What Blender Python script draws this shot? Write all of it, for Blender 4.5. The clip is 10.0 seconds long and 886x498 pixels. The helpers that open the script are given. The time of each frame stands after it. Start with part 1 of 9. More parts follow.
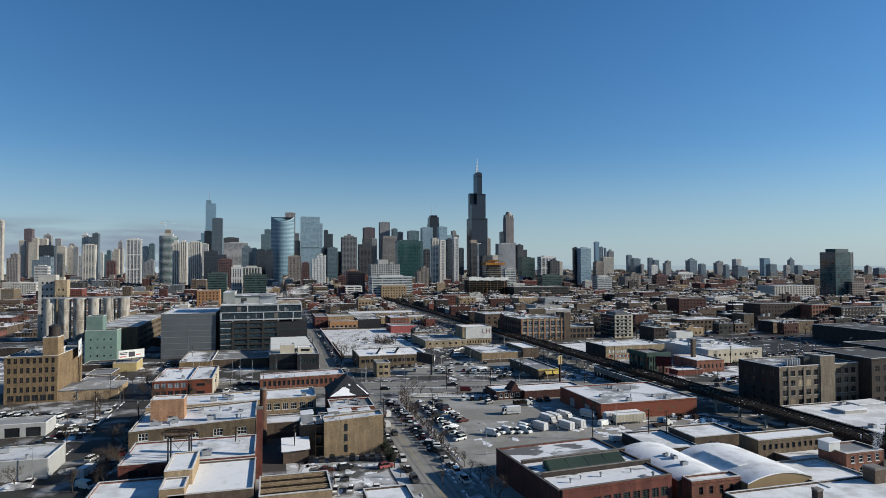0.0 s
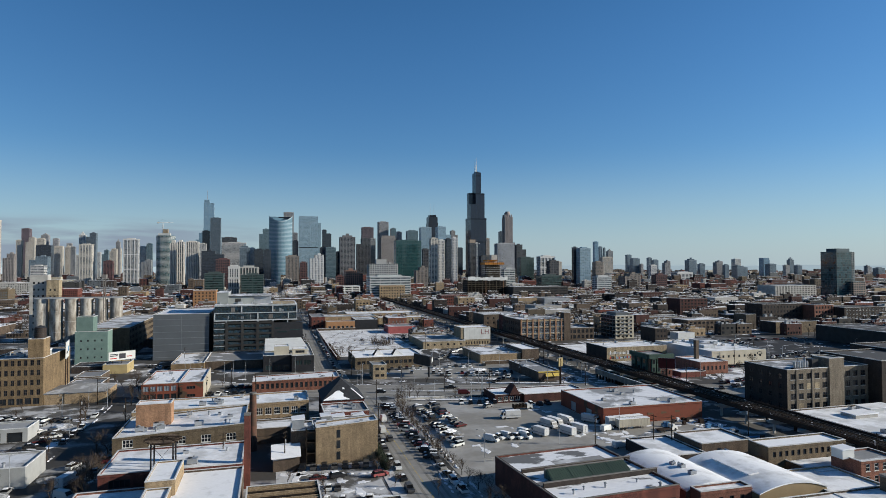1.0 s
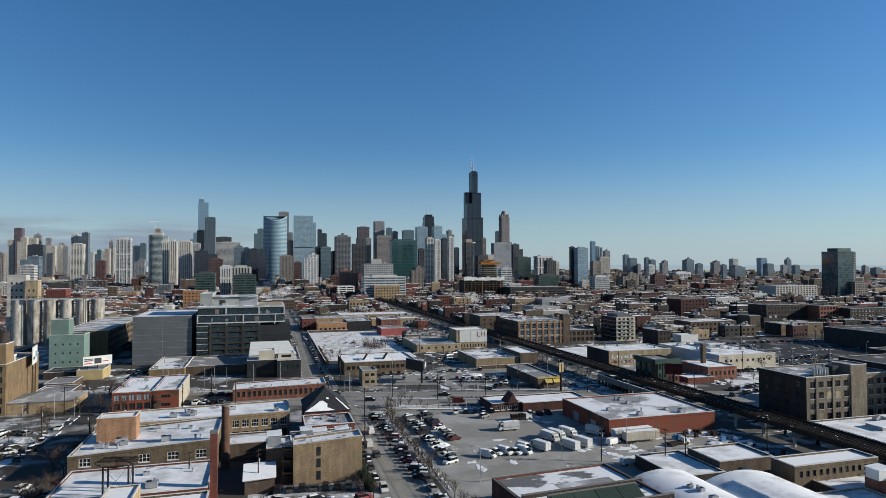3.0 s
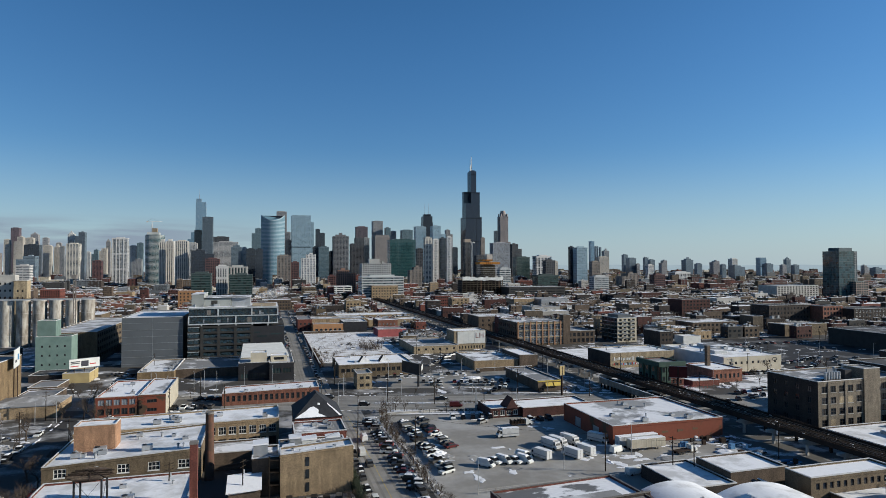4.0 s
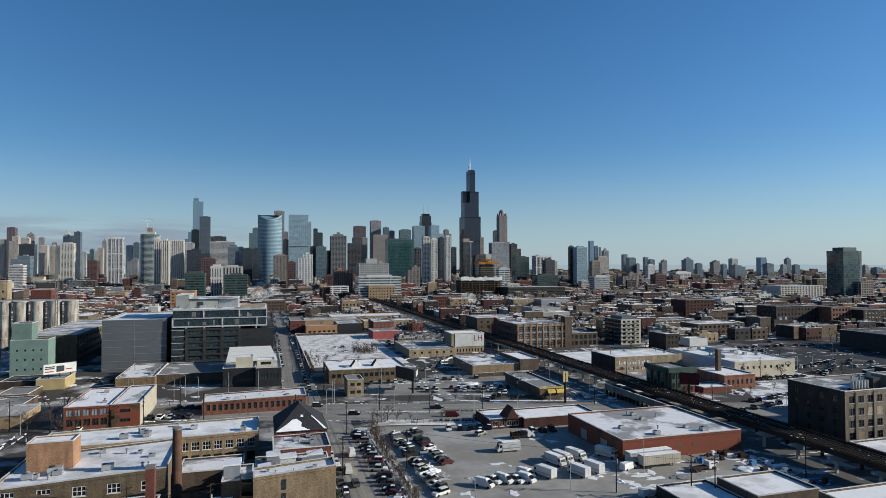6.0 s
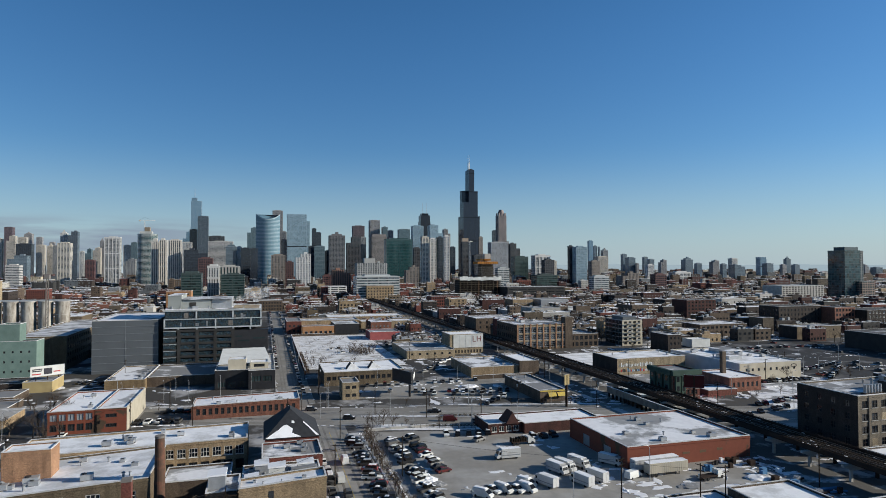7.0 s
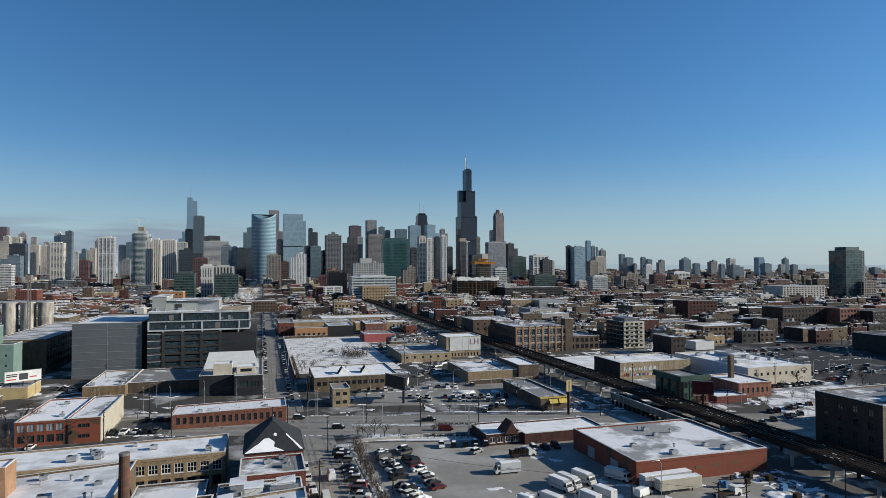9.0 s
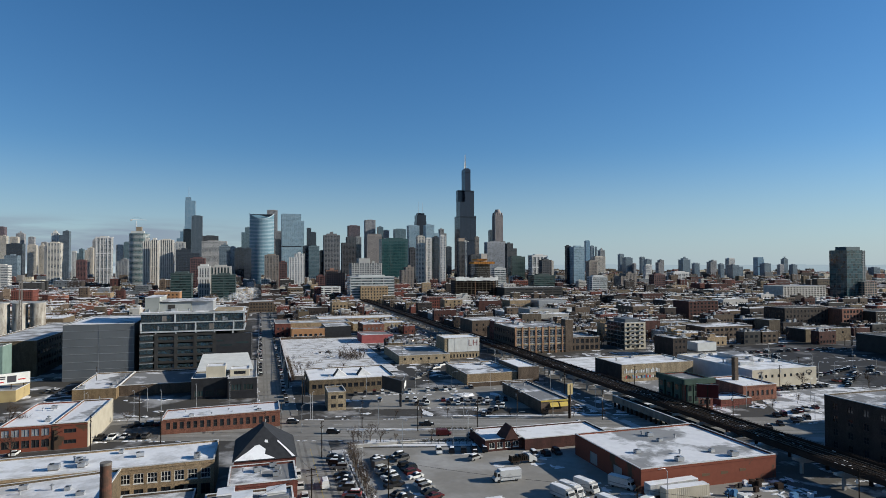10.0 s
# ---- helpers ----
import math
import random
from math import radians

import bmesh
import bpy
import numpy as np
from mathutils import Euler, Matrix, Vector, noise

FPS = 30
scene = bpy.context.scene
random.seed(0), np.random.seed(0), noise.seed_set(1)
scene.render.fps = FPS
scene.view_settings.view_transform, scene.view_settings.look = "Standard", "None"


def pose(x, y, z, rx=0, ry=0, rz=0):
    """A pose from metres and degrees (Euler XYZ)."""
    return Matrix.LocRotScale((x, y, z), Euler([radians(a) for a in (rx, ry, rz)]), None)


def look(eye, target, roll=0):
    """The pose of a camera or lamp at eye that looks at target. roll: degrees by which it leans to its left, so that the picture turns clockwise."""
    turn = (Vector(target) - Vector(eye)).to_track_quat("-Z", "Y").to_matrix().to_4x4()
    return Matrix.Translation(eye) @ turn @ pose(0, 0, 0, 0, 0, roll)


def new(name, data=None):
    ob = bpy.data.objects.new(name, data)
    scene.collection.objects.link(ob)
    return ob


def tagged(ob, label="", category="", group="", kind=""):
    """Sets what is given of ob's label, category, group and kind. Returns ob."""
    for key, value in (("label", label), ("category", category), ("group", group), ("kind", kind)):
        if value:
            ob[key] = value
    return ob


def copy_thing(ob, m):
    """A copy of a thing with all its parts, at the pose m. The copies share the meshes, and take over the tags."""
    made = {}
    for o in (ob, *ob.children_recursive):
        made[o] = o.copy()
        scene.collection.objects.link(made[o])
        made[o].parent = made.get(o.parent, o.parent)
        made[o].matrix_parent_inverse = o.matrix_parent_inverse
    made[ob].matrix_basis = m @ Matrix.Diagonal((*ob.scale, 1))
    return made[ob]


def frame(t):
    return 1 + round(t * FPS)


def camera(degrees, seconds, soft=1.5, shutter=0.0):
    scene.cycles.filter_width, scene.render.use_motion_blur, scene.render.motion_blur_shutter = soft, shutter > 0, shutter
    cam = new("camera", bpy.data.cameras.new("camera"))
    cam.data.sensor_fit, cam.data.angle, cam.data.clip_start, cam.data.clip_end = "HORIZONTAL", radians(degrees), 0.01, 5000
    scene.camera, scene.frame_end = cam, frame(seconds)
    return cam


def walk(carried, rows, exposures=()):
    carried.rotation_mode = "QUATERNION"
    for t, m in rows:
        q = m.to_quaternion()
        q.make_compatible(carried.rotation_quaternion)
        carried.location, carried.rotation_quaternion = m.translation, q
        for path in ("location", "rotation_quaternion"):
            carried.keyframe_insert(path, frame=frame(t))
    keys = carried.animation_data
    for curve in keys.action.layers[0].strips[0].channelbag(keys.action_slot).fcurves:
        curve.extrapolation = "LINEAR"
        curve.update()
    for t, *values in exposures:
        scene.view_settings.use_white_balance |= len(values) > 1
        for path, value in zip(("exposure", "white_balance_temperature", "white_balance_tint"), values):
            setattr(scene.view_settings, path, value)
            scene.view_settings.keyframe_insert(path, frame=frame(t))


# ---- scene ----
cam = camera(71.5, 10.0, soft=0.6)
PATH = [
    (0, (-10.171, 6.642, 58.945), (43.235, 199.311, 64.117), -0.12),
    (0.5, (-8.889, 10.063, 58.880), (44.645, 202.696, 64.032), -0.12),
    (1, (-7.512, 13.784, 58.829), (46.219, 206.363, 63.952), -0.12),
    (1.5, (-6.057, 17.731, 58.790), (47.909, 210.244, 63.912), -0.12),
    (2, (-4.540, 21.835, 58.756), (49.734, 214.262, 63.892), -0.12),
    (2.5, (-2.979, 26.038, 58.726), (51.533, 218.398, 63.844), -0.12),
    (4, (1.786, 38.728, 58.632), (56.960, 230.901, 63.681), -0.12),
    (4.5, (3.347, 42.851, 58.595), (58.587, 235.005, 63.635), -0.12),
    (5, (4.869, 46.868, 58.554), (60.172, 239.004, 63.590), -0.12),
    (5.5, (6.340, 50.759, 58.509), (61.729, 242.870, 63.545), -0.12),
    (7, (10.368, 61.551, 58.372), (66.144, 253.552, 63.322), -0.12),
    (7.5, (11.572, 64.845, 58.333), (67.594, 256.775, 63.288), -0.12),
    (8, (12.711, 67.999, 58.303), (68.969, 259.859, 63.274), -0.12),
    (8.5, (13.794, 71.025, 58.287), (70.224, 262.834, 63.274), -0.12),
    (9, (14.837, 73.945, 58.289), (71.401, 265.715, 63.282), -0.12),
    (9.5, (15.858, 76.785, 58.314), (72.583, 268.507, 63.304), -0.12),
    (10, (16.885, 79.576, 58.370), (73.783, 271.248, 63.333), -0.12),
]
walk(cam, [(t, look(e, a, r)) for t, e, a, r in PATH], exposures=[(0.0, 0.2, 6300, 6.5), (10.0, 0.2, 6300, 6.5)])

# ---- world, sun ----
SUN_EL, SUN_AZ = radians(21.0), radians(111.0)   # azimuth measured from +y (east) towards +x (south)
world = bpy.data.worlds.new("winter_sky")
scene.world = world
world.use_nodes = True
wn, wl = world.node_tree.nodes, world.node_tree.links
wn.clear()
sky = wn.new("ShaderNodeTexSky")
sky.sky_type, sky.sun_disc = "NISHITA", False
sky.sun_elevation, sky.sun_rotation = SUN_EL, SUN_AZ
sky.altitude, sky.air_density, sky.dust_density, sky.ozone_density = 200, 1.0, 0.25, 3.8
coord, xyz = wn.new("ShaderNodeTexCoord"), wn.new("ShaderNodeSeparateXYZ")
wl.new(coord.outputs["Generated"], xyz.inputs[0])
deep = wn.new("ShaderNodeHueSaturation")
deep.inputs["Hue"].default_value, deep.inputs["Saturation"].default_value = 0.503, 1.17
even = wn.new("ShaderNodeMix")
even.data_type = "RGBA"
even.inputs[0].default_value = 0.12
even.inputs[7].default_value = (1.5, 3.6, 7.4, 1)
wl.new(sky.outputs[0], even.inputs[6])
wl.new(even.outputs[2], deep.inputs["Color"])
# the clear winter sky deepens towards the zenith
zen = wn.new("ShaderNodeMapRange")
zen.interpolation_type = "SMOOTHSTEP"
zen.inputs["From Min"].default_value, zen.inputs["From Max"].default_value = 0.3, 0.9
zen.inputs["To Min"].default_value, zen.inputs["To Max"].default_value = 1.15, 0.6
wl.new(xyz.outputs["Z"], zen.inputs["Value"])
sunward = wn.new("ShaderNodeMapRange")
sunward.interpolation_type = "SMOOTHSTEP"
sunward.inputs["From Min"].default_value, sunward.inputs["From Max"].default_value = -0.35, 0.95
sunward.inputs["To Min"].default_value, sunward.inputs["To Max"].default_value = 0.96, 1.23
wl.new(xyz.outputs["X"], sunward.inputs["Value"])
both = wn.new("ShaderNodeMath")
both.operation = "MULTIPLY"
wl.new(zen.outputs[0], both.inputs[0])
wl.new(sunward.outputs[0], both.inputs[1])
wl.new(both.outputs[0], deep.inputs["Value"])
# pale haze low over the horizon
low = wn.new("ShaderNodeMapRange")
low.interpolation_type = "SMOOTHSTEP"
low.inputs["From Min"].default_value, low.inputs["From Max"].default_value = -0.06, 0.19
low.inputs["To Min"].default_value, low.inputs["To Max"].default_value = 0.85, 0.0
wl.new(xyz.outputs["Z"], low.inputs["Value"])
haze = wn.new("ShaderNodeMix")
haze.data_type = "RGBA"
wl.new(low.outputs[0], haze.inputs[0])
wl.new(deep.outputs[0], haze.inputs[6])
haze.inputs[7].default_value = (4.9, 6.2, 7.2, 1)
# a thin bank of cloud far off to the north-east
stretch = wn.new("ShaderNodeMapping")
stretch.inputs["Scale"].default_value = (5, 5, 45)
wl.new(coord.outputs["Generated"], stretch.inputs["Vector"])
puff = wn.new("ShaderNodeTexNoise")
puff.inputs["Scale"].default_value, puff.inputs["Detail"].default_value = 1.0, 6
wl.new(stretch.outputs[0], puff.inputs["Vector"])
bank = wn.new("ShaderNodeMapRange")
bank.inputs["From Min"].default_value, bank.inputs["From Max"].default_value = 0.36, 0.52
wl.new(puff.outputs["Fac"], bank.inputs["Value"])
height = wn.new("ShaderNodeMapRange")
height.interpolation_type = "SMOOTHSTEP"
height.inputs["From Min"].default_value, height.inputs["From Max"].default_value = 0.05, 0.074
height.inputs["To Min"].default_value, height.inputs["To Max"].default_value = 0.84, 0.0
wl.new(xyz.outputs["Z"], height.inputs["Value"])
side = wn.new("ShaderNodeMapRange")
side.interpolation_type = "SMOOTHSTEP"
side.inputs["From Min"].default_value, side.inputs["From Max"].default_value = -0.2, 0.1
side.inputs["To Min"].default_value, side.inputs["To Max"].default_value = 1.0, 0.0
wl.new(xyz.outputs["X"], side.inputs["Value"])
m1, m2 = wn.new("ShaderNodeMath"), wn.new("ShaderNodeMath")
m1.operation = m2.operation = "MULTIPLY"
wl.new(bank.outputs[0], m1.inputs[0])
wl.new(height.outputs[0], m1.inputs[1])
wl.new(m1.outputs[0], m2.inputs[0])
wl.new(side.outputs[0], m2.inputs[1])
cloud = wn.new("ShaderNodeMix")
cloud.data_type = "RGBA"
wl.new(m2.outputs[0], cloud.inputs[0])
wl.new(haze.outputs[2], cloud.inputs[6])
cloud.inputs[7].default_value = (3.15, 3.7, 4.75, 1)
back = wn.new("ShaderNodeBackground")
back.inputs[1].default_value = 0.0705
wo = wn.new("ShaderNodeOutputWorld")
wl.new(cloud.outputs[2], back.inputs[0])
wl.new(back.outputs[0], wo.inputs[0])
sun_data = bpy.data.lights.new("sun", "SUN")
sun_data.energy, sun_data.angle, sun_data.color = 5.0, radians(0.53), (1.0, 0.92, 0.81)
sun = new("sun", sun_data)
to_sun = Vector((math.sin(SUN_AZ) * math.cos(SUN_EL), math.cos(SUN_AZ) * math.cos(SUN_EL), math.sin(SUN_EL)))
sun.matrix_world = look(to_sun * 500, (0, 0, 0))

# ---- materials ----
MATS = {}


def times(n, l, colour, factor):
    """The colour multiplied by a factor."""
    mul = n.new("ShaderNodeMix")
    mul.data_type, mul.blend_type = "RGBA", "MULTIPLY"
    mul.inputs[0].default_value = 1.0
    l.new(colour, mul.inputs[6])
    l.new(factor, mul.inputs[7])
    return mul.outputs[2]


def coursing(n, l, geo, colour):
    """Single bricks of differing shade in courses, with rain streaks down the wall."""
    sep, com = n.new("ShaderNodeSeparateXYZ"), n.new("ShaderNodeCombineXYZ")
    l.new(geo.outputs["Position"], sep.inputs[0])
    add = n.new("ShaderNodeMath")
    l.new(sep.outputs[0], add.inputs[0])
    l.new(sep.outputs[1], add.inputs[1])
    l.new(add.outputs[0], com.inputs[0])
    l.new(sep.outputs[2], com.inputs[1])
    br = n.new("ShaderNodeTexBrick")
    l.new(com.outputs[0], br.inputs["Vector"])
    for k, v in (("Scale", 1.0), ("Mortar Size", 0.008), ("Brick Width", 0.26), ("Row Height", 0.085), ("Bias", 0.0)):
        br.inputs[k].default_value = v
    for k, v in (("Color1", 1.4), ("Color2", 0.58), ("Mortar", 0.9)):
        br.inputs[k].default_value = (v, v, v, 1)
    streak, mp, rng = n.new("ShaderNodeTexNoise"), n.new("ShaderNodeMapping"), n.new("ShaderNodeMapRange")
    mp.inputs["Scale"].default_value = (0.8, 0.8, 0.12)
    l.new(geo.outputs["Position"], mp.inputs["Vector"])
    l.new(mp.outputs[0], streak.inputs["Vector"])
    streak.inputs["Scale"].default_value, streak.inputs["Detail"].default_value = 1.0, 4
    l.new(streak.outputs["Fac"], rng.inputs["Value"])
    for k, v in (("From Min", 0.35), ("From Max", 0.65), ("To Min", 1.14), ("To Max", 0.8)):
        rng.inputs[k].default_value = v
    return times(n, l, times(n, l, colour, br.outputs["Color"]), rng.outputs[0])


def office_glass(name, c, rough=0.1, spec=0.8, dark=0.45, light=1.6):
    """Curtain-wall glass: behind every pane another blind, lit ceiling or dark room."""
    if name in MATS:
        return MATS[name]
    m = surf(name, c, tuple(v * 0.85 for v in c), 0.05, rough, 0.0, 0.0, 0.6, 0.1, spec)
    n, l = m.node_tree.nodes, m.node_tree.links
    geo, snap, white, rng = n.new("ShaderNodeNewGeometry"), n.new("ShaderNodeVectorMath"), n.new("ShaderNodeTexWhiteNoise"), n.new("ShaderNodeMapRange")
    snap.operation = "SNAP"
    snap.inputs[1].default_value = (4.3, 4.3, 3.9)
    l.new(geo.outputs["Position"], snap.inputs[0])
    l.new(snap.outputs[0], white.inputs["Vector"])
    l.new(white.outputs["Value"], rng.inputs["Value"])
    rng.inputs["To Min"].default_value, rng.inputs["To Max"].default_value = dark, light
    b = n["Principled BSDF"]
    l.new(times(n, l, b.inputs["Base Color"].links[0].from_socket, rng.outputs[0]), b.inputs["Base Color"])
    return m


def surf(name, c1, c2=None, scale=0.5, rough=0.85, metal=0.0, bump=0.15, fine=6.0, vary=0.12, spec=0.3):
    """A rough surface: large stains from c1 to c2, fine grain, and a little change from object to object."""
    if name in MATS:
        return MATS[name]
    c2 = c2 or tuple(v * 0.72 for v in c1)
    m = bpy.data.materials.new(name)
    m.use_nodes = True
    n, l = m.node_tree.nodes, m.node_tree.links
    b = n["Principled BSDF"]
    geo = n.new("ShaderNodeNewGeometry")
    big, small = n.new("ShaderNodeTexNoise"), n.new("ShaderNodeTexNoise")
    big.inputs["Scale"].default_value, big.inputs["Detail"].default_value = scale, 5
    small.inputs["Scale"].default_value, small.inputs["Detail"].default_value = fine, 3
    l.new(geo.outputs["Position"], big.inputs["Vector"])
    l.new(geo.outputs["Position"], small.inputs["Vector"])
    add = n.new("ShaderNodeMath")
    add.operation = "MULTIPLY_ADD"
    l.new(small.outputs["Fac"], add.inputs[0])
    add.inputs[1].default_value = 0.5
    l.new(big.outputs["Fac"], add.inputs[2])
    ramp = n.new("ShaderNodeMapRange")
    l.new(add.outputs[0], ramp.inputs["Value"])
    ramp.inputs["From Min"].default_value, ramp.inputs["From Max"].default_value = 0.55, 0.95
    mix = n.new("ShaderNodeMix")
    mix.data_type = "RGBA"
    l.new(ramp.outputs[0], mix.inputs[0])
    mix.inputs[6].default_value, mix.inputs[7].default_value = (*c1, 1), (*c2, 1)
    info = n.new("ShaderNodeObjectInfo")
    val = n.new("ShaderNodeMapRange")
    l.new(info.outputs["Random"], val.inputs["Value"])
    val.inputs["To Min"].default_value, val.inputs["To Max"].default_value = 1 - vary, 1 + vary
    hsv = n.new("ShaderNodeHueSaturation")
    l.new(mix.outputs[2], hsv.inputs["Color"])
    l.new(val.outputs[0], hsv.inputs["Value"])
    l.new(coursing(n, l, geo, hsv.outputs[0]) if name.startswith("brick") else hsv.outputs[0], b.inputs["Base Color"])
    b.inputs["Roughness"].default_value, b.inputs["Metallic"].default_value = rough, metal
    b.inputs["Specular IOR Level"].default_value = spec
    if bump:
        bp = n.new("ShaderNodeBump")
        bp.inputs["Strength"].default_value, bp.inputs["Distance"].default_value = bump, 0.05
        l.new(small.outputs["Fac"], bp.inputs["Height"])
        l.new(bp.outputs[0], b.inputs["Normal"])
    MATS[name] = m
    return m


def patchy(name, c1, c2, scale, level, soft=0.08, rough=0.8, stretch=(1, 1, 1), c3=None):
    """Two surfaces in sharp-edged patches, such as snow that has melted off a roof."""
    if name in MATS:
        return MATS[name]
    m = bpy.data.materials.new(name)
    m.use_nodes = True
    n, l = m.node_tree.nodes, m.node_tree.links
    b = n["Principled BSDF"]
    geo, mp = n.new("ShaderNodeNewGeometry"), n.new("ShaderNodeMapping")
    mp.inputs["Scale"].default_value = stretch
    l.new(geo.outputs["Position"], mp.inputs["Vector"])
    a, g = n.new("ShaderNodeTexNoise"), n.new("ShaderNodeTexNoise")
    a.inputs["Scale"].default_value, a.inputs["Detail"].default_value, a.inputs["Roughness"].default_value = scale, 6, 0.6
    g.inputs["Scale"].default_value, g.inputs["Detail"].default_value = scale * 9, 4
    info = n.new("ShaderNodeObjectInfo")
    wide = n.new("ShaderNodeMath")
    wide.operation = "MULTIPLY_ADD"
    l.new(info.outputs["Random"], wide.inputs[0])
    wide.inputs[1].default_value = 0.16
    l.new(a.outputs["Fac"], wide.inputs[2])
    l.new(mp.outputs[0], a.inputs["Vector"])
    l.new(mp.outputs[0], g.inputs["Vector"])
    r = n.new("ShaderNodeMapRange")
    l.new(wide.outputs[0], r.inputs["Value"])
    r.inputs["From Min"].default_value, r.inputs["From Max"].default_value = level - soft, level + soft
    mix, mix2 = n.new("ShaderNodeMix"), n.new("ShaderNodeMix")
    mix.data_type = mix2.data_type = "RGBA"
    l.new(r.outputs[0], mix.inputs[0])
    mix.inputs[6].default_value, mix.inputs[7].default_value = (*c1, 1), (*c2, 1)
    l.new(g.outputs["Fac"], mix2.inputs[0])
    l.new(mix.outputs[2], mix2.inputs[6])
    mix2.blend_type = "MULTIPLY"
    mix2.inputs[7].default_value = (*(c3 or (0.72, 0.72, 0.74)), 1)
    l.new(mix2.outputs[2], b.inputs["Base Color"])
    b.inputs["Roughness"].default_value = rough
    b.inputs["Specular IOR Level"].default_value = 0.25
    bp = n.new("ShaderNodeBump")
    bp.inputs["Strength"].default_value, bp.inputs["Distance"].default_value = 0.3, 0.08
    l.new(a.outputs["Fac"], bp.inputs["Height"])
    l.new(bp.outputs[0], b.inputs["Normal"])
    MATS[name] = m
    return m


def glossy(name, c, rough=0.08, metal=0.0, spec=0.6, vary=0.25):
    """Window glass before a dark room, car paint, sheet metal."""
    if name in MATS:
        return MATS[name]
    m = surf(name, c, tuple(v * 0.8 for v in c), 0.35, rough, metal, 0.0, 3.0, vary, spec)
    return m


def wavy_glass(name, c):
    """Large panes that stand a little out of true, so that what they mirror breaks up."""
    m = glossy(name, c, 0.04, 0.0, 1.0, 0.0)
    n, l = m.node_tree.nodes, m.node_tree.links
    geo, wave, bp = n.new("ShaderNodeNewGeometry"), n.new("ShaderNodeTexNoise"), n.new("ShaderNodeBump")
    wave.inputs["Scale"].default_value, wave.inputs["Detail"].default_value = 0.45, 3
    l.new(geo.outputs["Position"], wave.inputs["Vector"])
    l.new(wave.outputs["Fac"], bp.inputs["Height"])
    bp.inputs["Strength"].default_value, bp.inputs["Distance"].default_value = 1.0, 0.9
    l.new(bp.outputs[0], n["Principled BSDF"].inputs["Normal"])
    return m


SNOW = (0.88, 0.88, 0.885)
snow_roof = patchy("snow_roof", SNOW, (0.36, 0.36, 0.355), 0.085, 0.615, 0.035)
snow_thin = patchy("snow_thin", SNOW, (0.26, 0.26, 0.258), 0.10, 0.545, 0.045)
roof_grey = patchy("roof_grey", (0.29, 0.287, 0.28), (0.74, 0.745, 0.75), 0.10, 0.66)
snow_melt = patchy("snow_melt", SNOW, (0.34, 0.34, 0.335), 0.05, 0.575, 0.03)
roof_dark = patchy("roof_dark", (0.085, 0.082, 0.078), (0.7, 0.705, 0.71), 0.12, 0.72)
snow_clean = patchy("snow_clean", (0.9, 0.9, 0.905), (0.62, 0.615, 0.605), 0.16, 0.67, 0.09, c3=(0.86, 0.86, 0.865))
snow_weedy = patchy("snow_weedy", SNOW, (0.3, 0.26, 0.21), 0.3, 0.66, 0.1, stretch=(0.5, 1, 1), c3=(0.7, 0.69, 0.68))
ground_mat = patchy("ground_mat", (0.075, 0.069, 0.06), (0.44, 0.43, 0.42), 0.05, 0.68, 0.06)
road_mat = patchy("road_mat", (0.245, 0.229, 0.2), (0.34, 0.325, 0.295), 0.05, 0.58, 0.12)
lot_mat = patchy("lot_mat", (0.305, 0.286, 0.252), (0.45, 0.435, 0.405), 0.05, 0.66, 0.10)
walk_mat = patchy("walk_mat", (0.22, 0.207, 0.184), (0.6, 0.59, 0.575), 0.14, 0.62, 0.06)
yard_mat = patchy("yard_mat", (0.125, 0.118, 0.106), (0.56, 0.555, 0.545), 0.11, 0.645, 0.05)
# near-black asphalt with dulled snow: the lot's shadow is partly in these tones
lot_dark = patchy("lot_dark", (0.034, 0.032, 0.03), (0.16, 0.155, 0.15), 0.06, 0.7, 0.05)
roof_pale = surf("roof_pale", (0.5, 0.5, 0.5), (0.42, 0.42, 0.415), 0.2, 0.7)
snow_half = patchy("snow_half", SNOW, (0.17, 0.17, 0.168), 0.11, 0.64, 0.02, stretch=(0.6, 1.2, 1))
asphalt_dark = patchy("asphalt_dark", (0.062, 0.058, 0.052), (0.34, 0.335, 0.325), 0.08, 0.66, 0.06)

brick_tan = surf("brick_tan", (0.335, 0.245, 0.145), (0.25, 0.18, 0.11), 0.3)
brick_buff = surf("brick_buff", (0.36, 0.285, 0.18), (0.26, 0.205, 0.135), 0.3)
brick_yellow = surf("brick_yellow", (0.235, 0.165, 0.09), (0.165, 0.115, 0.065), 0.3)
brick_red = surf("brick_red", (0.175, 0.058, 0.042), (0.115, 0.042, 0.033), 0.3)
brick_rust = surf("brick_rust", (0.235, 0.1, 0.065), (0.165, 0.072, 0.05), 0.3)
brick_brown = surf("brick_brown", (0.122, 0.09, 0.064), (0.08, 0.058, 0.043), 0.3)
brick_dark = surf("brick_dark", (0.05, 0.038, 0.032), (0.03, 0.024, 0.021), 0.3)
brick_orange = surf("brick_orange", (0.37, 0.21, 0.12), (0.28, 0.16, 0.095), 0.3)
brick_olive = surf("brick_olive", (0.165, 0.126, 0.08), (0.11, 0.082, 0.053), 0.3)
brick_mottled = patchy("brick_mottled", (0.2, 0.085, 0.055), (0.1, 0.06, 0.042), 0.5, 0.55, 0.12, 0.9)
brick_patched = patchy("brick_patched", (0.225, 0.07, 0.042), (0.1, 0.066, 0.042), 0.11, 0.66, 0.015, 0.9)
track_mat = patchy("track_mat", (0.155, 0.146, 0.13), (0.245, 0.229, 0.2), 0.12, 0.56, 0.08)
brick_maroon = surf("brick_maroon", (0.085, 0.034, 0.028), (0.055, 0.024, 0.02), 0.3)
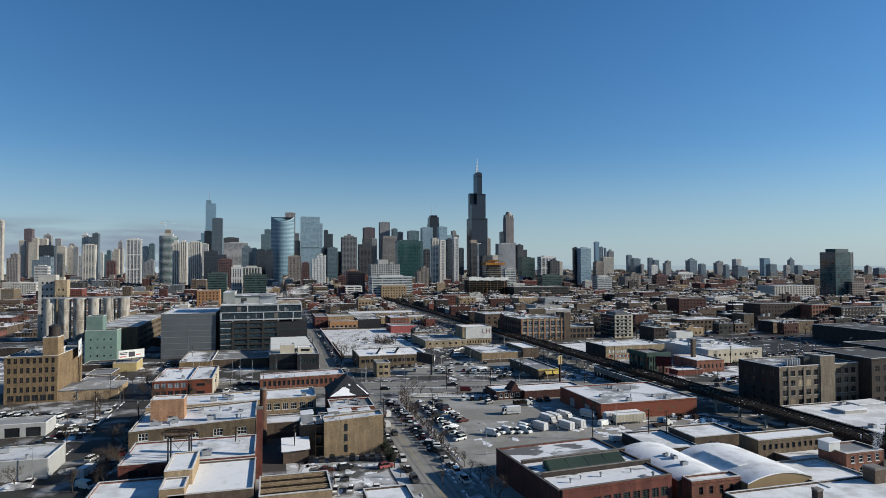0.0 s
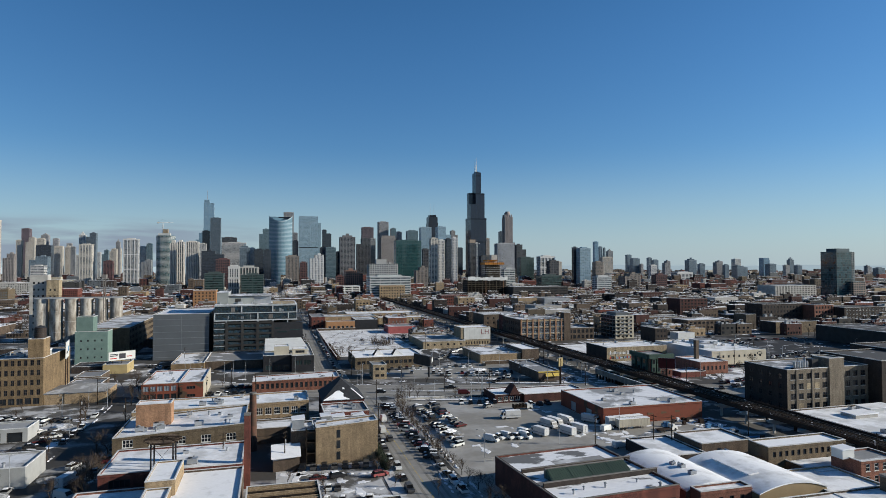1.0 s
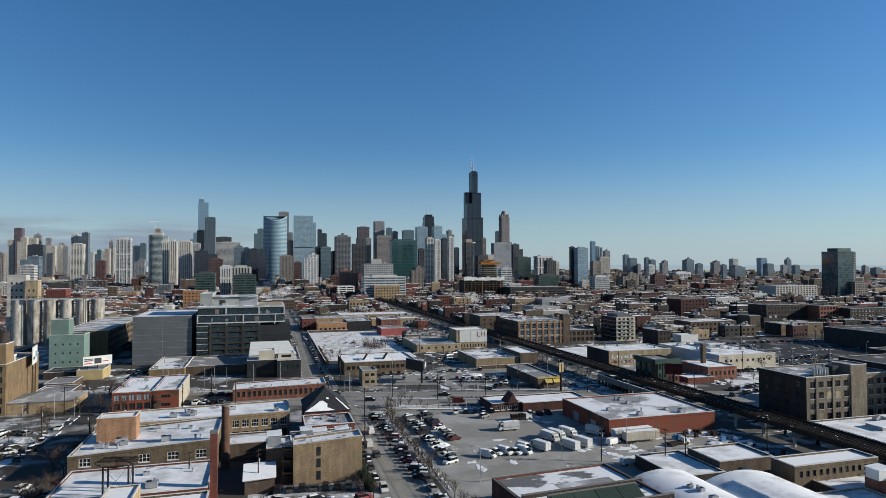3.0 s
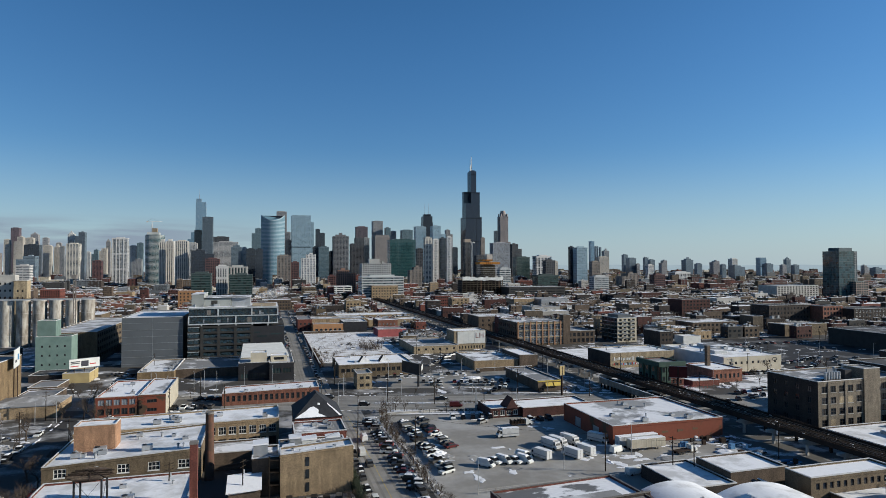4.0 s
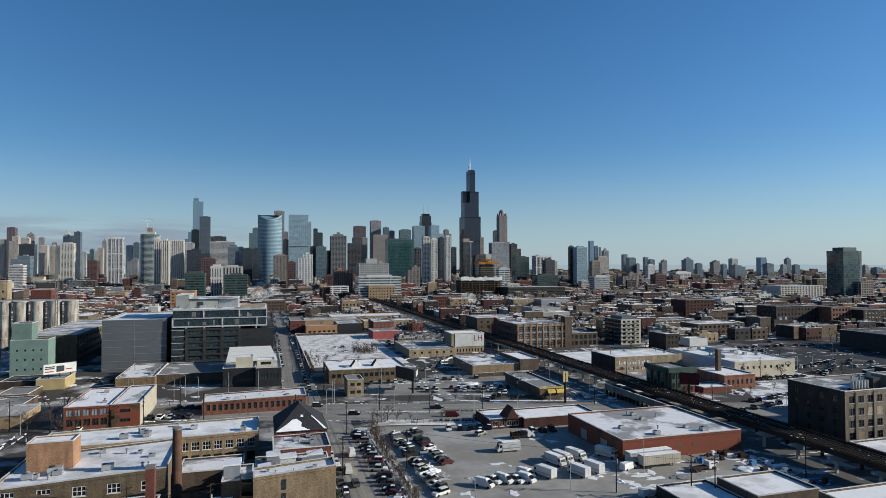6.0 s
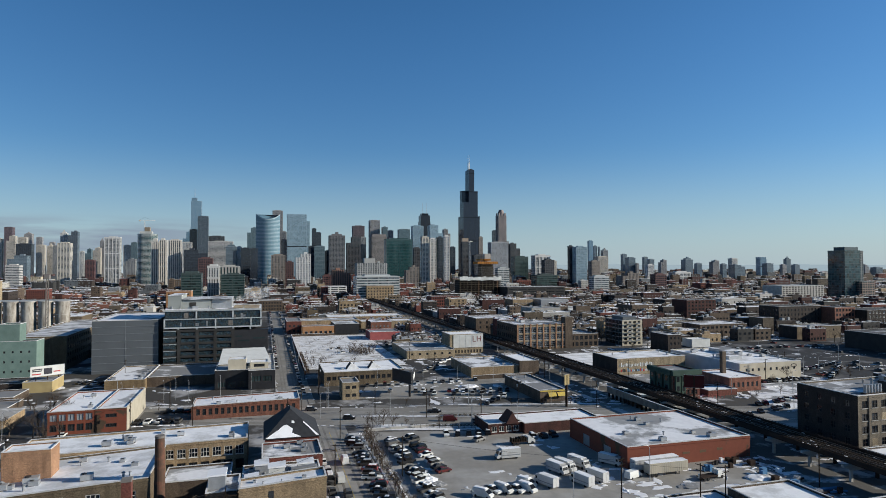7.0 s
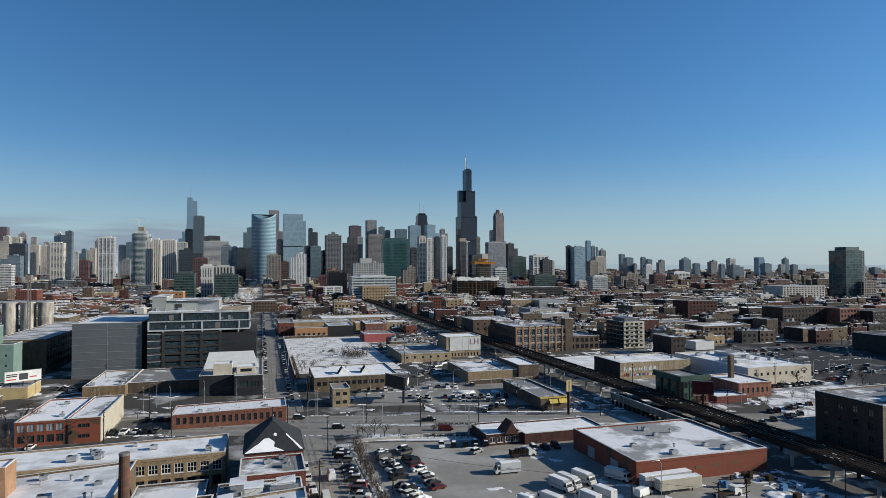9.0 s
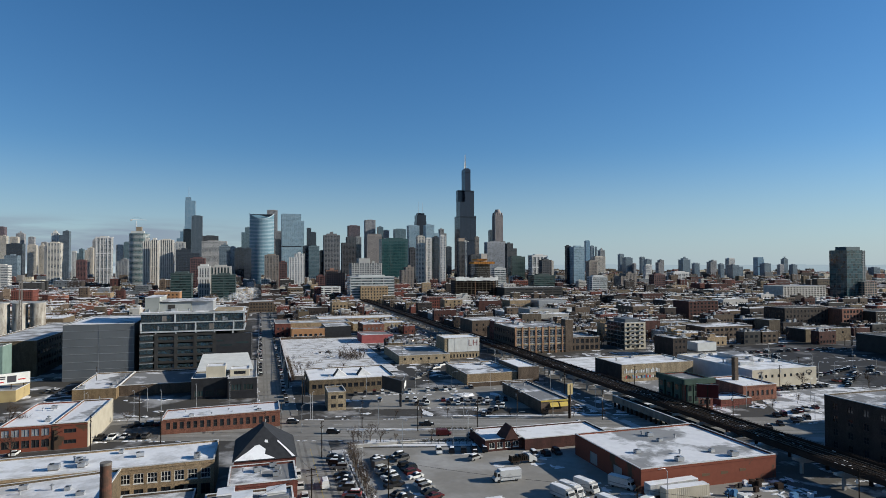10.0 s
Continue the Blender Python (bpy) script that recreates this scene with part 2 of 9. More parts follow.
brick_grey = surf("brick_grey", (0.125, 0.099, 0.07), (0.08, 0.064, 0.047), 0.3)
stucco_cream = surf("stucco_cream", (0.5, 0.45, 0.35), (0.4, 0.355, 0.275), 0.25)
stucco_tan = surf("stucco_tan", (0.33, 0.24, 0.13), (0.26, 0.19, 0.105), 0.25)
stucco_orange = surf("stucco_orange", (0.36, 0.19, 0.09), (0.28, 0.15, 0.075), 0.25)
stucco_yellow = surf("stucco_yellow", (0.42, 0.33, 0.16), (0.34, 0.26, 0.13), 0.25)
paint_white = surf("paint_white", (0.66, 0.66, 0.63), (0.55, 0.55, 0.52), 0.3)
van_white = patchy("van_white", (0.58, 0.58, 0.56), (0.4, 0.395, 0.38), 0.6, 0.68, 0.1, 0.5)
paint_red = surf("paint_red", (0.33, 0.09, 0.085), (0.25, 0.07, 0.07), 0.3)
paint_mint = surf("paint_mint", (0.165, 0.235, 0.205), (0.125, 0.185, 0.16), 0.3)
paint_sage = surf("paint_sage", (0.31, 0.325, 0.31), (0.26, 0.275, 0.26), 0.2)
paint_green = surf("paint_green", (0.055, 0.095, 0.075), (0.04, 0.07, 0.055), 0.3)
paint_blue = surf("paint_blue", (0.10, 0.24, 0.42), (0.08, 0.19, 0.34), 0.3)
# pale siding; the cool tone of its shaded side is in the colour
siding_pale = surf("siding_pale", (0.5, 0.53, 0.56), (0.4, 0.43, 0.46), 0.3)
# white garage paint greyed, so the walls' shade is in the colour
paint_shaded_white = surf("paint_shaded_white", (0.4, 0.4, 0.385), (0.31, 0.31, 0.295), 0.25)
concrete = surf("concrete", (0.44, 0.42, 0.38), (0.30, 0.285, 0.26), 0.25)
concrete_stained = patchy("concrete_stained", (0.29, 0.255, 0.205), (0.13, 0.105, 0.085), 0.3, 0.6, 0.15, stretch=(1, 1, 0.4))
silo_wall = patchy("silo_wall", (0.56, 0.53, 0.47), (0.24, 0.21, 0.175), 0.34, 0.58, 0.11, stretch=(1, 1, 0.3), c3=(0.55, 0.54, 0.52))
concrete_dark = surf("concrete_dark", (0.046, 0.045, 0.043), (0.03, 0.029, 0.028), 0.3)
rail_steel = surf("rail_steel", (0.15, 0.125, 0.105), (0.1, 0.08, 0.066), 0.6, 0.5, 0.3)
steel_rust = surf("steel_rust", (0.055, 0.038, 0.029), (0.033, 0.024, 0.02), 0.4, spec=0.08)
steel_grey = surf("steel_grey", (0.30, 0.31, 0.32), (0.22, 0.23, 0.24), 0.4, 0.5, 0.4)
galvanised = surf("galvanised", (0.46, 0.47, 0.48), (0.35, 0.36, 0.37), 0.6, 0.45, 0.5)
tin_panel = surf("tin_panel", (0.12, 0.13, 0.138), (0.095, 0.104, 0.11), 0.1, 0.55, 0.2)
black_metal = surf("black_metal", (0.03, 0.03, 0.033), (0.02, 0.02, 0.022), 0.5, 0.5)
timber = surf("timber", (0.04, 0.031, 0.024), (0.022, 0.017, 0.013), 0.8, spec=0.05)
bark = surf("bark", (0.085, 0.062, 0.045), (0.05, 0.037, 0.028), 1.5)
shrub = surf("shrub", (0.12, 0.105, 0.07), (0.07, 0.06, 0.045), 1.5)
shingle = surf("shingle", (0.035, 0.037, 0.042), (0.022, 0.023, 0.026), 0.8)
coping_snow = surf("coping_snow", (0.66, 0.66, 0.65), (0.50, 0.49, 0.47), 0.5)
coping_dark = surf("coping_dark", (0.20, 0.18, 0.16), (0.14, 0.13, 0.12), 0.5)
pane_mat = glossy("pane_mat", (0.022, 0.026, 0.03))
# paler panes: blinds and reflections put into the glass colour
pane_pale = glossy("pane_pale", (0.2, 0.21, 0.215), 0.2)
pane_wavy = wavy_glass("pane_wavy", (0.02, 0.035, 0.04))
pane_teal = glossy("pane_teal", (0.028, 0.046, 0.048))
frame_steel = surf("frame_steel", (0.44, 0.46, 0.47), (0.33, 0.35, 0.36), 0.4)
frame_white = surf("frame_white", (0.74, 0.73, 0.69), (0.62, 0.61, 0.57), 1.0)
frame_dark = surf("frame_dark", (0.06, 0.05, 0.045), None, 1.0)
rubber = surf("rubber", (0.02, 0.02, 0.021), None, 3.0)
lamp_red = glossy("lamp_red", (0.35, 0.02, 0.02), 0.2)
lamp_clear = glossy("lamp_clear", (0.7, 0.7, 0.68), 0.15)
line_white = surf("line_white", (0.62, 0.62, 0.60), (0.42, 0.42, 0.41), 1.0)
line_yellow = surf("line_yellow", (0.60, 0.44, 0.08), (0.42, 0.32, 0.10), 1.0)

# ---- geometry helpers ----


class Quads:
    """Collects faces in world coordinates."""

    def __init__(self):
        self.v, self.f = [], []

    def face(self, *pts):
        i = len(self.v)
        self.v.extend(pts)
        self.f.append(tuple(range(i, i + len(pts))))

    def box(self, x0, y0, z0, x1, y1, z1, bottom=True):
        self.hexa([(x0, y0), (x1, y0), (x1, y1), (x0, y1)], [z0] * 4, [z1] * 4, bottom)

    def hexa(self, plan, low, high, bottom=True):
        """A prism over a plan (anticlockwise from above) with its own heights at each corner."""
        i, k = len(self.v), len(plan)
        self.v.extend([(p[0], p[1], z) for p, z in zip(plan, low)] + [(p[0], p[1], z) for p, z in zip(plan, high)])
        for a in range(k):
            b = (a + 1) % k
            self.f.append((i + a, i + b, i + k + b, i + k + a))
        self.f.append(tuple(range(i + k, i + 2 * k)))
        if bottom:
            self.f.append(tuple(range(i + k - 1, i - 1, -1)))

    def tube(self, x, y, z0, z1, r0, r1=None, k=12, cap=True):
        r1 = r0 if r1 is None else r1
        i = len(self.v)
        for z, r in ((z0, r0), (z1, r1)):
            self.v.extend((x + r * math.cos(6.28319 * a / k), y + r * math.sin(6.28319 * a / k), z) for a in range(k))
        for a in range(k):
            b = (a + 1) % k
            self.f.append((i + a, i + b, i + k + b, i + k + a))
        if cap:
            self.f.append(tuple(range(i + k, i + 2 * k)))
            self.f.append(tuple(range(i + k - 1, i - 1, -1)))

    def bar(self, p, q, r, k=4, r1=None):
        """A straight rod from p to q."""
        p, q = Vector(p), Vector(q)
        d = (q - p).normalized()
        s = d.cross(Vector((0, 0, 1)) if abs(d.z) < 0.9 else Vector((1, 0, 0))).normalized()
        t = d.cross(s)
        r1 = r if r1 is None else r1
        i = len(self.v)
        for c, rr in ((p, r), (q, r1)):
            for a in range(k):
                w = 6.28319 * (a + 0.5) / k
                self.v.append(tuple(c + s * (rr * math.cos(w)) + t * (rr * math.sin(w))))
        for a in range(k):
            b = (a + 1) % k
            self.f.append((i + a, i + b, i + k + b, i + k + a))
        if k > 3:
            self.f.append(tuple(range(i + k - 1, i - 1, -1)))
            self.f.append(tuple(range(i + k, i + 2 * k)))


    def sweep(self, pts, r, k=4):
        """One connected tube along a line of points."""
        i, pts = len(self.v), [Vector(p) for p in pts]
        for n, p in enumerate(pts):
            d = (pts[min(n + 1, len(pts) - 1)] - pts[max(n - 1, 0)]).normalized()
            s = d.cross(Vector((0, 0, 1)) if abs(d.z) < 0.9 else Vector((1, 0, 0))).normalized()
            t = d.cross(s)
            self.v.extend(tuple(p + s * (r * math.cos(6.28319 * a / k)) + t * (r * math.sin(6.28319 * a / k))) for a in range(k))
        for n in range(len(pts) - 1):
            for a in range(k):
                b = (a + 1) % k
                self.f.append((i + n * k + a, i + n * k + b, i + n * k + k + b, i + n * k + k + a))


def mesh_of(q, name, origin=(0, 0, 0)):
    me = bpy.data.meshes.new(name)
    ox, oy, oz = origin
    me.from_pydata([(x - ox, y - oy, z - oz) for x, y, z in q.v], [], q.f)
    me.update()
    return me


def base(name, x, y, z=0.0, label="", category="", group="", kind=""):
    """The Empty at the base of a thing."""
    ob = new(name)
    ob.location = (x, y, z)
    ob.empty_display_size = 0.5
    return tagged(ob, label, category, group, kind)


def part(name, q, material, parent=None, label="", kind=""):
    """Links the faces as ONE mesh object under a thing or a part; coordinates are the world's."""
    o = (0.0, 0.0, 0.0)
    if parent is not None:
        p = parent
        o = Vector((0, 0, 0))
        while p is not None:
            o = o + p.location
            p = p.parent
    me = mesh_of(q, name, o)
    me.materials.append(material)
    ob = new(name, me)
    ob.parent = parent
    return tagged(ob, label, kind=kind)


SHARED = {}


def lattice(xs, zs, y0, y1):
    """One connected frame with its bars: every second cell between the lines is open."""
    q, ids = Quads(), {}

    def vert(i, j, k):
        if (i, j, k) not in ids:
            ids[(i, j, k)] = len(q.v)
            q.v.append((xs[i], (y0, y1)[k], zs[j]))
        return ids[(i, j, k)]
    solid = lambda i, j: 0 <= i < len(xs) - 1 and 0 <= j < len(zs) - 1 and not (i % 2 and j % 2)
    for i in range(len(xs) - 1):
        for j in range(len(zs) - 1):
            if not solid(i, j):
                continue
            q.f.append((vert(i, j, 0), vert(i + 1, j, 0), vert(i + 1, j + 1, 0), vert(i, j + 1, 0)))
            if not solid(i - 1, j):
                q.f.append((vert(i, j, 1), vert(i, j, 0), vert(i, j + 1, 0), vert(i, j + 1, 1)))
            if not solid(i + 1, j):
                q.f.append((vert(i + 1, j, 0), vert(i + 1, j, 1), vert(i + 1, j + 1, 1), vert(i + 1, j + 1, 0)))
            if not solid(i, j - 1):
                q.f.append((vert(i, j, 1), vert(i + 1, j, 1), vert(i + 1, j, 0), vert(i, j, 0)))
            if not solid(i, j + 1):
                q.f.append((vert(i, j + 1, 0), vert(i + 1, j + 1, 0), vert(i + 1, j + 1, 1), vert(i, j + 1, 1)))
    return q


def window_meshes(w, h, nx, nz, frame_mat, glass, joined=False):
    """A window's frame with its bars, and the panes behind it. x across, y inwards, z from the sill."""
    key = (round(w, 2), round(h, 2), nx, nz, frame_mat.name, glass.name, joined)
    if key not in SHARED:
        t = 0.09 if w < 2.5 else 0.14
        bars = lambda size, n: [-size / 2, -size / 2 + t] + [v for i in range(1, n) for v in (-size / 2 + size * i / n - t * 0.4, -size / 2 + size * i / n + t * 0.4)] + [size / 2 - t, size / 2]
        q = lattice(bars(w, nx), [z + h / 2 for z in bars(h, nz)], 0.05, 0.17)
        g = Quads()
        g.box(-w / 2, 0.18, 0, w / 2, 0.22, h)
        if frame_mat.name in ("frame_white", "galvanised"):
            q.box(-w / 2 - 0.12, -0.09, -0.16, w / 2 + 0.12, 0.06, 0)
        m2, n = mesh_of(g, "pane"), len(q.f)
        if joined:
            q.box(-w / 2, 0.18, 0, w / 2, 0.22, h)
        m1 = mesh_of(q, "window")
        m1.materials.append(frame_mat)
        m1.materials.append(glass)
        for p in m1.polygons[n:]:
            p.material_index = 1
        m2.materials.append(glass)
        SHARED[key] = (m1, m2)
    return SHARED[key]


FOOT, KEEP_CLEAR = [], []
FACES = {"west": 0.0, "north": -90.0, "south": 90.0, "east": 180.0}


def spread(width, n, w, margin):
    room = (width - 2 * margin) / n
    return [margin + room * (i + 0.5) - w / 2 for i in range(n)]


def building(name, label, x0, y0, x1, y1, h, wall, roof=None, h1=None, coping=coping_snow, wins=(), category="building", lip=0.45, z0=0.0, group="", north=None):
    """A flat-roofed building. h, h1: wall height at the north (x0) and the south (x1) side. wins: rows of
    (face, columns, storeys, width, height, first sill, storey height, frame, panes across, panes up, margin). north:
    that wall's own, mostly darker material, its shade partly put into the colour."""
    h1 = h if h1 is None else h1
    FOOT.append((x0 - 1, y0 - 1, x1 + 1, y1 + 1))
    cx, cy = (x0 + x1) / 2, (y0 + y1) / 2
    top = base(name, cx, cy, z0, label, category, group)
    up = lambda x: z0 + h + (h1 - h) * (x - x0) / (x1 - x0)
    q = Quads()
    plan = {"west": ((x0, y0), (1, 0), x1 - x0), "south": ((x1, y0), (0, 1), y1 - y0), "east": ((x1, y1), (-1, 0), x1 - x0), "north": ((x0, y1), (0, -1), y1 - y0)}
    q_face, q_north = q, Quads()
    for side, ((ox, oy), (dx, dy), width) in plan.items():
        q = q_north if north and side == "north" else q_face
        mine = [s for s in wins if s[0] == side]
        us, zs, holes = {0.0, width}, {z0}, []
        for s in mine:
            _, n, rows, w, hh, sill, storey, fr, nx, nz, margin = s
            for u in spread(width, n, w, margin):
                for r in range(rows):
                    z = z0 + sill + r * storey
                    holes.append((u, u + w, z, z + hh, fr, nx, nz))
                    us.update((u, u + w))
                    zs.update((z, z + hh))
        us, zs = sorted(us), sorted(zs)
        nx_, ny_ = -dy, dx    # inwards
        point = lambda u, z, d=0.0: (ox + dx * u + nx_ * d, oy + dy * u + ny_ * d, z)
        for a, b in zip(us, us[1:]):
            for c, d in zip(zs, zs[1:]):
                m, k = (a + b) / 2, (c + d) / 2
                if any(o[0] < m < o[1] and o[2] < k < o[3] for o in holes):
                    continue
                q.face(point(a, c), point(b, c), point(b, d), point(a, d))
            ta, tb = up(ox + dx * a), up(ox + dx * b)
            q.face(point(a, zs[-1]), point(b, zs[-1]), point(b, tb), point(a, ta))
        for a, b, c, d, fr, nx, nz in holes:
            e = 0.24
            q.face(point(a, c), point(a, c, e), point(a, d, e), point(a, d))
            q.face(point(b, c, e), point(b, c), point(b, d), point(b, d, e))
            q.face(point(a, c), point(b, c), point(b, c, e), point(a, c, e))
            q.face(point(a, d, e), point(b, d, e), point(b, d), point(a, d))
            style = {"w": (frame_white, pane_mat), "d": (frame_dark, pane_mat), "t": (frame_dark, pane_teal), "g": (galvanised, pane_mat), "x": (steel_grey, galvanised)}[fr]
            m1, m2 = window_meshes(b - a, d - c, nx, nz, *style, y0 >= 330)
            wo_ = new("window", m1)
            wo_.parent = top
            p = point((a + b) / 2, c)
            wo_.matrix_basis = pose(p[0] - cx, p[1] - cy, p[2] - z0, 0, 0, FACES[side])
            if y0 < 330:
                g = new("pane", m2)
                g.parent = wo_
    q = q_face
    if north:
        part("side_wall", q_north, north, top, "side wall of another make, some of its shade in the colour")
    t = 0.32
    r = Quads()
    ix0, ix1, iy0, iy1 = x0 + t, x1 - t, y0 + t, y1 - t
    za, zb = up(ix0) - lip, up(ix1) - lip
    inner = [(ix0, iy0, za), (ix0, iy1, za), (ix1, iy1, zb), (ix1, iy0, zb)]
    for (ax, ay, az), (bx, by, bz) in zip(inner, inner[1:] + inner[:1]):
        q.face((ax, ay, az - 0.2), (bx, by, bz - 0.2), (bx, by, bz + lip), (ax, ay, az + lip))
    part("wall", q, wall, top)
    if z0 == 0 and wins and "brick" in wall.name and y0 < 700:
        k = Quads()
        k.hexa([(x0 - 0.12, y0 - 0.14), (x1 + 0.12, y0 - 0.14), (x1 + 0.12, y0 - 0.003), (x0 - 0.12, y0 - 0.003)], [h - 0.75, h1 - 0.75, h1 - 0.75, h - 0.75], [h - 0.45, h1 - 0.45, h1 - 0.45, h - 0.45])
        part("cornice", k, wall, top)
    r.hexa([(ix0, iy0), (ix1, iy0), (ix1, iy1), (ix0, iy1)], [za - 0.3, zb - 0.3, zb - 0.3, za - 0.3], [za, zb, zb, za])
    part("roof", r, roof or snow_roof, top)
    c = Quads()
    o = 0.05
    for px0, py0, px1, py1 in ((x0 - o, y0 - o, x1 + o, iy0), (x0 - o, iy1, x1 + o, y1 + o), (x0 - o, iy0, ix0, iy1), (ix1, iy0, x1 + o, iy1)):
        a, b = up(px0), up(px1)
        c.hexa([(px0, py0), (px1, py0), (px1, py1), (px0, py1)], [a - 0.1, b - 0.1, b - 0.1, a - 0.1], [a + 0.12, b + 0.12, b + 0.12, a + 0.12])
    part("parapet", c, coping, top)
    return top

# ---- ground, roads, pavements ----


def sheet(name, pts, z, material, label, thick=0.0, category=""):
    q = Quads()
    if thick:
        q.hexa(pts, [z - thick] * len(pts), [z] * len(pts))
    else:
        q.face(*[(x, y, z) for x, y in pts])
    ob = part(name, q, material, None, label, "structure")
    return ob


def rect(x0, y0, x1, y1):
    return [(x0, y0), (x1, y0), (x1, y1), (x0, y1)]


def grid_ground():
    """One sheet to the horizon, finer near by."""
    xs = [-4900, -2400, -1200, -600, -300, -150, 0, 150, 300, 600, 1200, 2400, 4900]
    q = Quads()
    for a, b in zip(xs, xs[1:]):
        for c, d in zip(xs, xs[1:]):
            q.face((a, c, 0), (b, c, 0), (b, d, 0), (a, d, 0))
    return part("ground", q, ground_mat, None, "grey city ground with thin trodden snow", "structure")


grid_ground()
OG = (0.963, -0.270)      # the way the diagonal avenue runs, towards the south


def og(s, d):
    """A point s metres along the diagonal avenue and d metres across it (away from the near side)."""
    return (56.0 + OG[0] * s - OG[1] * d, 281.0 + OG[1] * s + OG[0] * d)


def strip(s0, s1, d0, d1):
    return [og(s0, d0), og(s1, d0), og(s1, d1), og(s0, d1)]


sheet("road_1", rect(26.2, 20, 38.6, 292), 0.006, road_mat, "salt-grey asphalt side street")
sheet("road_2", rect(16.2, 312, 28.6, 862), 0.006, road_mat, "salt-grey asphalt side street")
sheet("road_3", strip(-420, 320, 2, 29), 0.012, road_mat, "wide diagonal avenue of pale salted asphalt")
sheet("road_4", rect(148, -20, 171.6, 2600), 0.006, yard_mat, "dark asphalt street under the elevated railway")
sheet("road_5", rect(-72, 60, -58, 900), 0.006, asphalt_dark, "dark asphalt street with snow at its edges")
sheet("pavement", rect(22.8, 20, 26.2, 280), 0.13, walk_mat, "concrete pavement with thin snow", 0.12)
sheet("pavement", rect(38.6, 20, 41.8, 276), 0.13, walk_mat, "concrete pavement with thin snow", 0.12)
sheet("pavement", rect(15.7, 345, 16.2, 862), 0.13, walk_mat, "concrete pavement with thin snow", 0.12)
sheet("pavement", rect(28.6, 325, 31.3, 862), 0.13, walk_mat, "concrete pavement with thin snow", 0.12)
sheet("pavement", strip(-14, 92, 13.4, 15.8), 0.15, snow_weedy, "snow-covered median between the carriageways", 0.13)
sheet("verge", strip(24, 92, 33.2, 34.6), 0.12, snow_clean, "narrow verge under clean snow", 0.1)
sheet("pavement", strip(-10, 95, 29, 33), 0.15, walk_mat, "concrete pavement with thin snow", 0.13)
sheet("pavement", strip(-400, -42, 29, 33), 0.15, walk_mat, "concrete pavement with thin snow", 0.13)
sheet("pavement", strip(-5, 40, -5.6, 2.0), 0.15, snow_weedy, "snowy planted verge beside the avenue", 0.13)
sheet("pavement", rect(145, 60, 148, 1200), 0.13, walk_mat, "concrete pavement with thin snow", 0.12)
sheet("pavement", rect(171.6, 320, 174.6, 1200), 0.13, walk_mat, "concrete pavement with thin snow", 0.12)
sheet("parking_lot", [(44, 150), (145, 150), (145, 252), (41.9, 277)], 0.025, lot_mat, "pale gravel and asphalt yard with thin ice")
sheet("parking_lot", rect(-6, 160, 22, 199), 0.030, yard_mat, "asphalt parking strip with trodden snow")
sheet("parking_lot", [(50, 330), (128, 308), (146, 330), (146, 356), (60, 366)], 0.035, road_mat, "salt-grey asphalt car park with swept snow heaps")
sheet("parking_lot", [(205, 262), (262, 250), (300, 300), (300, 360), (232, 312)], 0.040, snow_thin, "car park under trodden snow")
sheet("parking_lot", rect(-130, 262, -74, 304), 0.045, yard_mat, "car lot with trodden snow")
sheet("parking_lot", rect(-88, 160, -72, 262), 0.050, asphalt_dark, "car lot with trodden snow")
sheet("yard", rect(186, 302, 236, 346.5), 0.058, snow_thin, "snowed-over yard before the painted wall")
sheet("parking_lot", rect(185, 362, 250, 425), 0.055, snow_clean, "vacant lot under clean snow")
sheet("parking_lot", rect(92, 380, 146, 430), 0.060, asphalt_dark, "asphalt car park with patchy snow")
sheet("parking_lot", rect(92, 500, 150, 560), 0.065, yard_mat, "car park with patchy snow")
sheet("parking_lot", rect(282, 300, 420, 440), 0.070, lot_dark, "large asphalt car park with patchy snow")
sheet("parking_lot", [(-35, 310), (-16, 306), (-16, 330), (-35, 330)], 0.075, yard_mat, "car park with patchy snow")
sheet("parking_lot", rect(32.5, 412, 90, 572), 0.35, snow_weedy, "walled vacant lot with weeds poking through thin snow", 0.3)


sheet("yard", rect(-310, 352, -126, 540), 0.080, snow_thin, "railway yard under patchy snow")


for lot in ((-310, 350, -125, 542), (32, 410, 91, 573), (92, 498, 150, 562), (282, 296, 400, 442), (185, 360, 251, 427), (90, 378, 150, 432), (146, -60, 184, 2600), (8, 312, 31, 860), (-74, 60, -56, 900), (-44, 326, -16, 380), (31, 395, 92, 412), (-95, 400, -60, 428), (-100, 330, -74, 420), (325, 1046, 404, 1084), (427, 1246, 475, 1280)):
    KEEP_CLEAR.append(lot)


def lane_marks():
    q = Quads()
    for d in (8.2, 22.0):
        for s in range(-200, 200, 12):
            q.face(*[(x, y, 0.018) for x, y in strip(s, s + 3.0, d, d + 0.14)])
    part("lane_marking", q, line_white, None, "worn white dashed lane lines", "structure")
    q = Quads()
    for s in range(60, 280, 4):
        q.face(*[(x, y, 0.012) for x, y in rect(32.3, s, 32.45, s + 3.6)])
    part("lane_marking", q, line_yellow, None, "worn yellow centre line", "structure")


lane_marks()


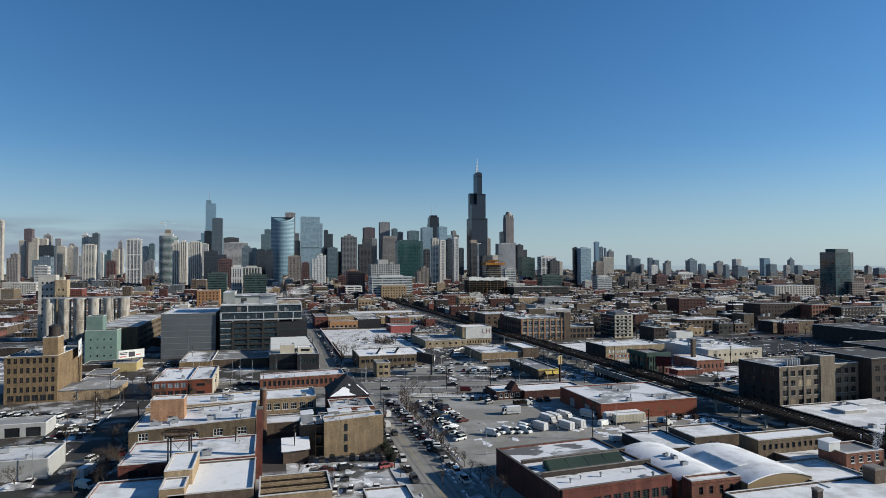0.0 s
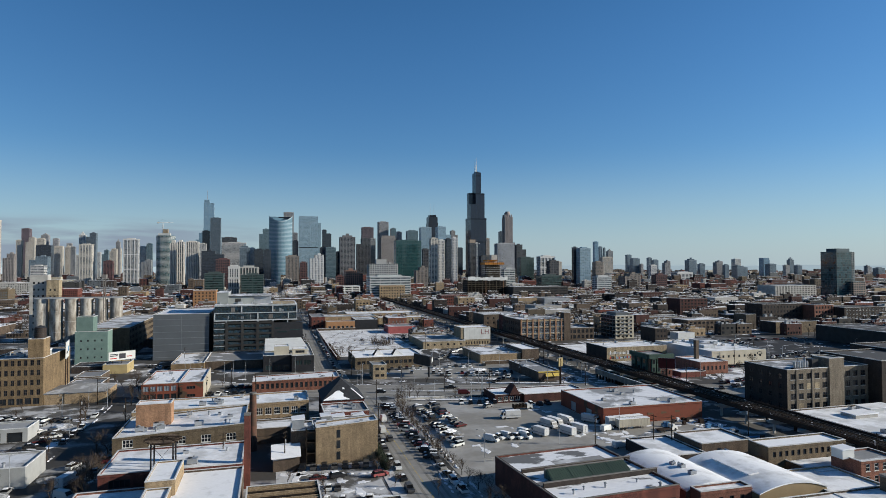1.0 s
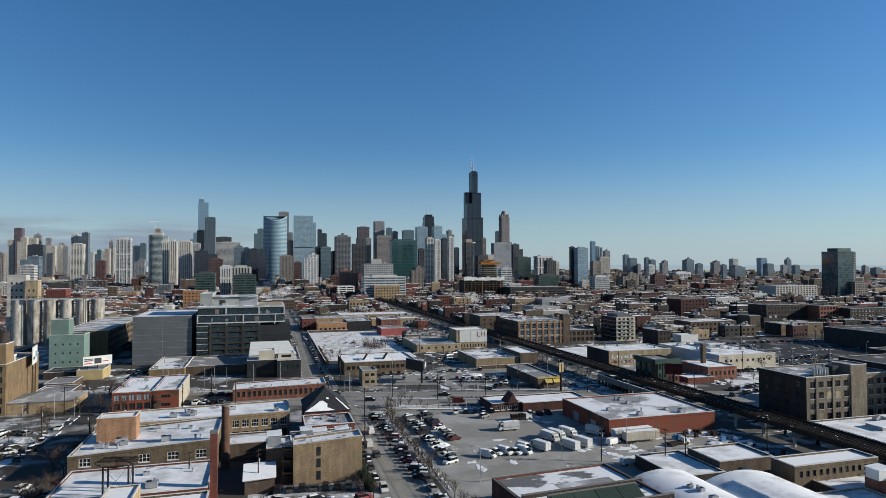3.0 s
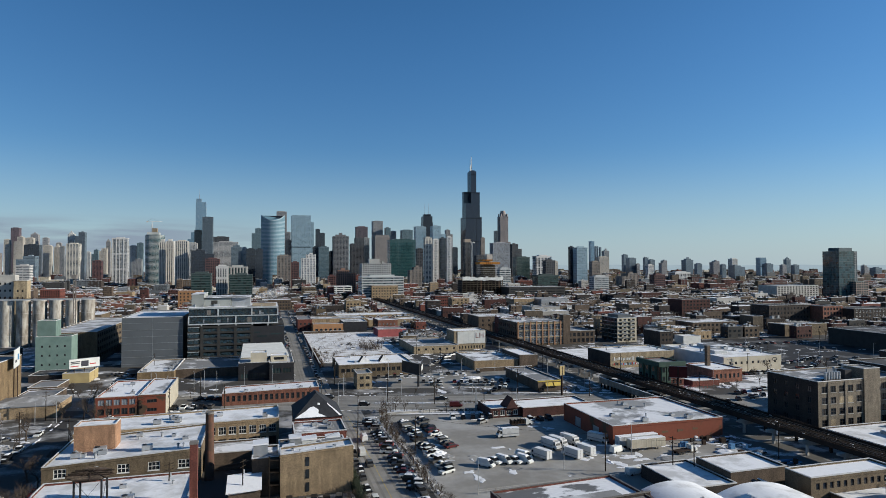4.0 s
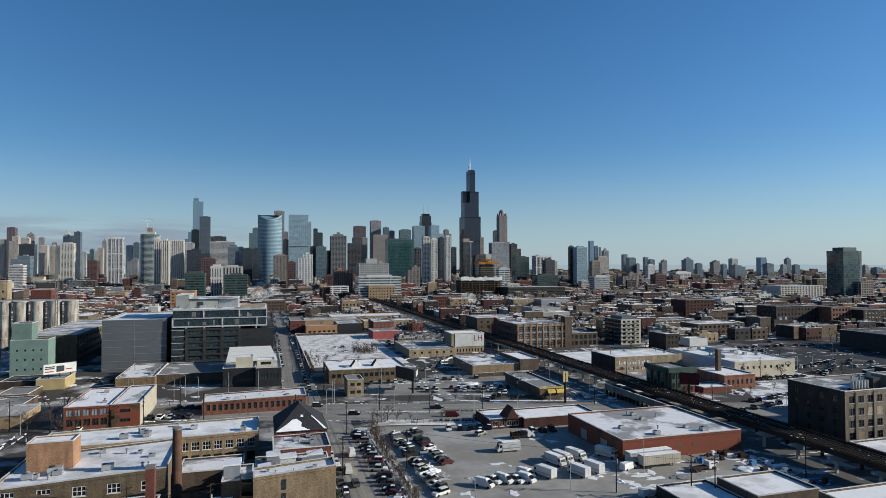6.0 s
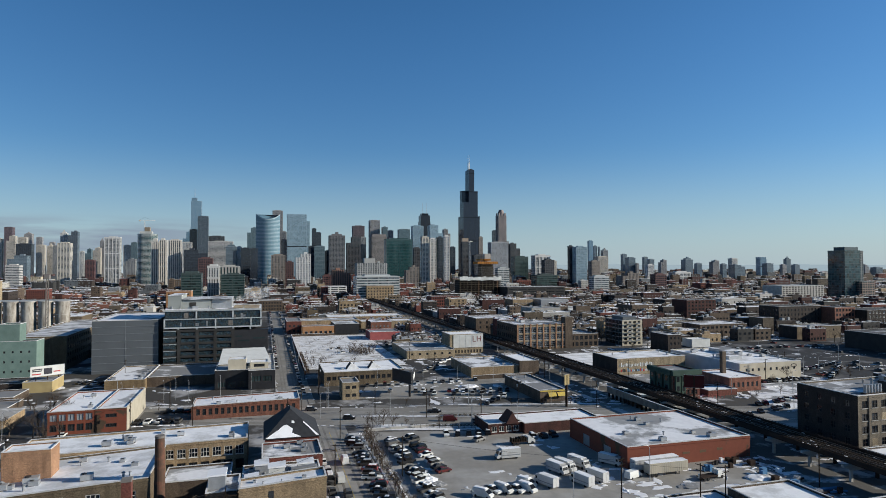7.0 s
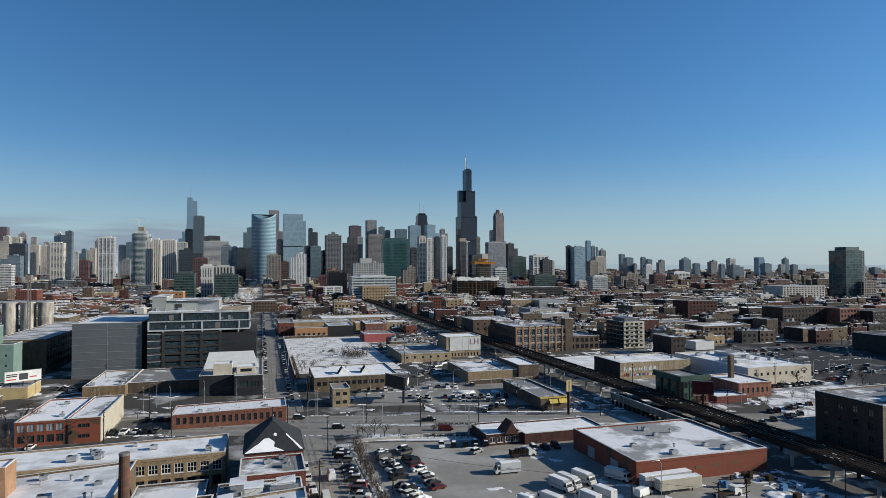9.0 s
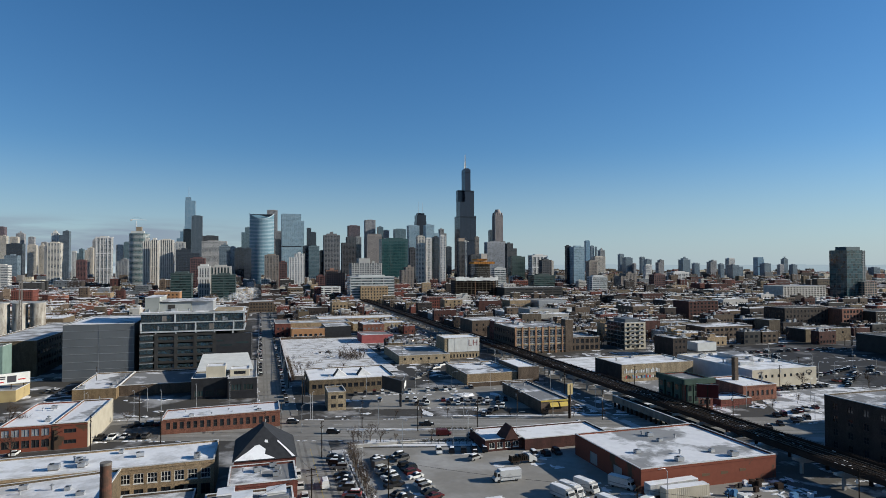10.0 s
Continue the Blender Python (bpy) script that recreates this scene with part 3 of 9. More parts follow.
def tyre_tracks():
    """Darker wheel tracks worn along the salted lanes."""
    q = Quads()
    for d in (4.2, 6.0, 10.0, 11.8, 17.6, 19.4, 24.0, 25.8):
        for s in range(-300, 240, 20):
            q.face(*[(x, y, 0.0165) for x, y in strip(s, s + 20, d, d + 0.75)])
    for x in (28.6, 30.4, 34.4, 36.2):
        q.face(*[(a, b, 0.0105) for a, b in rect(x, 60, x + 0.7, 290)])
    for x in (18.4, 20.0, 24.0, 25.6):
        q.face(*[(a, b, 0.0105) for a, b in rect(x, 316, x + 0.7, 860)])
    part("lane_wear", q, track_mat, None, "dark wheel tracks in the salt-grey lanes", "structure")


tyre_tracks()

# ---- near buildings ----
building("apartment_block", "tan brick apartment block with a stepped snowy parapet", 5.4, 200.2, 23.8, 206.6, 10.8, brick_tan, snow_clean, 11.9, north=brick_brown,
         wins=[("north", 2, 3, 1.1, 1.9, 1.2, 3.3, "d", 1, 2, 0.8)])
part("window", (lambda q: ([q.box(11.6, 200.12, z, 12.6, 200.24, z + 2.3) for z in (1.0, 4.3, 7.4)], q)[1])(Quads()), pane_mat, bpy.data.objects["apartment_block"], "narrow stairway windows")
building("apartment_block", "brick stair wing with dark timber porches", -1.5, 203, 5.3, 214, 9.6, brick_brown, snow_thin)
building("apartment_block", "low brown brick middle block crowded with pale rooftop housings", 5.5, 206.8, 24.2, 227.3, 7.2, brick_brown, snow_thin)
building("apartment_block", "red brick block with a thinly snowed roof", 10.0, 227.5, 25.4, 241.5, 8.6, brick_red, snow_thin, wins=[("west", 6, 2, 1.3, 1.8, 1.0, 3.6, "w", 2, 2, 0.6)])
building("factory_hall", "long tan brick school-like factory with white sash windows", -53.2, 219.3, -15.2, 246, 7.0, brick_olive, snow_clean, 9.0,
         wins=[("west", 5, 1, 2.9, 2.3, 3.9, 3.6, "w", 3, 2, 0.5)], group="factory wings")
building("factory_hall", "rear wing of tan brick with rows of white sash windows", -53.2, 246.1, 6.0, 264, 8.6, brick_tan, snow_clean, 9.4,
         wins=[("west", 19, 1, 2.2, 2.4, 5.0, 3.4, "w", 3, 2, 0.5), ("west", 19, 1, 2.2, 2.6, 1.0, 3.4, "d", 2, 2, 0.5)], group="factory wings")
building("stair_tower", "plain orange-tan brick stair tower on the roof", -49.0, 231.0, -38.6, 237.5, 14.2, brick_orange, snow_clean, lip=0.3)
building("workshop", "red brick workshop with a white snow-covered roof", -48.6, 184.5, -14.6, 205.8, 7.0, brick_red, snow_clean, wins=[("west", 4, 1, 5.0, 2.0, 3.4, 3, "d", 4, 1, 0.8)])
building("workshop", "low brick annexe under smooth snow", -33, 160, -14.2, 184, 6.4, brick_brown, snow_clean)
building("workshop", "low brick annexe under smooth snow", -51, 140, -35.2, 176, 5.8, brick_rust, snow_clean)
building("stair_tower", "tan brick stairhead with a snow-capped roof", -35.0, 168, -28.6, 183.0, 9.6, brick_tan, snow_clean, lip=0.3)
building("stair_tower", "tan brick stairhead with a snow-capped roof", -34.8, 160, -29.4, 167.8, 8.0, brick_tan, snow_clean, lip=0.3)
building("loading_shed", "open timber-beamed loading shed between brick walls", -13, 158, 4, 172, 5.0, brick_tan, roof_dark, lip=2.4)
building("brick_shed", "small brick shed with a snowy lean-to roof", -6.8, 196.6, 0.6, 203, 3.3, brick_brown, snow_clean, 3.9)
building("brick_shed", "boiler house with a frosty flat roof", -13.5, 226, 2.5, 238, 5.2, brick_brown, snow_roof)
building("brick_shop", "small flat-roofed building under clean snow", 11.5, 134, 22.4, 158.5, 4.2, brick_brown, snow_clean)

building("brick_office", "yellow brick warehouse with rows of square windows", -120, 309.9, -99.8, 346, 20.0, brick_yellow, snow_thin,
         wins=[("west", 8, 4, 1.3, 2.3, 4.6, 4.1, "d", 2, 2, 0.6), ("west", 6, 1, 2.4, 2.6, 0.8, 4.0, "d", 2, 1, 1.0)])
building("stair_tower", "yellow brick stair tower rising above the warehouse", -105.6, 310.0, -99.85, 318, 8.2, brick_yellow, roof_grey, lip=0.3, z0=19.8)
building("brick_shop", "low tan building with a grey hipped roof", -99.6, 310.5, -76, 330, 4.4, brick_tan, roof_grey)
building("garage", "white painted garage with open doors", -106, 250.7, -85.7, 261.5, 4.6, paint_shaded_white, snow_roof, wins=[("west", 3, 1, 4.6, 3.2, 0.1, 4, "d", 1, 1, 0.6)])
building("garage", "white-walled shed with a pale membrane roof", -96, 201.6, -69.9, 217, 5.6, paint_shaded_white, roof_grey)
building("red_brick_shop", "orange-red brick shop with pale panelled windows", -60.7, 302.6, -46.0, 338, 8.0, brick_patched, snow_clean,
         wins=[("west", 5, 1, 2.1, 2.2, 4.7, 3.4, "x", 2, 1, 0.5), ("west", 5, 1, 2.2, 2.4, 1.1, 3.4, "d", 2, 1, 0.5)])
building("red_brick_shop", "orange-red brick shop end with a cream side wall", -45.9, 302.5, -36.0, 338, 8.2, brick_patched, snow_roof,
         wins=[("west", 1, 2, 3.6, 1.3, 1.6, 3.4, "d", 3, 1, 2.6)])
q = Quads()
q.box(-36.0, 302.55, 0, -35.82, 337.95, 8.3)
part("side_wall", q, stucco_cream, bpy.data.objects["red_brick_shop.001"], "cream painted side wall")
building("brick_office", "low tan brick building with a snow-patched roof", -60, 378, -43, 421, 5.0, brick_yellow, snow_thin)
building("brick_office", "low dark brick wing in the shade", -42.9, 384, -12, 421, 4.8, brick_brown, snow_thin)
building("showroom", "dark-clad modern showroom with a white roof", -11.5, 367.5, 3.5, 418, 9.0, black_metal, roof_pale,
         wins=[("west", 3, 1, 3.6, 2.6, 1.0, 4, "t", 3, 1, 0.8)])
building("showroom", "dark-clad showroom corner beside the side street", 3.6, 363.5, 15.6, 418, 9.0, black_metal, roof_pale,
         wins=[("west", 2, 1, 4.2, 2.8, 3.6, 4, "t", 3, 1, 1.0)])
building("roof_house", "pale concrete penthouse on the showroom roof", -5.7, 369.5, 2.3, 378, 13.6, stucco_cream, snow_clean, lip=0.2)
building("roof_house", "low cream roof house with a dark window", 4.2, 371, 12.4, 380, 11.6, stucco_cream, snow_clean, lip=0.2, wins=[("west", 1, 1, 5.0, 1.4, 9.4, 3, "d", 3, 1, 1.2)])
building("brick_office", "long red-brown brick row with dark tall windows", -15.6, 311.2, 24.0, 326, 5.2, brick_rust, snow_roof, 5.9,
         wins=[("west", 17, 1, 1.3, 2.4, 1.6, 4, "d", 1, 2, 1.2)])
building("brick_office", "small tan two-storey brick corner building", 43, 329.2, 50.2, 341, 7.5, brick_buff, snow_thin, wins=[("west", 2, 2, 1.9, 1.4, 1.2, 3.4, "d", 2, 1, 0.8), ("north", 2, 2, 1.2, 1.4, 1.2, 3.4, "d", 1, 1, 1.5)])
building("brick_office", "tan brick workshop with sawtooth skylights on its roof", 38.2, 361.6, 77.2, 394, 6.6, brick_olive, snow_clean,
         wins=[("west", 14, 1, 1.9, 1.9, 2.6, 3, "d", 2, 1, 0.8)])
building("brick_shop", "tan brick shop with a snowy flat roof", 112.8, 362.6, 139, 398, 5.3, brick_tan, snow_thin)
building("brick_shop", "brown brick end block of the tan shop", 139.2, 361.5, 150.3, 388, 7.6, brick_brown, snow_clean)
building("cold_store", "tan brick cold store with a big white wall panel", 125.8, 443.6, 148.6, 462, 12.9, brick_buff, snow_clean,
         wins=[("west", 10, 1, 0.9, 2.0, 0.7, 4, "d", 1, 1, 1.0)])
building("brick_shop", "low tan brick annexe with a shaded snowy roof", 94.8, 432.1, 125.6, 478, 5.1, brick_buff, snow_thin, wins=[("west", 6, 1, 1.4, 1.3, 2.2, 3, "d", 1, 1, 1.0)])
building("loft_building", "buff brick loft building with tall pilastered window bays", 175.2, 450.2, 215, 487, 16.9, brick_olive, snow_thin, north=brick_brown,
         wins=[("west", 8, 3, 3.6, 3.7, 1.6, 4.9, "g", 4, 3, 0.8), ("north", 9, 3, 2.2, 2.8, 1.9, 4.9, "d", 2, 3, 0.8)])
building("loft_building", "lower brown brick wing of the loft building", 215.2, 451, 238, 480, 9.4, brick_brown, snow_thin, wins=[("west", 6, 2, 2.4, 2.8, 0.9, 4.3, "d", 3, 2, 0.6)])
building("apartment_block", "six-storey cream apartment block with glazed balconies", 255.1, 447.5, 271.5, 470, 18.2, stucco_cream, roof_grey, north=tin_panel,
         wins=[("west", 4, 6, 2.2, 1.6, 1.0, 2.95, "d", 2, 1, 0.8), ("north", 5, 6, 3.6, 2.2, 0.7, 2.95, "t", 3, 1, 0.4)])
building("fast_food", "flat-roofed restaurant with yellow window awnings", 122.5, 301.0, 134.5, 341, 4.7, brick_brown, snow_thin)
building("diner", "dark red brick diner with a peaked entrance gable", 84.2, 260.5, 96.5, 275, 3.7, brick_maroon, snow_clean, wins=[("west", 4, 1, 1.8, 1.8, 0.9, 3, "w", 2, 1, 0.8)])
building("diner", "low dark brick wing with a snow-white roof", 96.7, 258.5, 126, 273, 3.6, brick_maroon, snow_clean)
building("warehouse", "red brick warehouse with a wide half-thawed roof", 109.8, 216.3, 152.2, 250.5, 6.3, brick_patched, snow_melt, wins=[("north", 2, 1, 4.2, 3.4, 0.3, 4, "x", 1, 1, 4.5)])
building("mural_building", "grey brick building with painted lettering along its wall", 188.2, 347, 230, 372, 8.6, brick_buff, snow_clean)
# north wall faced darker: shade goes into the brick colour
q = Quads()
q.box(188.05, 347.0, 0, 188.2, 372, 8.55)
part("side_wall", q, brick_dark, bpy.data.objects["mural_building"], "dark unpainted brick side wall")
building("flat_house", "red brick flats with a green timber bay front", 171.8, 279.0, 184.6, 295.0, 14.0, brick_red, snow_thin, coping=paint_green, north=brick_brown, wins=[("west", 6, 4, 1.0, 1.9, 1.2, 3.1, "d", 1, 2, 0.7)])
building("cold_store", "long white-walled factory with small square windows", 237.1, 315, 275.1, 369, 8.6, stucco_cream, snow_clean,
         wins=[("west", 9, 1, 1.3, 1.4, 4.6, 4, "d", 1, 1, 2.4)], north=siding_pale)
building("brick_shop", "red-brown brick boiler house beside the white factory", 213.5, 294.9, 231, 316, 6.5, brick_rust, snow_clean, wins=[("west", 6, 1, 1.2, 2.2, 2.0, 4, "d", 1, 1, 1.0)])
building("brick_shop", "low shop with a red street front", 198, 290, 213.2, 301, 2.7, brick_red, snow_clean)
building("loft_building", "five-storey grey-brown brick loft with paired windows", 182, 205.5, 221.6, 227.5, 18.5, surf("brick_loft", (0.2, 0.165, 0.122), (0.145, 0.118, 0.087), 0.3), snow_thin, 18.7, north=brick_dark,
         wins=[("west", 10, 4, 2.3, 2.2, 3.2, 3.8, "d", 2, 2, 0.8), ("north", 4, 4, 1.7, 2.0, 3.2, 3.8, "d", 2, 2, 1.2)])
building("loft_building", "tall dark brick loft adjoining the grey-brown one", 222, 200, 262, 228, 21.0, brick_dark, roof_dark, wins=[("west", 9, 4, 2.3, 2.2, 3.2, 4.2, "d", 2, 2, 0.8), ("north", 1, 4, 1.8, 2.0, 3.2, 4.2, "d", 2, 2, 0.8)])
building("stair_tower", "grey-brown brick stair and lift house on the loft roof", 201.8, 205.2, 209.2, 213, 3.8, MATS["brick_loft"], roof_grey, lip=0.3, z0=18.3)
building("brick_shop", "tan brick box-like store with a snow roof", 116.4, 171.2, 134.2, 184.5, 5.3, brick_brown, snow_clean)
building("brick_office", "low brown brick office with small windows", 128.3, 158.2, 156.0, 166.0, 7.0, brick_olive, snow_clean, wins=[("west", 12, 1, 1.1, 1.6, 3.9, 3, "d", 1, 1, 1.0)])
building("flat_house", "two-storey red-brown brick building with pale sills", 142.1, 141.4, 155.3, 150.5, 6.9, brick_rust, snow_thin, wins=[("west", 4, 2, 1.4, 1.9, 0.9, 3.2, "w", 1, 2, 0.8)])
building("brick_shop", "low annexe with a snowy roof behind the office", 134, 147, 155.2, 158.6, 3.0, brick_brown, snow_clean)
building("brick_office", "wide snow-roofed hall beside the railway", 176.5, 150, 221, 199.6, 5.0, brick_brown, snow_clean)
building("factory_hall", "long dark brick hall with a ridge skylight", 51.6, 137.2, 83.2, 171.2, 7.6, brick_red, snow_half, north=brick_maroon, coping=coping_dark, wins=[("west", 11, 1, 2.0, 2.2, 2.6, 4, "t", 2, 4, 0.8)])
# dark sheet along the hall's north wall: its shade put into the colour
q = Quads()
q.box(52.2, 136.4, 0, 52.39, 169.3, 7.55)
part("side_wall", q, brick_dark, bpy.data.objects["factory_hall.002"], "side wall with its shade in the dark colour")
building("parking_garage", "grey metal-screened parking garage", -77.8, 430, -45.2, 488, 28.3, tin_panel, snow_roof)
building("grain_mill", "mint green mill building with small windows", -119.6, 425.4, -102, 437, 19.4, paint_mint, roof_dark, wins=[("west", 4, 3, 0.9, 1.1, 3.4, 5.0, "d", 1, 1, 1.4)])
building("grain_mill", "mint green mill tower above its lower block", -119.5, 427.9, -110.5, 437.2, 28.0, paint_mint, roof_dark)
building("head_house", "weathered concrete head house above the silos", -190, 566, -177.5, 574, 51.5, concrete, roof_dark, wins=[("west", 3, 8, 1.3, 1.6, 8, 5.2, "d", 1, 1, 1.5)])
building("head_house", "tan brick elevator house beside the silos", -177, 562, -168.5, 570, 47.5, brick_buff, roof_dark, wins=[("west", 2, 6, 1.2, 1.6, 12, 5.4, "d", 1, 1, 1.2)])
building("brick_office", "low yellow painted workshop beside the billboard", -95, 385, -83, 402, 5.0, stucco_yellow, roof_grey)
building("brick_office", "long pale mill wing with a window band", -122, 450, -95, 560, 19.0, brick_olive, roof_grey, wins=[("south", 24, 4, 2.8, 2.2, 3.0, 4.1, "d", 2, 1, 1.0)])

building("brick_shop", "low brick workshop with rooftop boxes and thin snow", -100, 338, -85, 356, 3.0, brick_brown, snow_thin)
building("brick_shop", "low tan workshop with a patchy snow roof", -102, 360, -90, 378, 3.2, brick_brown, snow_thin)
building("carport", "dark open carport beside the mill", -112, 392, -97, 408, 3.6, brick_dark, roof_dark)

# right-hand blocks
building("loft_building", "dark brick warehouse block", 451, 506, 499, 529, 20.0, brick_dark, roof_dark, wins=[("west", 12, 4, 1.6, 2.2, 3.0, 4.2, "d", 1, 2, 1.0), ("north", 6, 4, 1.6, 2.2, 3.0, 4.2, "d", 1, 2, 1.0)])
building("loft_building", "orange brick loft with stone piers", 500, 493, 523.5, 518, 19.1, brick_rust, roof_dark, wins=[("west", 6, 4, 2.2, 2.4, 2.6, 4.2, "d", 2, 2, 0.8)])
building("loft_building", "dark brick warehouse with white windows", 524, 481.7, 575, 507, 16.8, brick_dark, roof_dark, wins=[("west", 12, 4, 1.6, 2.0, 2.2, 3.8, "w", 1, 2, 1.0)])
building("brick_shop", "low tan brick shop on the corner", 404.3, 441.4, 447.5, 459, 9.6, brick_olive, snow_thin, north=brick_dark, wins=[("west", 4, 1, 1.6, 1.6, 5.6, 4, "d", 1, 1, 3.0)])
# near-black walls: the shaded side's tone is put into the colour
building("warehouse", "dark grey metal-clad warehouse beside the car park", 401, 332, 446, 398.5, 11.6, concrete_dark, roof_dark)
building("brick_office", "dark brick corner house", 264.7, 409, 275, 428, 11.8, brick_dark, snow_thin, wins=[("west", 3, 3, 1.3, 1.7, 1.4, 3.6, "d", 1, 1, 0.8)])
building("brick_shop", "small white and blue painted shop", 296.4, 425.7, 311.4, 436, 5.6, paint_white, snow_clean)
building("loft_building", "brown brick two-storey school with wide windows", 345.4, 478, 390, 505, 9.6, brick_brown, snow_roof, wins=[("west", 10, 2, 2.6, 2.0, 1.8, 4.2, "d", 2, 1, 1.0)])
building("flat_house", "narrow brown brick block with a tall side wall", 405.7, 476.7, 416.5, 492, 13.5, brick_grey, snow_thin)
building("brick_shop", "low red brick shop", 387, 474, 402, 494, 5.3, brick_red, snow_clean)
building("brick_office", "long brown brick building with a plain wall", 322.6, 514.5, 366.6, 534.5, 9.7, brick_olive, snow_thin)
building("flat_house", "red brick apartment block with dark balconies", 439.9, 616, 476.5, 641, 19.8, brick_maroon, roof_dark, wins=[("west", 8, 5, 2.2, 2.0, 1.8, 3.6, "d", 2, 1, 0.8)])
building("flat_house", "pale grey apartment block with stacked balconies", 778.4, 829.6, 861, 868, 24.0, concrete, roof_grey, wins=[("west", 14, 7, 3.2, 1.9, 1.4, 3.2, "d", 2, 1, 1.0)])
# centre blocks
building("brick_office", "brown brick block behind the loft building", 180.4, 548.5, 217, 579, 13.1, brick_brown, snow_roof, wins=[("west", 6, 2, 1.6, 2.0, 4.5, 4.0, "d", 1, 1, 1.0)])
building("loft_building", "red brick loft with arched dark windows", 217.2, 827, 255.4, 850, 17.0, brick_red, roof_dark, wins=[("west", 12, 4, 1.7, 2.2, 1.8, 3.9, "d", 1, 1, 1.0)])
building("loft_building", "tall tan brick loft block", 162, 1005, 204, 1030, 25.6, brick_tan, roof_grey, wins=[("west", 9, 5, 1.9, 2.2, 2.5, 4.4, "d", 1, 1, 1.0)])
building("parking_garage", "white open-decked parking garage", 103, 1102, 144, 1128, 22.0, paint_white, roof_grey, wins=[("west", 3, 6, 11.0, 1.8, 1.6, 3.4, "d", 4, 1, 1.0)])
building("warehouse", "grey metal-clad block with a flat roof", 344, 770, 381, 810, 13.7, steel_grey, roof_grey)
building("brick_office", "white low office with a window band", 315, 689, 362, 719, 8.4, paint_white, roof_grey, wins=[("west", 12, 1, 1.8, 1.6, 4.4, 4, "d", 1, 1, 1.0)])
building("brick_shop", "orange painted shop with bright panels", 40.8, 580, 66.5, 592, 7.6, stucco_orange, snow_thin, wins=[("west", 6, 1, 2.4, 2.8, 0.6, 4, "g", 1, 1, 1.0)])
building("brick_shop", "red brick corner shop", 28.4, 592.3, 40.6, 632, 11.0, brick_red, snow_thin, wins=[("west", 3, 2, 1.6, 1.8, 1.8, 4.2, "d", 1, 1, 0.8)])
building("brick_shop", "long tan building with a snowy roof", 41, 615, 92, 642, 9.0, brick_tan, snow_roof)
building("warehouse", "black painted metal storage shed", 67, 581.5, 87.7, 612, 8.6, black_metal, snow_roof)
building("brick_shop", "dark red painted workshop with a stepped roof", 88.9, 533, 112.3, 555, 6.3, paint_red, snow_thin)
building("brick_shop", "long low tan depot with a white roof", 95.6, 622, 145, 642, 6.3, brick_buff, snow_roof)
building("brick_shop", "long low depot with a white roof", 70, 668, 146, 700, 7.2, brick_tan, snow_clean)
building("parking_garage", "grey open-decked parking structure", 400, 1017, 505, 1057, 20.0, concrete_dark, snow_thin, wins=[("west", 6, 4, 15.0, 1.8, 2.0, 4.4, "d", 5, 1, 1.0)])
building("brick_office", "orange-brown brick office block", -111.7, 929, -81.7, 954, 23.9, stucco_orange, roof_grey, wins=[("west", 6, 5, 2.0, 1.9, 2.4, 4.2, "d", 2, 1, 1.0)])


building("warehouse", "long low dark shed beside the railway yard", -230, 470, -150, 500, 5.5, brick_dark, roof_dark)
building("brick_shop", "small tan office in the railway yard", -175, 372, -158, 386, 5.0, brick_tan, snow_clean, wins=[("west", 5, 1, 1.4, 1.5, 1.6, 3, "d", 1, 1, 1.0)])

building("brick_office", "brown brick block closing the end of the street", -3, 866, 33, 892, 13.5, brick_brown, snow_roof, wins=[("west", 10, 3, 1.7, 2.0, 1.4, 3.9, "d", 1, 2, 1.0)])
building("warehouse", "long low grey metal shed at the street's end", -40, 872, -4, 900, 8.0, tin_panel, snow_clean)

# ---- special structures ----


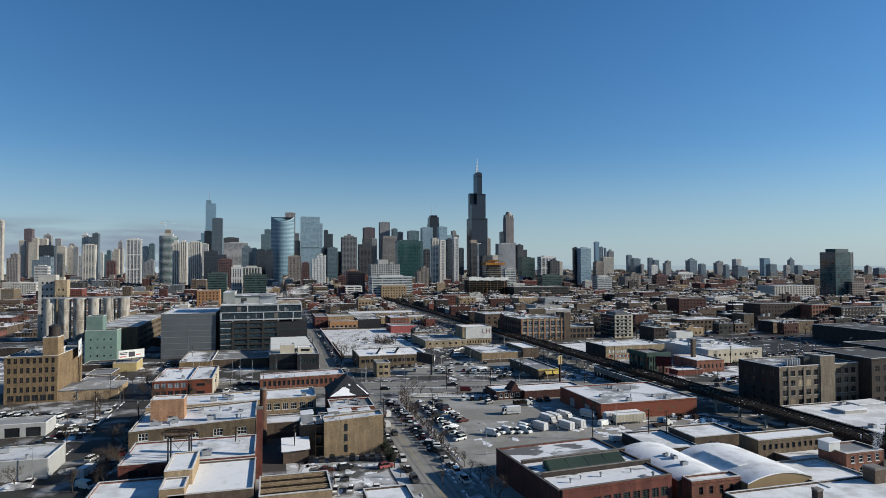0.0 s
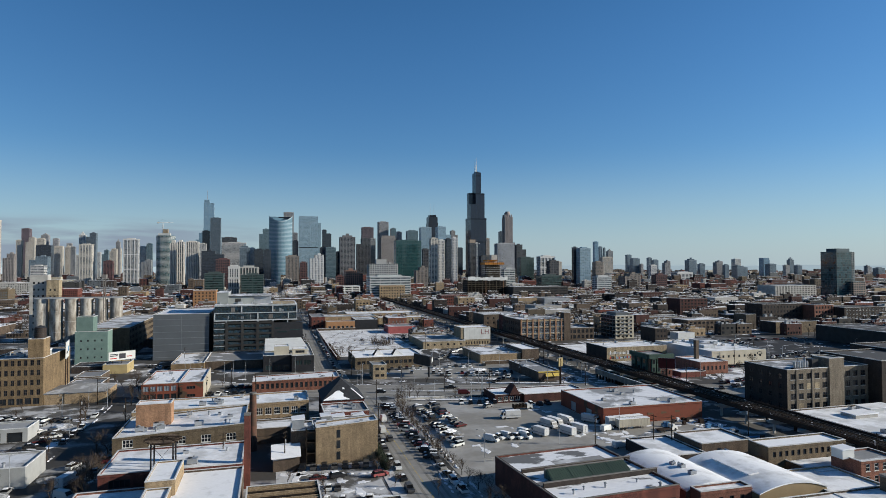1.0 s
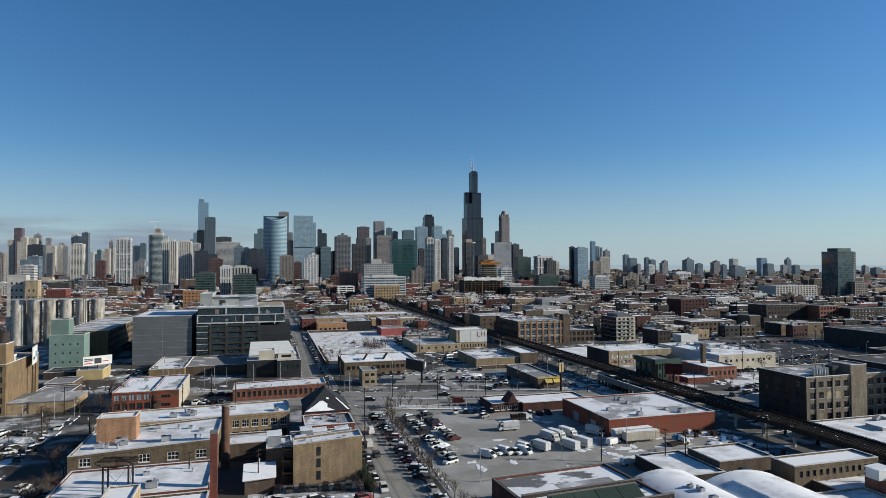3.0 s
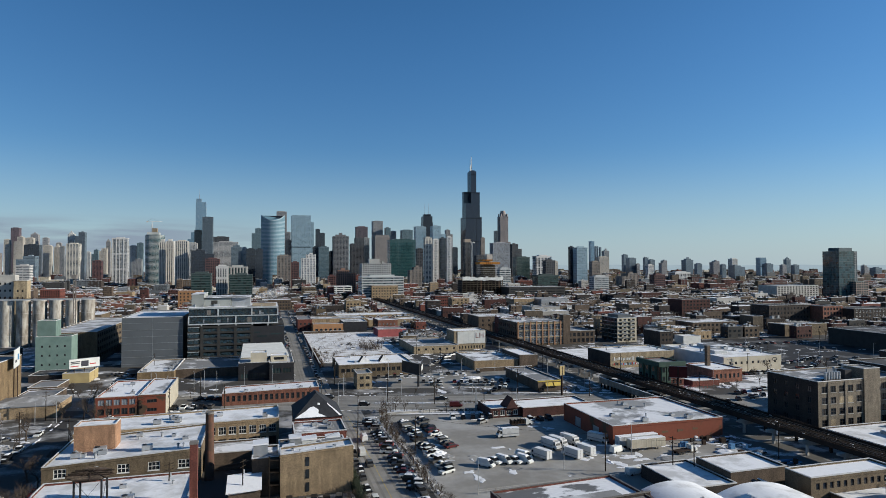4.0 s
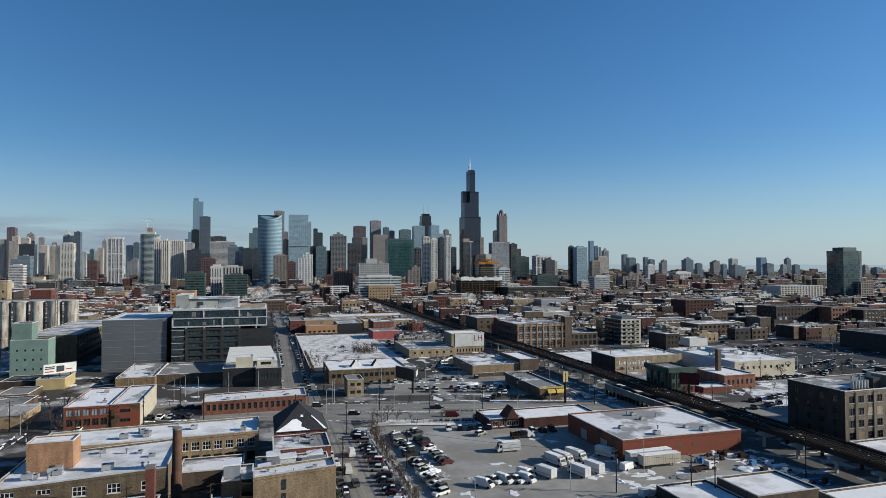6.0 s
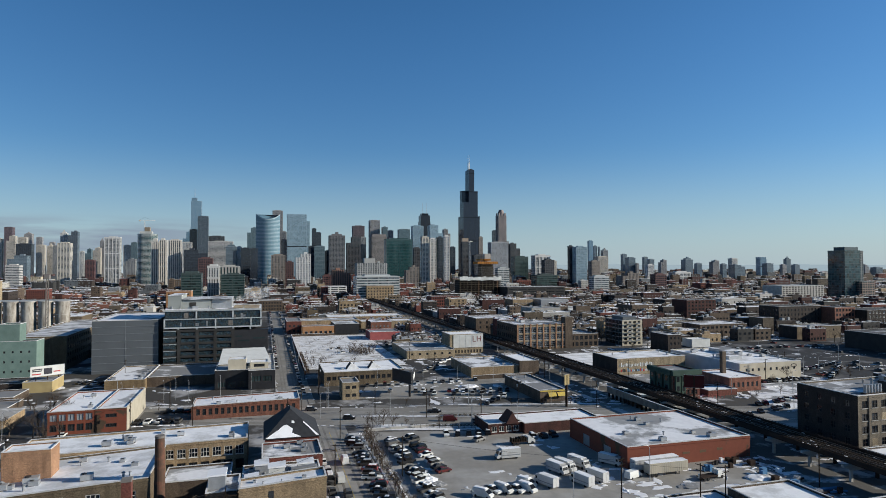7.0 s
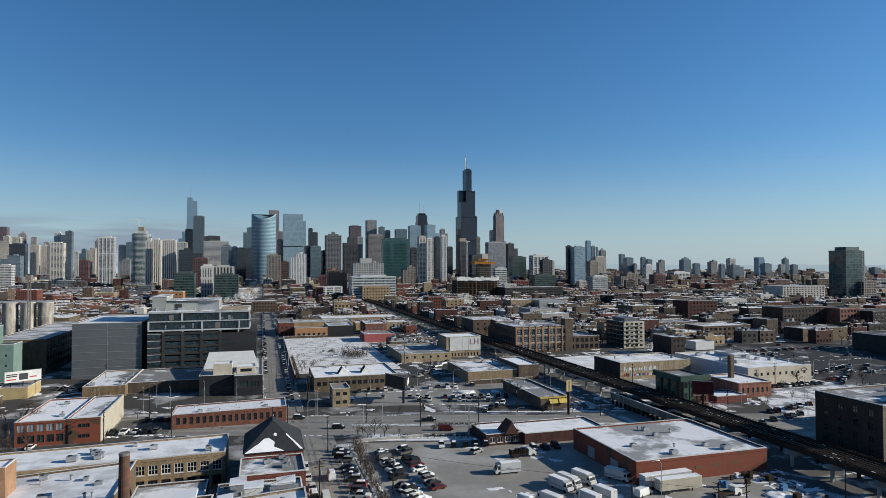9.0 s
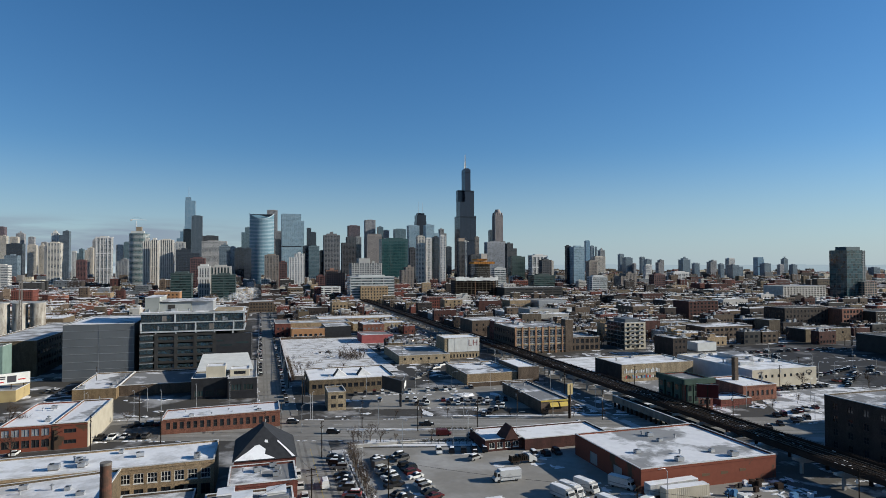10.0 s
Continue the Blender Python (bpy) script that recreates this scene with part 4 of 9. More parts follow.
def office_block():
    """The glass office on pilotis over an open dark car deck, with a penthouse."""
    x0, y0, x1, y1 = -42.5, 428, 9.0, 466
    FOOT.append((x0, y0, x1 + 6, y1))
    top = base("office_building", -16, 447, 0, "modern office with pale grey frames above a dark car deck", "office")
    # dark block fills the decks: their inner shade is put into its colour
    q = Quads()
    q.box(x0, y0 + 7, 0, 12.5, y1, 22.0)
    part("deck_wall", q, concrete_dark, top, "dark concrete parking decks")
    for i in range(7):
        q = Quads()
        z = min(i * 3.6, 21.3)
        q.box(x0, y0, z, -5.6, y0 + 7, z + (1.2 if i else 0.3))
        part("deck_slab", q, concrete_dark, top)
    for i in range(6):
        for a, b in ((-33.8, -26.0), (-24.4, -16.6), (-15.0, -7.2)):
            q = Quads()
            q.box(a, y0 + 0.5, max(i * 3.6 + 1.2, 0.3), b, y0 + 0.56, i * 3.6 + (2.9 if (i + int(a)) % 3 else 3.3))
            part("deck_glazing", q, pane_wavy, top, "dark glazing of the car deck")
        q = Quads()
        q.box(x0 + 0.1, y0 - 0.3, 3.7 + i * 3.6, -35.9, y0 - 0.02, 3.95 + i * 3.6)
        part("stair_band", q, frame_steel, top, "pale steel floor band")
    for x in (-35.4, -26.0, -16.6, -7.2):
        q = Quads()
        q.box(x, y0 - 0.1, 0, x + 1.6, y0 + 1.2, 22.0)
        part("deck_column", q, concrete_dark, top)
    q = Quads()
    q.box(-5.6, y0, 0, 12.5, y0 + 7, 21.6)
    part("blank_wall", q, black_metal, top, "black blank wall")
    for a, b, z in ((-3.5, 2.5, 15.2), (-5.0, -1.5, 17.6), (4.5, 11.0, 16.4)):
        q = Quads()
        q.box(a, y0 - 0.05, z, b, y0, z + 0.8)
        part("strip_window", q, pane_teal, top)
    for i in range(6):
        q = Quads()
        q.box(x0 + 0.2, y0 - 0.15, 1.4 + i * 3.6, -36.0, y0 - 0.02, 3.6 + i * 3.6)
        part("stair_glazing", q, pane_wavy, top, "pale green stair glazing")
    q = Quads()
    q.box(x0 + 0.6, y0 + 0.7, 24.0, x1 - 0.6, y1 - 0.5, 33.0)
    part("glass_wall", q, pane_wavy, top, "teal office glazing")
    for z, h in ((23.2, 0.7), (28.0, 0.55), (32.6, 0.9)):
        q = Quads()
        q.box(x0 + 0.2, y0, z, x1, y1, z + h)
        part("floor_band", q, frame_steel, top)
    for z, h, xs in ((24.1, 3.9, (x0 + 0.2, -16.0, 3.0)), (28.7, 3.8, (-26.0, -6.8, x1 - 0.7)), (21.9, 1.4, (-35.2, -25.6, -15.8, -6.6, 2.6))):
        for x in xs:
            q = Quads()
            q.box(x, y0 + 0.02, z, x + 0.7, y0 + 0.8, z + h)
            part("column", q, frame_steel, top)
    q = Quads()
    for k in range(34):
        u = x0 + 0.9 + k * 1.5
        q.box(u, y0 + 0.62, 24.0, u + 0.05, y0 + 0.7, 32.5)
    for z in (25.2, 29.6):
        q.box(x0 + 0.7, y0 + 0.62, z, x1 - 0.6, y0 + 0.7, z + 0.06)
    part("mullion", q, frame_dark, top, kind="stuff")
    rg = random.Random(9)
    for z in (24.2, 28.8):
        for k in range(4):
            q = Quads()
            u = rg.uniform(x0 + 1.5, x1 - 6)
            q.box(u, y0 + 0.66, z + rg.uniform(0, 0.6), u + rg.uniform(0.6, 2.6), y0 + 0.69, z + rg.uniform(1.2, 3.2))
            part("blind", q, rg.choice((steel_grey, coping_dark)), top, "half-drawn grey blind")
    q = Quads()
    q.box(x0 + 0.5, y0 + 0.5, 33.5, x1 - 0.5, y1 - 0.5, 33.7)
    part("roof", q, snow_thin, top)
    q = Quads()
    q.box(x0 + 1.5, y0 + 6, 33.7, x0 + 8.5, y1 - 6, 41.0)
    part("stair_core", q, paint_sage, top, "pale grey-green stair core")
    q = Quads()
    q.box(x0 + 8.6, y0 + 7, 33.7, x0 + 24, y1 - 3, 38.4)
    part("penthouse", q, paint_sage, top, "pale grey-green metal penthouse")
    q = Quads()
    q.box(x0 + 24.2, y0 + 8, 33.7, x0 + 35, y1 - 8, 38.8)
    part("penthouse", q, galvanised, top, "grey metal penthouse")
    for a, b, z in ((x0 + 1.3, x0 + 8.7, 41.0), (x0 + 8.4, x0 + 35.2, 38.8)):
        q = Quads()
        q.box(a, y0 + 5.8, z, b, y1 - 2.8, z + 0.25)
        part("roof_edge", q, snow_thin, top)
    q = Quads()
    q.box(x0 + 12.5, y0 + 6.9, 34.8, x0 + 16, y0 + 7.1, 37.2)
    part("louvre", q, concrete_dark, top)
    q = Quads()
    q.box(x0 + 36, y0 + 2, 33.7, x1 - 1.2, y1 - 8, 33.9)
    part("terrace", q, brick_buff, top, "tan decked roof terrace")


office_block()


def garage_screen():
    """Ribs of the metal screen on the parking garage."""
    top = bpy.data.objects["parking_garage"]
    for i in range(7):
        q = Quads()
        z = 1.5 + i * 3.9
        q.box(-77.9, 429.85, z, -45.1, 430.0, z + 0.22)
        part("rib", q, steel_grey, top)
    q = Quads()
    q.box(-61.6, 429.9, 1.0, -61.45, 430.0, 28.2)
    part("rib", q, steel_grey, top)


garage_screen()


def silos():
    for i in range(6):
        x, y = -176.5 + i * 10.4, 549.0
        top = base("silo", x, y, 0, "tall weathered concrete grain silo", "silo", "row of grain silos")
        q = Quads()
        q.tube(x, y, 0, 33.0, 4.5, k=32)
        part("shell", q, silo_wall, top)
        for z in (8, 16, 24):
            q = Quads()
            q.tube(x, y, z, z + 0.25, 4.56, k=32)
            part("hoop", q, concrete, top)
        q = Quads()
        q.tube(x, y, 33.0, 33.5, 4.7, k=32)
        part("cap", q, concrete, top)
        FOOT.append((x - 5, y - 5, x + 5, y + 5))
    top = base("conveyor_gallery", -150, 548, 33.5, "rusty steel conveyor gallery on top of the silos", "conveyor")
    a, b = Vector((-181, 549.0, 33.5)), Vector((-120, 549.0, 33.5))
    q, n = Quads(), 24
    for i in range(n + 1):
        p = a.lerp(b, i / n)
        q.bar(p, p + Vector((0, 0, 2.4)), 0.09)
        if i < n:
            r = a.lerp(b, (i + 1) / n)
            q.bar(p + Vector((0, 0, 2.4)), r, 0.07)
    for z in (1.2, 2.4):
        q.bar(a + Vector((0, 0, z)), b + Vector((0, 0, z)), 0.1)
    part("truss", q, steel_rust, top)
    q = Quads()
    q.bar(a + Vector((0, 0, 0.5)), b + Vector((0, 0, 0.5)), 0.7)
    part("belt_housing", q, galvanised, top)
    mast = base("elevator_leg", -128.5, 529, 0, "slender steel grain elevator leg", "elevator")
    for dx, dy in ((0, 0), (1.3, 0), (0, 1.3), (1.3, 1.3)):
        q = Quads()
        q.box(-129.1 + dx, 528.4 + dy, 0, -128.8 + dx, 528.7 + dy, 51)
        part("leg", q, coping_dark, mast)
    q = Quads()
    for i in range(17):
        q.bar((-129, 528.5, i * 3), (-127.7, 528.5, i * 3 + 3), 0.08)
        q.bar((-127.7, 528.5, i * 3), (-127.7, 529.8, i * 3 + 3), 0.08)
    part("bracing", q, steel_rust, mast)
    q = Quads()
    q.box(-130, 527.5, 49, -126.8, 530.8, 52)
    part("head", q, coping_dark, mast)


silos()


def railway():
    """The elevated line: flared cross beams on columns, girders, sleepers and rails, and a side platform."""
    x0, x1, z = 161.2, 170.6, 5.9
    mid, tracks = 165.9, (163.6, 168.2)
    top = base("elevated_railway", mid, 60, 0, "rusty steel elevated railway on columns above the street", "railway", kind="structure")
    for a, b in ((x0, x0 + 0.4), (x1 - 0.4, x1), (164.2, 164.5), (167.3, 167.6)):
        q = Quads()
        q.box(a, -60, z - 1.2, b, 2600, z)
        part("girder", q, steel_rust, top, "rusty side girder")
    for k in range(-18, 100):
        y = 190.1 + 13.0 * k
        q = Quads()
        q.hexa([(x0 - 2.6, y), (x0 + 0.6, y), (x0 + 0.6, y + 1.1), (x0 - 2.6, y + 1.1)], [z - 1.9, z - 2.9, z - 2.9, z - 1.9], [z - 1.25] * 4)
        q.box(x0 + 0.6, y, z - 2.9, x1 + 0.4, y + 1.1, z - 1.25)
        part("cross_beam", q, concrete, top, "pale cross beam with a flared end")
        for x in (x0 - 0.1, x1 - 0.3):
            q = Quads()
            q.box(x, y + 0.2, 0, x + 0.7, y + 0.9, z - 2.5)
            part("column", q, concrete if x < mid else steel_rust, top)
    for t in tracks:
        for d in (-0.75, 0.75):
            q = Quads()
            q.box(t + d - 0.06, -60, z + 0.22, t + d + 0.06, 2600, z + 0.4)
            part("rail", q, rail_steel, top)
    s = Quads()
    s.box(-1.5, -0.2, 0, 1.5, 0.2, 0.14)
    me = mesh_of(s, "sleeper")
    me.materials.append(timber)
    for y in range(155, 275, 1):
        for t in tracks:
            ob = new("sleeper", me)
            ob.parent = top
            ob.location = (t - mid, y - 60, z)
    q = Quads()
    for y in list(range(-40, 155)) + list(range(275, 1100)):
        for t in tracks:
            q.box(t - 1.5, y, z, t + 1.5, y + 0.4, z + 0.14)
    part("sleepers", q, timber, top, kind="stuff")
    for x in (x0 + 0.2, x1 - 0.2):
        q = Quads()
        for zz in (0.6, 1.1):
            q.bar((x, -60, z + zz), (x, 1500, z + zz), 0.05)
        for y in range(-60, 1500, 5):
            q.bar((x, y, z), (x, y, z + 1.1), 0.05)
        part("handrail", q, steel_rust, top)
    for x, h in ((x0, 0.35), (x1 - 0.15, 0.8)):
        q = Quads()
        q.box(x, -60, z, x + 0.15, 1500, z + h)
        part("parapet", q, steel_rust, top, "rusty plate parapet")
    rg = random.Random(12)
    q = Quads()
    for _ in range(130):
        y, x = rg.uniform(100, 520), rg.choice((161.7, 163.4, 165.6, 166.1, 168.0, 170.1)) + rg.uniform(-0.3, 0.3)
        q.box(x, y, z + 0.15, x + rg.uniform(0.1, 0.35), y + rg.uniform(0.2, 1.6), z + 0.26)
    part("snow_cover", q, snow_clean, top, "snow left between the tracks", kind="stuff")
    q = Quads()
    q.box(165.5, -60, z + 0.15, 166.3, 2600, z + 0.24)
    part("walkway", q, timber, top)
    # the old side platform, lower than the tracks, with a pale edge
    side = base("side_platform", 157.0, 277, 0, "weathered concrete side platform with a pale edge beside the tracks", "platform", kind="structure")
    q = Quads()
    q.box(155.2, 244, 3.6, 160.4, 302, 4.1)
    part("deck", q, timber, side)
    q = Quads()
    q.box(154.9, 244, 2.2, 155.2, 302, 4.8)
    part("edge_wall", q, concrete_stained, side, "stained concrete edge wall")
    q = Quads()
    q.box(154.85, 244, 4.8, 155.3, 302, 4.95)
    part("snow_line", q, snow_clean, side, "thin line of snow")
    for y in range(253, 302, 3):
        q = Quads()
        q.box(155.3, y, 0, 155.9, y + 0.6, 3.6)
        part("post", q, timber, side)


railway()


def chimney(x, y, h, r, material, label, z0=0.0, square=False, r1=None):
    top = base("chimney", x, y, z0, label, "chimney")
    q = Quads()
    if square:
        q.box(x - r, y - r, z0, x + r, y + r, h - 0.5)
    else:
        q.tube(x, y, z0, h - 0.5, r, r1 or r * 0.8, 20)
    part("shaft", q, material, top)
    q = Quads()
    if square:
        q.box(x - r - 0.08, y - r - 0.08, h - 0.5, x + r + 0.08, y + r + 0.08, h)
    else:
        q.tube(x, y, h - 0.5, h, (r1 or r * 0.8) + 0.08, None, 20)
    part("rim", q, coping_dark, top)


chimney(-12.9, 219.6, 18.4, 1.3, brick_mottled, "round weathered red brick chimney")
chimney(-13.4, 186.0, 19.6, 0.8, brick_red, "square dark red brick chimney", 0, True)
chimney(222, 309, 16.5, 1.0, brick_brown, "square brown brick chimney on the boiler house", 0, True)
chimney(136.4, 128.6, 8.0, 1.7, brick_brown, "stout square brick boiler chimney", 0, True)
chimney(111.5, 122.0, 7.2, 0.8, brick_dark, "small square brick chimney on a snowy roof", 0, True)


def tank_stand():
    """The steel frame of a rooftop water tank, its platform burnt dark."""
    top = base("tank_stand", -34.0, 187, 6.6, "black steel water tank stand without its tank", "tank stand")
    cx, cy = -34.0, 187.0
    for dx in (-2.6, 2.6):
        for dy in (-2.4, 2.4):
            q = Quads()
            q.box(cx + dx - 0.18, cy + dy - 0.18, 6.5, cx + dx + 0.18, cy + dy + 0.18, 13.9)
            part("leg", q, black_metal, top)
    q = Quads()
    q.bar((cx - 2.6, cy - 2.4, 7), (cx + 2.6, cy - 2.4, 13.4), 0.05)
    q.bar((cx + 2.6, cy - 2.4, 7), (cx - 2.6, cy - 2.4, 13.4), 0.05)
    q.bar((cx + 2.6, cy - 2.4, 7), (cx + 2.6, cy + 2.4, 13.4), 0.05)
    part("bracing", q, black_metal, top)
    q = Quads()
    q.tube(cx, cy, 13.6, 13.9, 3.9, 4.1, 16)
    part("platform", q, timber, top)
    rg = random.Random(2)
    for i in range(15):
        q = Quads()
        v = -3.9 + i * 0.55
        w = max(0.8, 4.5 ** 2 - v * v) ** 0.5 * rg.uniform(0.75, 1.08)
        q.hexa([(cx - w, cy + v), (cx + w * rg.uniform(0.7, 1), cy + v), (cx + w, cy + v + 0.3), (cx - w, cy + v + 0.3)], [13.9] * 4, [14.05 + rg.uniform(0, 0.5), 14.1, 14.1, 14.05 + rg.uniform(0, 0.5)])
        part("joist", q, rg.choice((steel_rust, timber, brick_brown)), top)
    for i in range(9):
        q = Quads()
        a = i * 0.698
        q.bar((cx + 4.3 * math.cos(a), cy + 4.3 * math.sin(a), 14.0), (cx + 0.8 * math.cos(a), cy + 0.8 * math.sin(a), 14.6 + rg.uniform(-0.3, 0.3)), 0.09)
        part("rafter", q, steel_rust, top)


tank_stand()


def water_tank(x, y, z, r, h):
    """A dark wooden tank with hoops and a shallow cone on top."""
    top = base("water_tank", x, y, z, "dark weathered wooden rooftop water tank with iron hoops", "water tank")
    q = Quads()
    q.tube(x, y, z, z + h, r, r * 0.96, 20)
    part("staves", q, brick_dark, top)
    for k in range(5):
        q = Quads()
        q.tube(x, y, z + 0.4 + k * h * 0.19, z + 0.52 + k * h * 0.19, r + 0.05, None, 20)
        part("hoop", q, black_metal, top)
    q = Quads()
    q.tube(x, y, z + h, z + h + r * 0.45, r + 0.15, 0.2, 20)
    part("cap", q, shingle, top)


water_tank(-102.4, 314.2, 27.75, 2.3, 4.6)


def barrel_roof(name, label, x0, y0, x1, y1, h, rise, wall, roof):
    """A brick hall under a curved roof whose ridge runs away from the street."""
    top = base(name, (x0 + x1) / 2, (y0 + y1) / 2, 0, label, "hall")
    FOOT.append((x0, y0, x1, y1))
    n = 16
    arc = [(x0 + (x1 - x0) * i / n, h + rise * (1 - (2 * i / n - 1) ** 2)) for i in range(n + 1)]
    q = Quads()
    for y, s in ((y0, 1), (y1, -1)):
        pts = [(x0, y, 0), (x1, y, 0)] + [(x, y, z) for x, z in reversed(arc)]
        q.face(*(pts if s > 0 else pts[::-1]))
    q.face((x0, y1, 0), (x0, y0, 0), (x0, y0, h), (x0, y1, h))
    q.face((x1, y0, 0), (x1, y1, 0), (x1, y1, h), (x1, y0, h))
    part("wall", q, wall, top)
    q = Quads()
    rim = [(x, z + 0.02) for x, z in arc] + [(x, z + 0.3) for x, z in reversed(arc)]
    k = len(rim)
    q.v.extend([(x, y0 - 0.2, z) for x, z in rim] + [(x, y1 + 0.2, z) for x, z in rim])
    for i in range(k):
        j = (i + 1) % k
        q.f.append((i, j, k + j, k + i))
    for i in range(n):
        q.f.append((i, i + 1, k - 2 - i, k - 1 - i))
        q.f.append((k + k - 1 - i, k + k - 2 - i, k + i + 1, k + i))
    part("roof", q, roof, top)
    return top


barrel_roof("barrel_hall", "tan brick hall under a snow-covered barrel roof", 102.8, 134.0, 122.6, 160, 4.8, 1.8, stucco_tan, snow_clean)
barrel_roof("barrel_hall", "red brick hall under a snow-covered barrel roof", 87.4, 140.2, 102.4, 167, 5.0, 1.3, brick_rust, snow_clean)
building("brick_shop", "low snowy roof joining the barrel halls", 101.3, 168.4, 115.8, 188, 3.6, brick_dark, snow_clean)
building("brick_shop", "brick front of the barrel hall", 88.4, 136.2, 102.6, 140.0, 6.2, brick_rust, snow_clean, wins=[("west", 4, 1, 1.2, 1.9, 2.6, 3, "d", 1, 2, 1.2)])
building("brick_shop", "snow-roofed low hall in the yard", 123.2, 132, 141, 150, 3.4, brick_buff, snow_clean)
building("brick_shop", "wide flat roof under snow beside the boiler chimney", 94, 100, 150, 131.5, 4.6, brick_brown, snow_clean)


def ridge_skylight():
    """The long monitor with sloping green wired glass, and the fire walls across the hall's roof."""
    top = base("roof_skylight", 67.5, 150.6, 7.2, "green glazed ridge skylight on the dark hall", "skylight")
    y0, y1, z = 149.0, 152.4, 7.2
    q = Quads()
    q.hexa([(56.4, y0), (78.6, y0), (78.6, y1), (56.4, y1)], [z] * 4, [z + 0.35, z + 0.35, z + 2.1, z + 2.1])
    part("frame", q, paint_green, top)
    q = Quads()
    q.box(56.2, y1 - 0.05, z, 78.8, y1 + 0.5, z + 2.3)
    part("back_wall", q, coping_dark, top)
    for i in range(4):
        a = 56.6 + i * 5.5
        q = Quads()
        q.hexa([(a, y0 + 0.1), (a + 5.2, y0 + 0.1), (a + 5.2, y1 - 0.1), (a, y1 - 0.1)], [z + 0.3, z + 0.3, z + 2.0, z + 2.0], [z + 0.48, z + 0.48, z + 2.16, z + 2.16])
        pane = part("pane", q, glossy("glass_green", (0.05, 0.075, 0.055), 0.35, 0.0, 0.4), top, "wired green glass pane")
        for j in range(8):
            q = Quads()
            b = a + 0.15 + j * 0.69
            q.hexa([(b, y0 + 0.1), (b + 0.06, y0 + 0.1), (b + 0.06, y1 - 0.1), (b, y1 - 0.1)], [z + 0.46, z + 0.46, z + 2.14, z + 2.14], [z + 0.53, z + 0.53, z + 2.21, z + 2.21])
            part("glazing_bar", q, black_metal, pane)
    hall = bpy.data.objects["factory_hall.002"]
    for y, h in ((146.6, 8.3), (157.6, 8.0)):
        q = Quads()
        q.box(52.7, y, 7.1, 84.4, y + 0.4, h)
        part("fire_wall", q, brick_dark, hall, "brick fire wall with snowy coping")
        q = Quads()
        q.box(52.6, y - 0.1, h, 84.5, y + 0.5, h + 0.16)
        part("coping", q, coping_dark, hall)
    # bare roofing where the snow has blown off
    q = Quads()
    q.box(64, 159.5, 7.16, 79, 163.5, 7.175)
    q.box(57, 153.3, 7.16, 79, 156.4, 7.175)
    part("roof_patch", q, roof_grey, hall, "bare grey roofing felt")
    # hall and skylight stand a little askew to the street grid
    hall.matrix_basis = pose(*hall.location, 0, 0, 4)
    turned = Matrix.Rotation(math.radians(4), 3, "Z") @ (top.location - hall.location)
    top.matrix_basis = pose(hall.location.x + turned.x, hall.location.y + turned.y, 7.2, 0, 0, 4)


ridge_skylight()


def mansard_house():
    x0, y0, x1, y1, e = 10.8, 242, 25.8, 262, 9.4
    FOOT.append((x0, y0, x1, y1))
    top = base("mansard_house", 18, 252, 0, "red brick house with a steep dark shingled hip roof", "house")
    q = Quads()
    q.box(x0, y0, 0, x1, y1, e)
    part("wall", q, brick_red, top)
    q = Quads()
    a, b, c, d = (x0 - 0.4, y0 - 0.4, e), (x1 + 0.4, y0 - 0.4, e), (x1 + 0.4, y1 + 0.4, e), (x0 - 0.4, y1 + 0.4, e)
    r, s = (18.0, y0 + 7.5, 15.9), (18.0, y1 - 7.5, 15.9)
    q.face(a, b, r)
    q.face(b, c, s, r)
    q.face(c, d, s)
    q.face(d, a, r, s)
    q.face(a, d, c, b)
    part("roof", q, shingle, top)
    q = Quads()
    A, B, R = Vector(a), Vector(b), Vector(r)
    lift = (B - A).cross(R - A).normalized() * 0.12

    def on_front(u, v):
        left, right = A.lerp(R, v), B.lerp(R, v)
        return tuple(left.lerp(right, u) + lift)
    for shape in (((0.02, 0.02), (0.66, 0.02), (0.58, 0.1), (0.5, 0.16), (0.52, 0.3), (0.36, 0.44), (0.24, 0.42), (0.16, 0.28), (0.1, 0.2)), ((0.93, 0.03), (0.985, 0.03), (0.98, 0.3), (0.96, 0.55), (0.9, 0.5), (0.93, 0.3)), ((0.5, 0.5), (0.6, 0.48), (0.62, 0.56), (0.52, 0.58))):
        q.face(*[on_front(u, v) for u, v in shape])
    part("snow_patch", q, snow_clean, top)
    for i in range(4):
        q = Quads()
        x = x0 + 2.2 + i * 3.3
        q.box(x, y0 - 0.06, 4.6, x + 1.5, y0 + 0.1, 6.8)
        part("window", q, pane_mat, top)


mansard_house()


def sawtooth(x, y, z):
    top = base("roof_skylight", x, y, z, "sawtooth skylight with a dark glazed face", "skylight", "sawtooth skylights")
    q = Quads()
    q.face((x, y, z), (x + 6.5, y, z), (x + 2.2, y, z + 3.2))
    q.face((x + 6.5, y + 5, z), (x, y + 5, z), (x + 2.2, y + 5, z + 3.2))
    q.face((x + 6.5, y, z), (x + 6.5, y + 5, z), (x + 2.2, y + 5, z + 3.2), (x + 2.2, y, z + 3.2))
    part("hood", q, coping_snow, top)
    q = Quads()
    q.face((x, y + 5, z), (x, y, z), (x + 2.2, y, z + 3.2), (x + 2.2, y + 5, z + 3.2))
    part("glazing", q, frame_dark, top, "dark wired glazing")


sawtooth(50, 370, 6.15)
sawtooth(61, 370, 6.15)

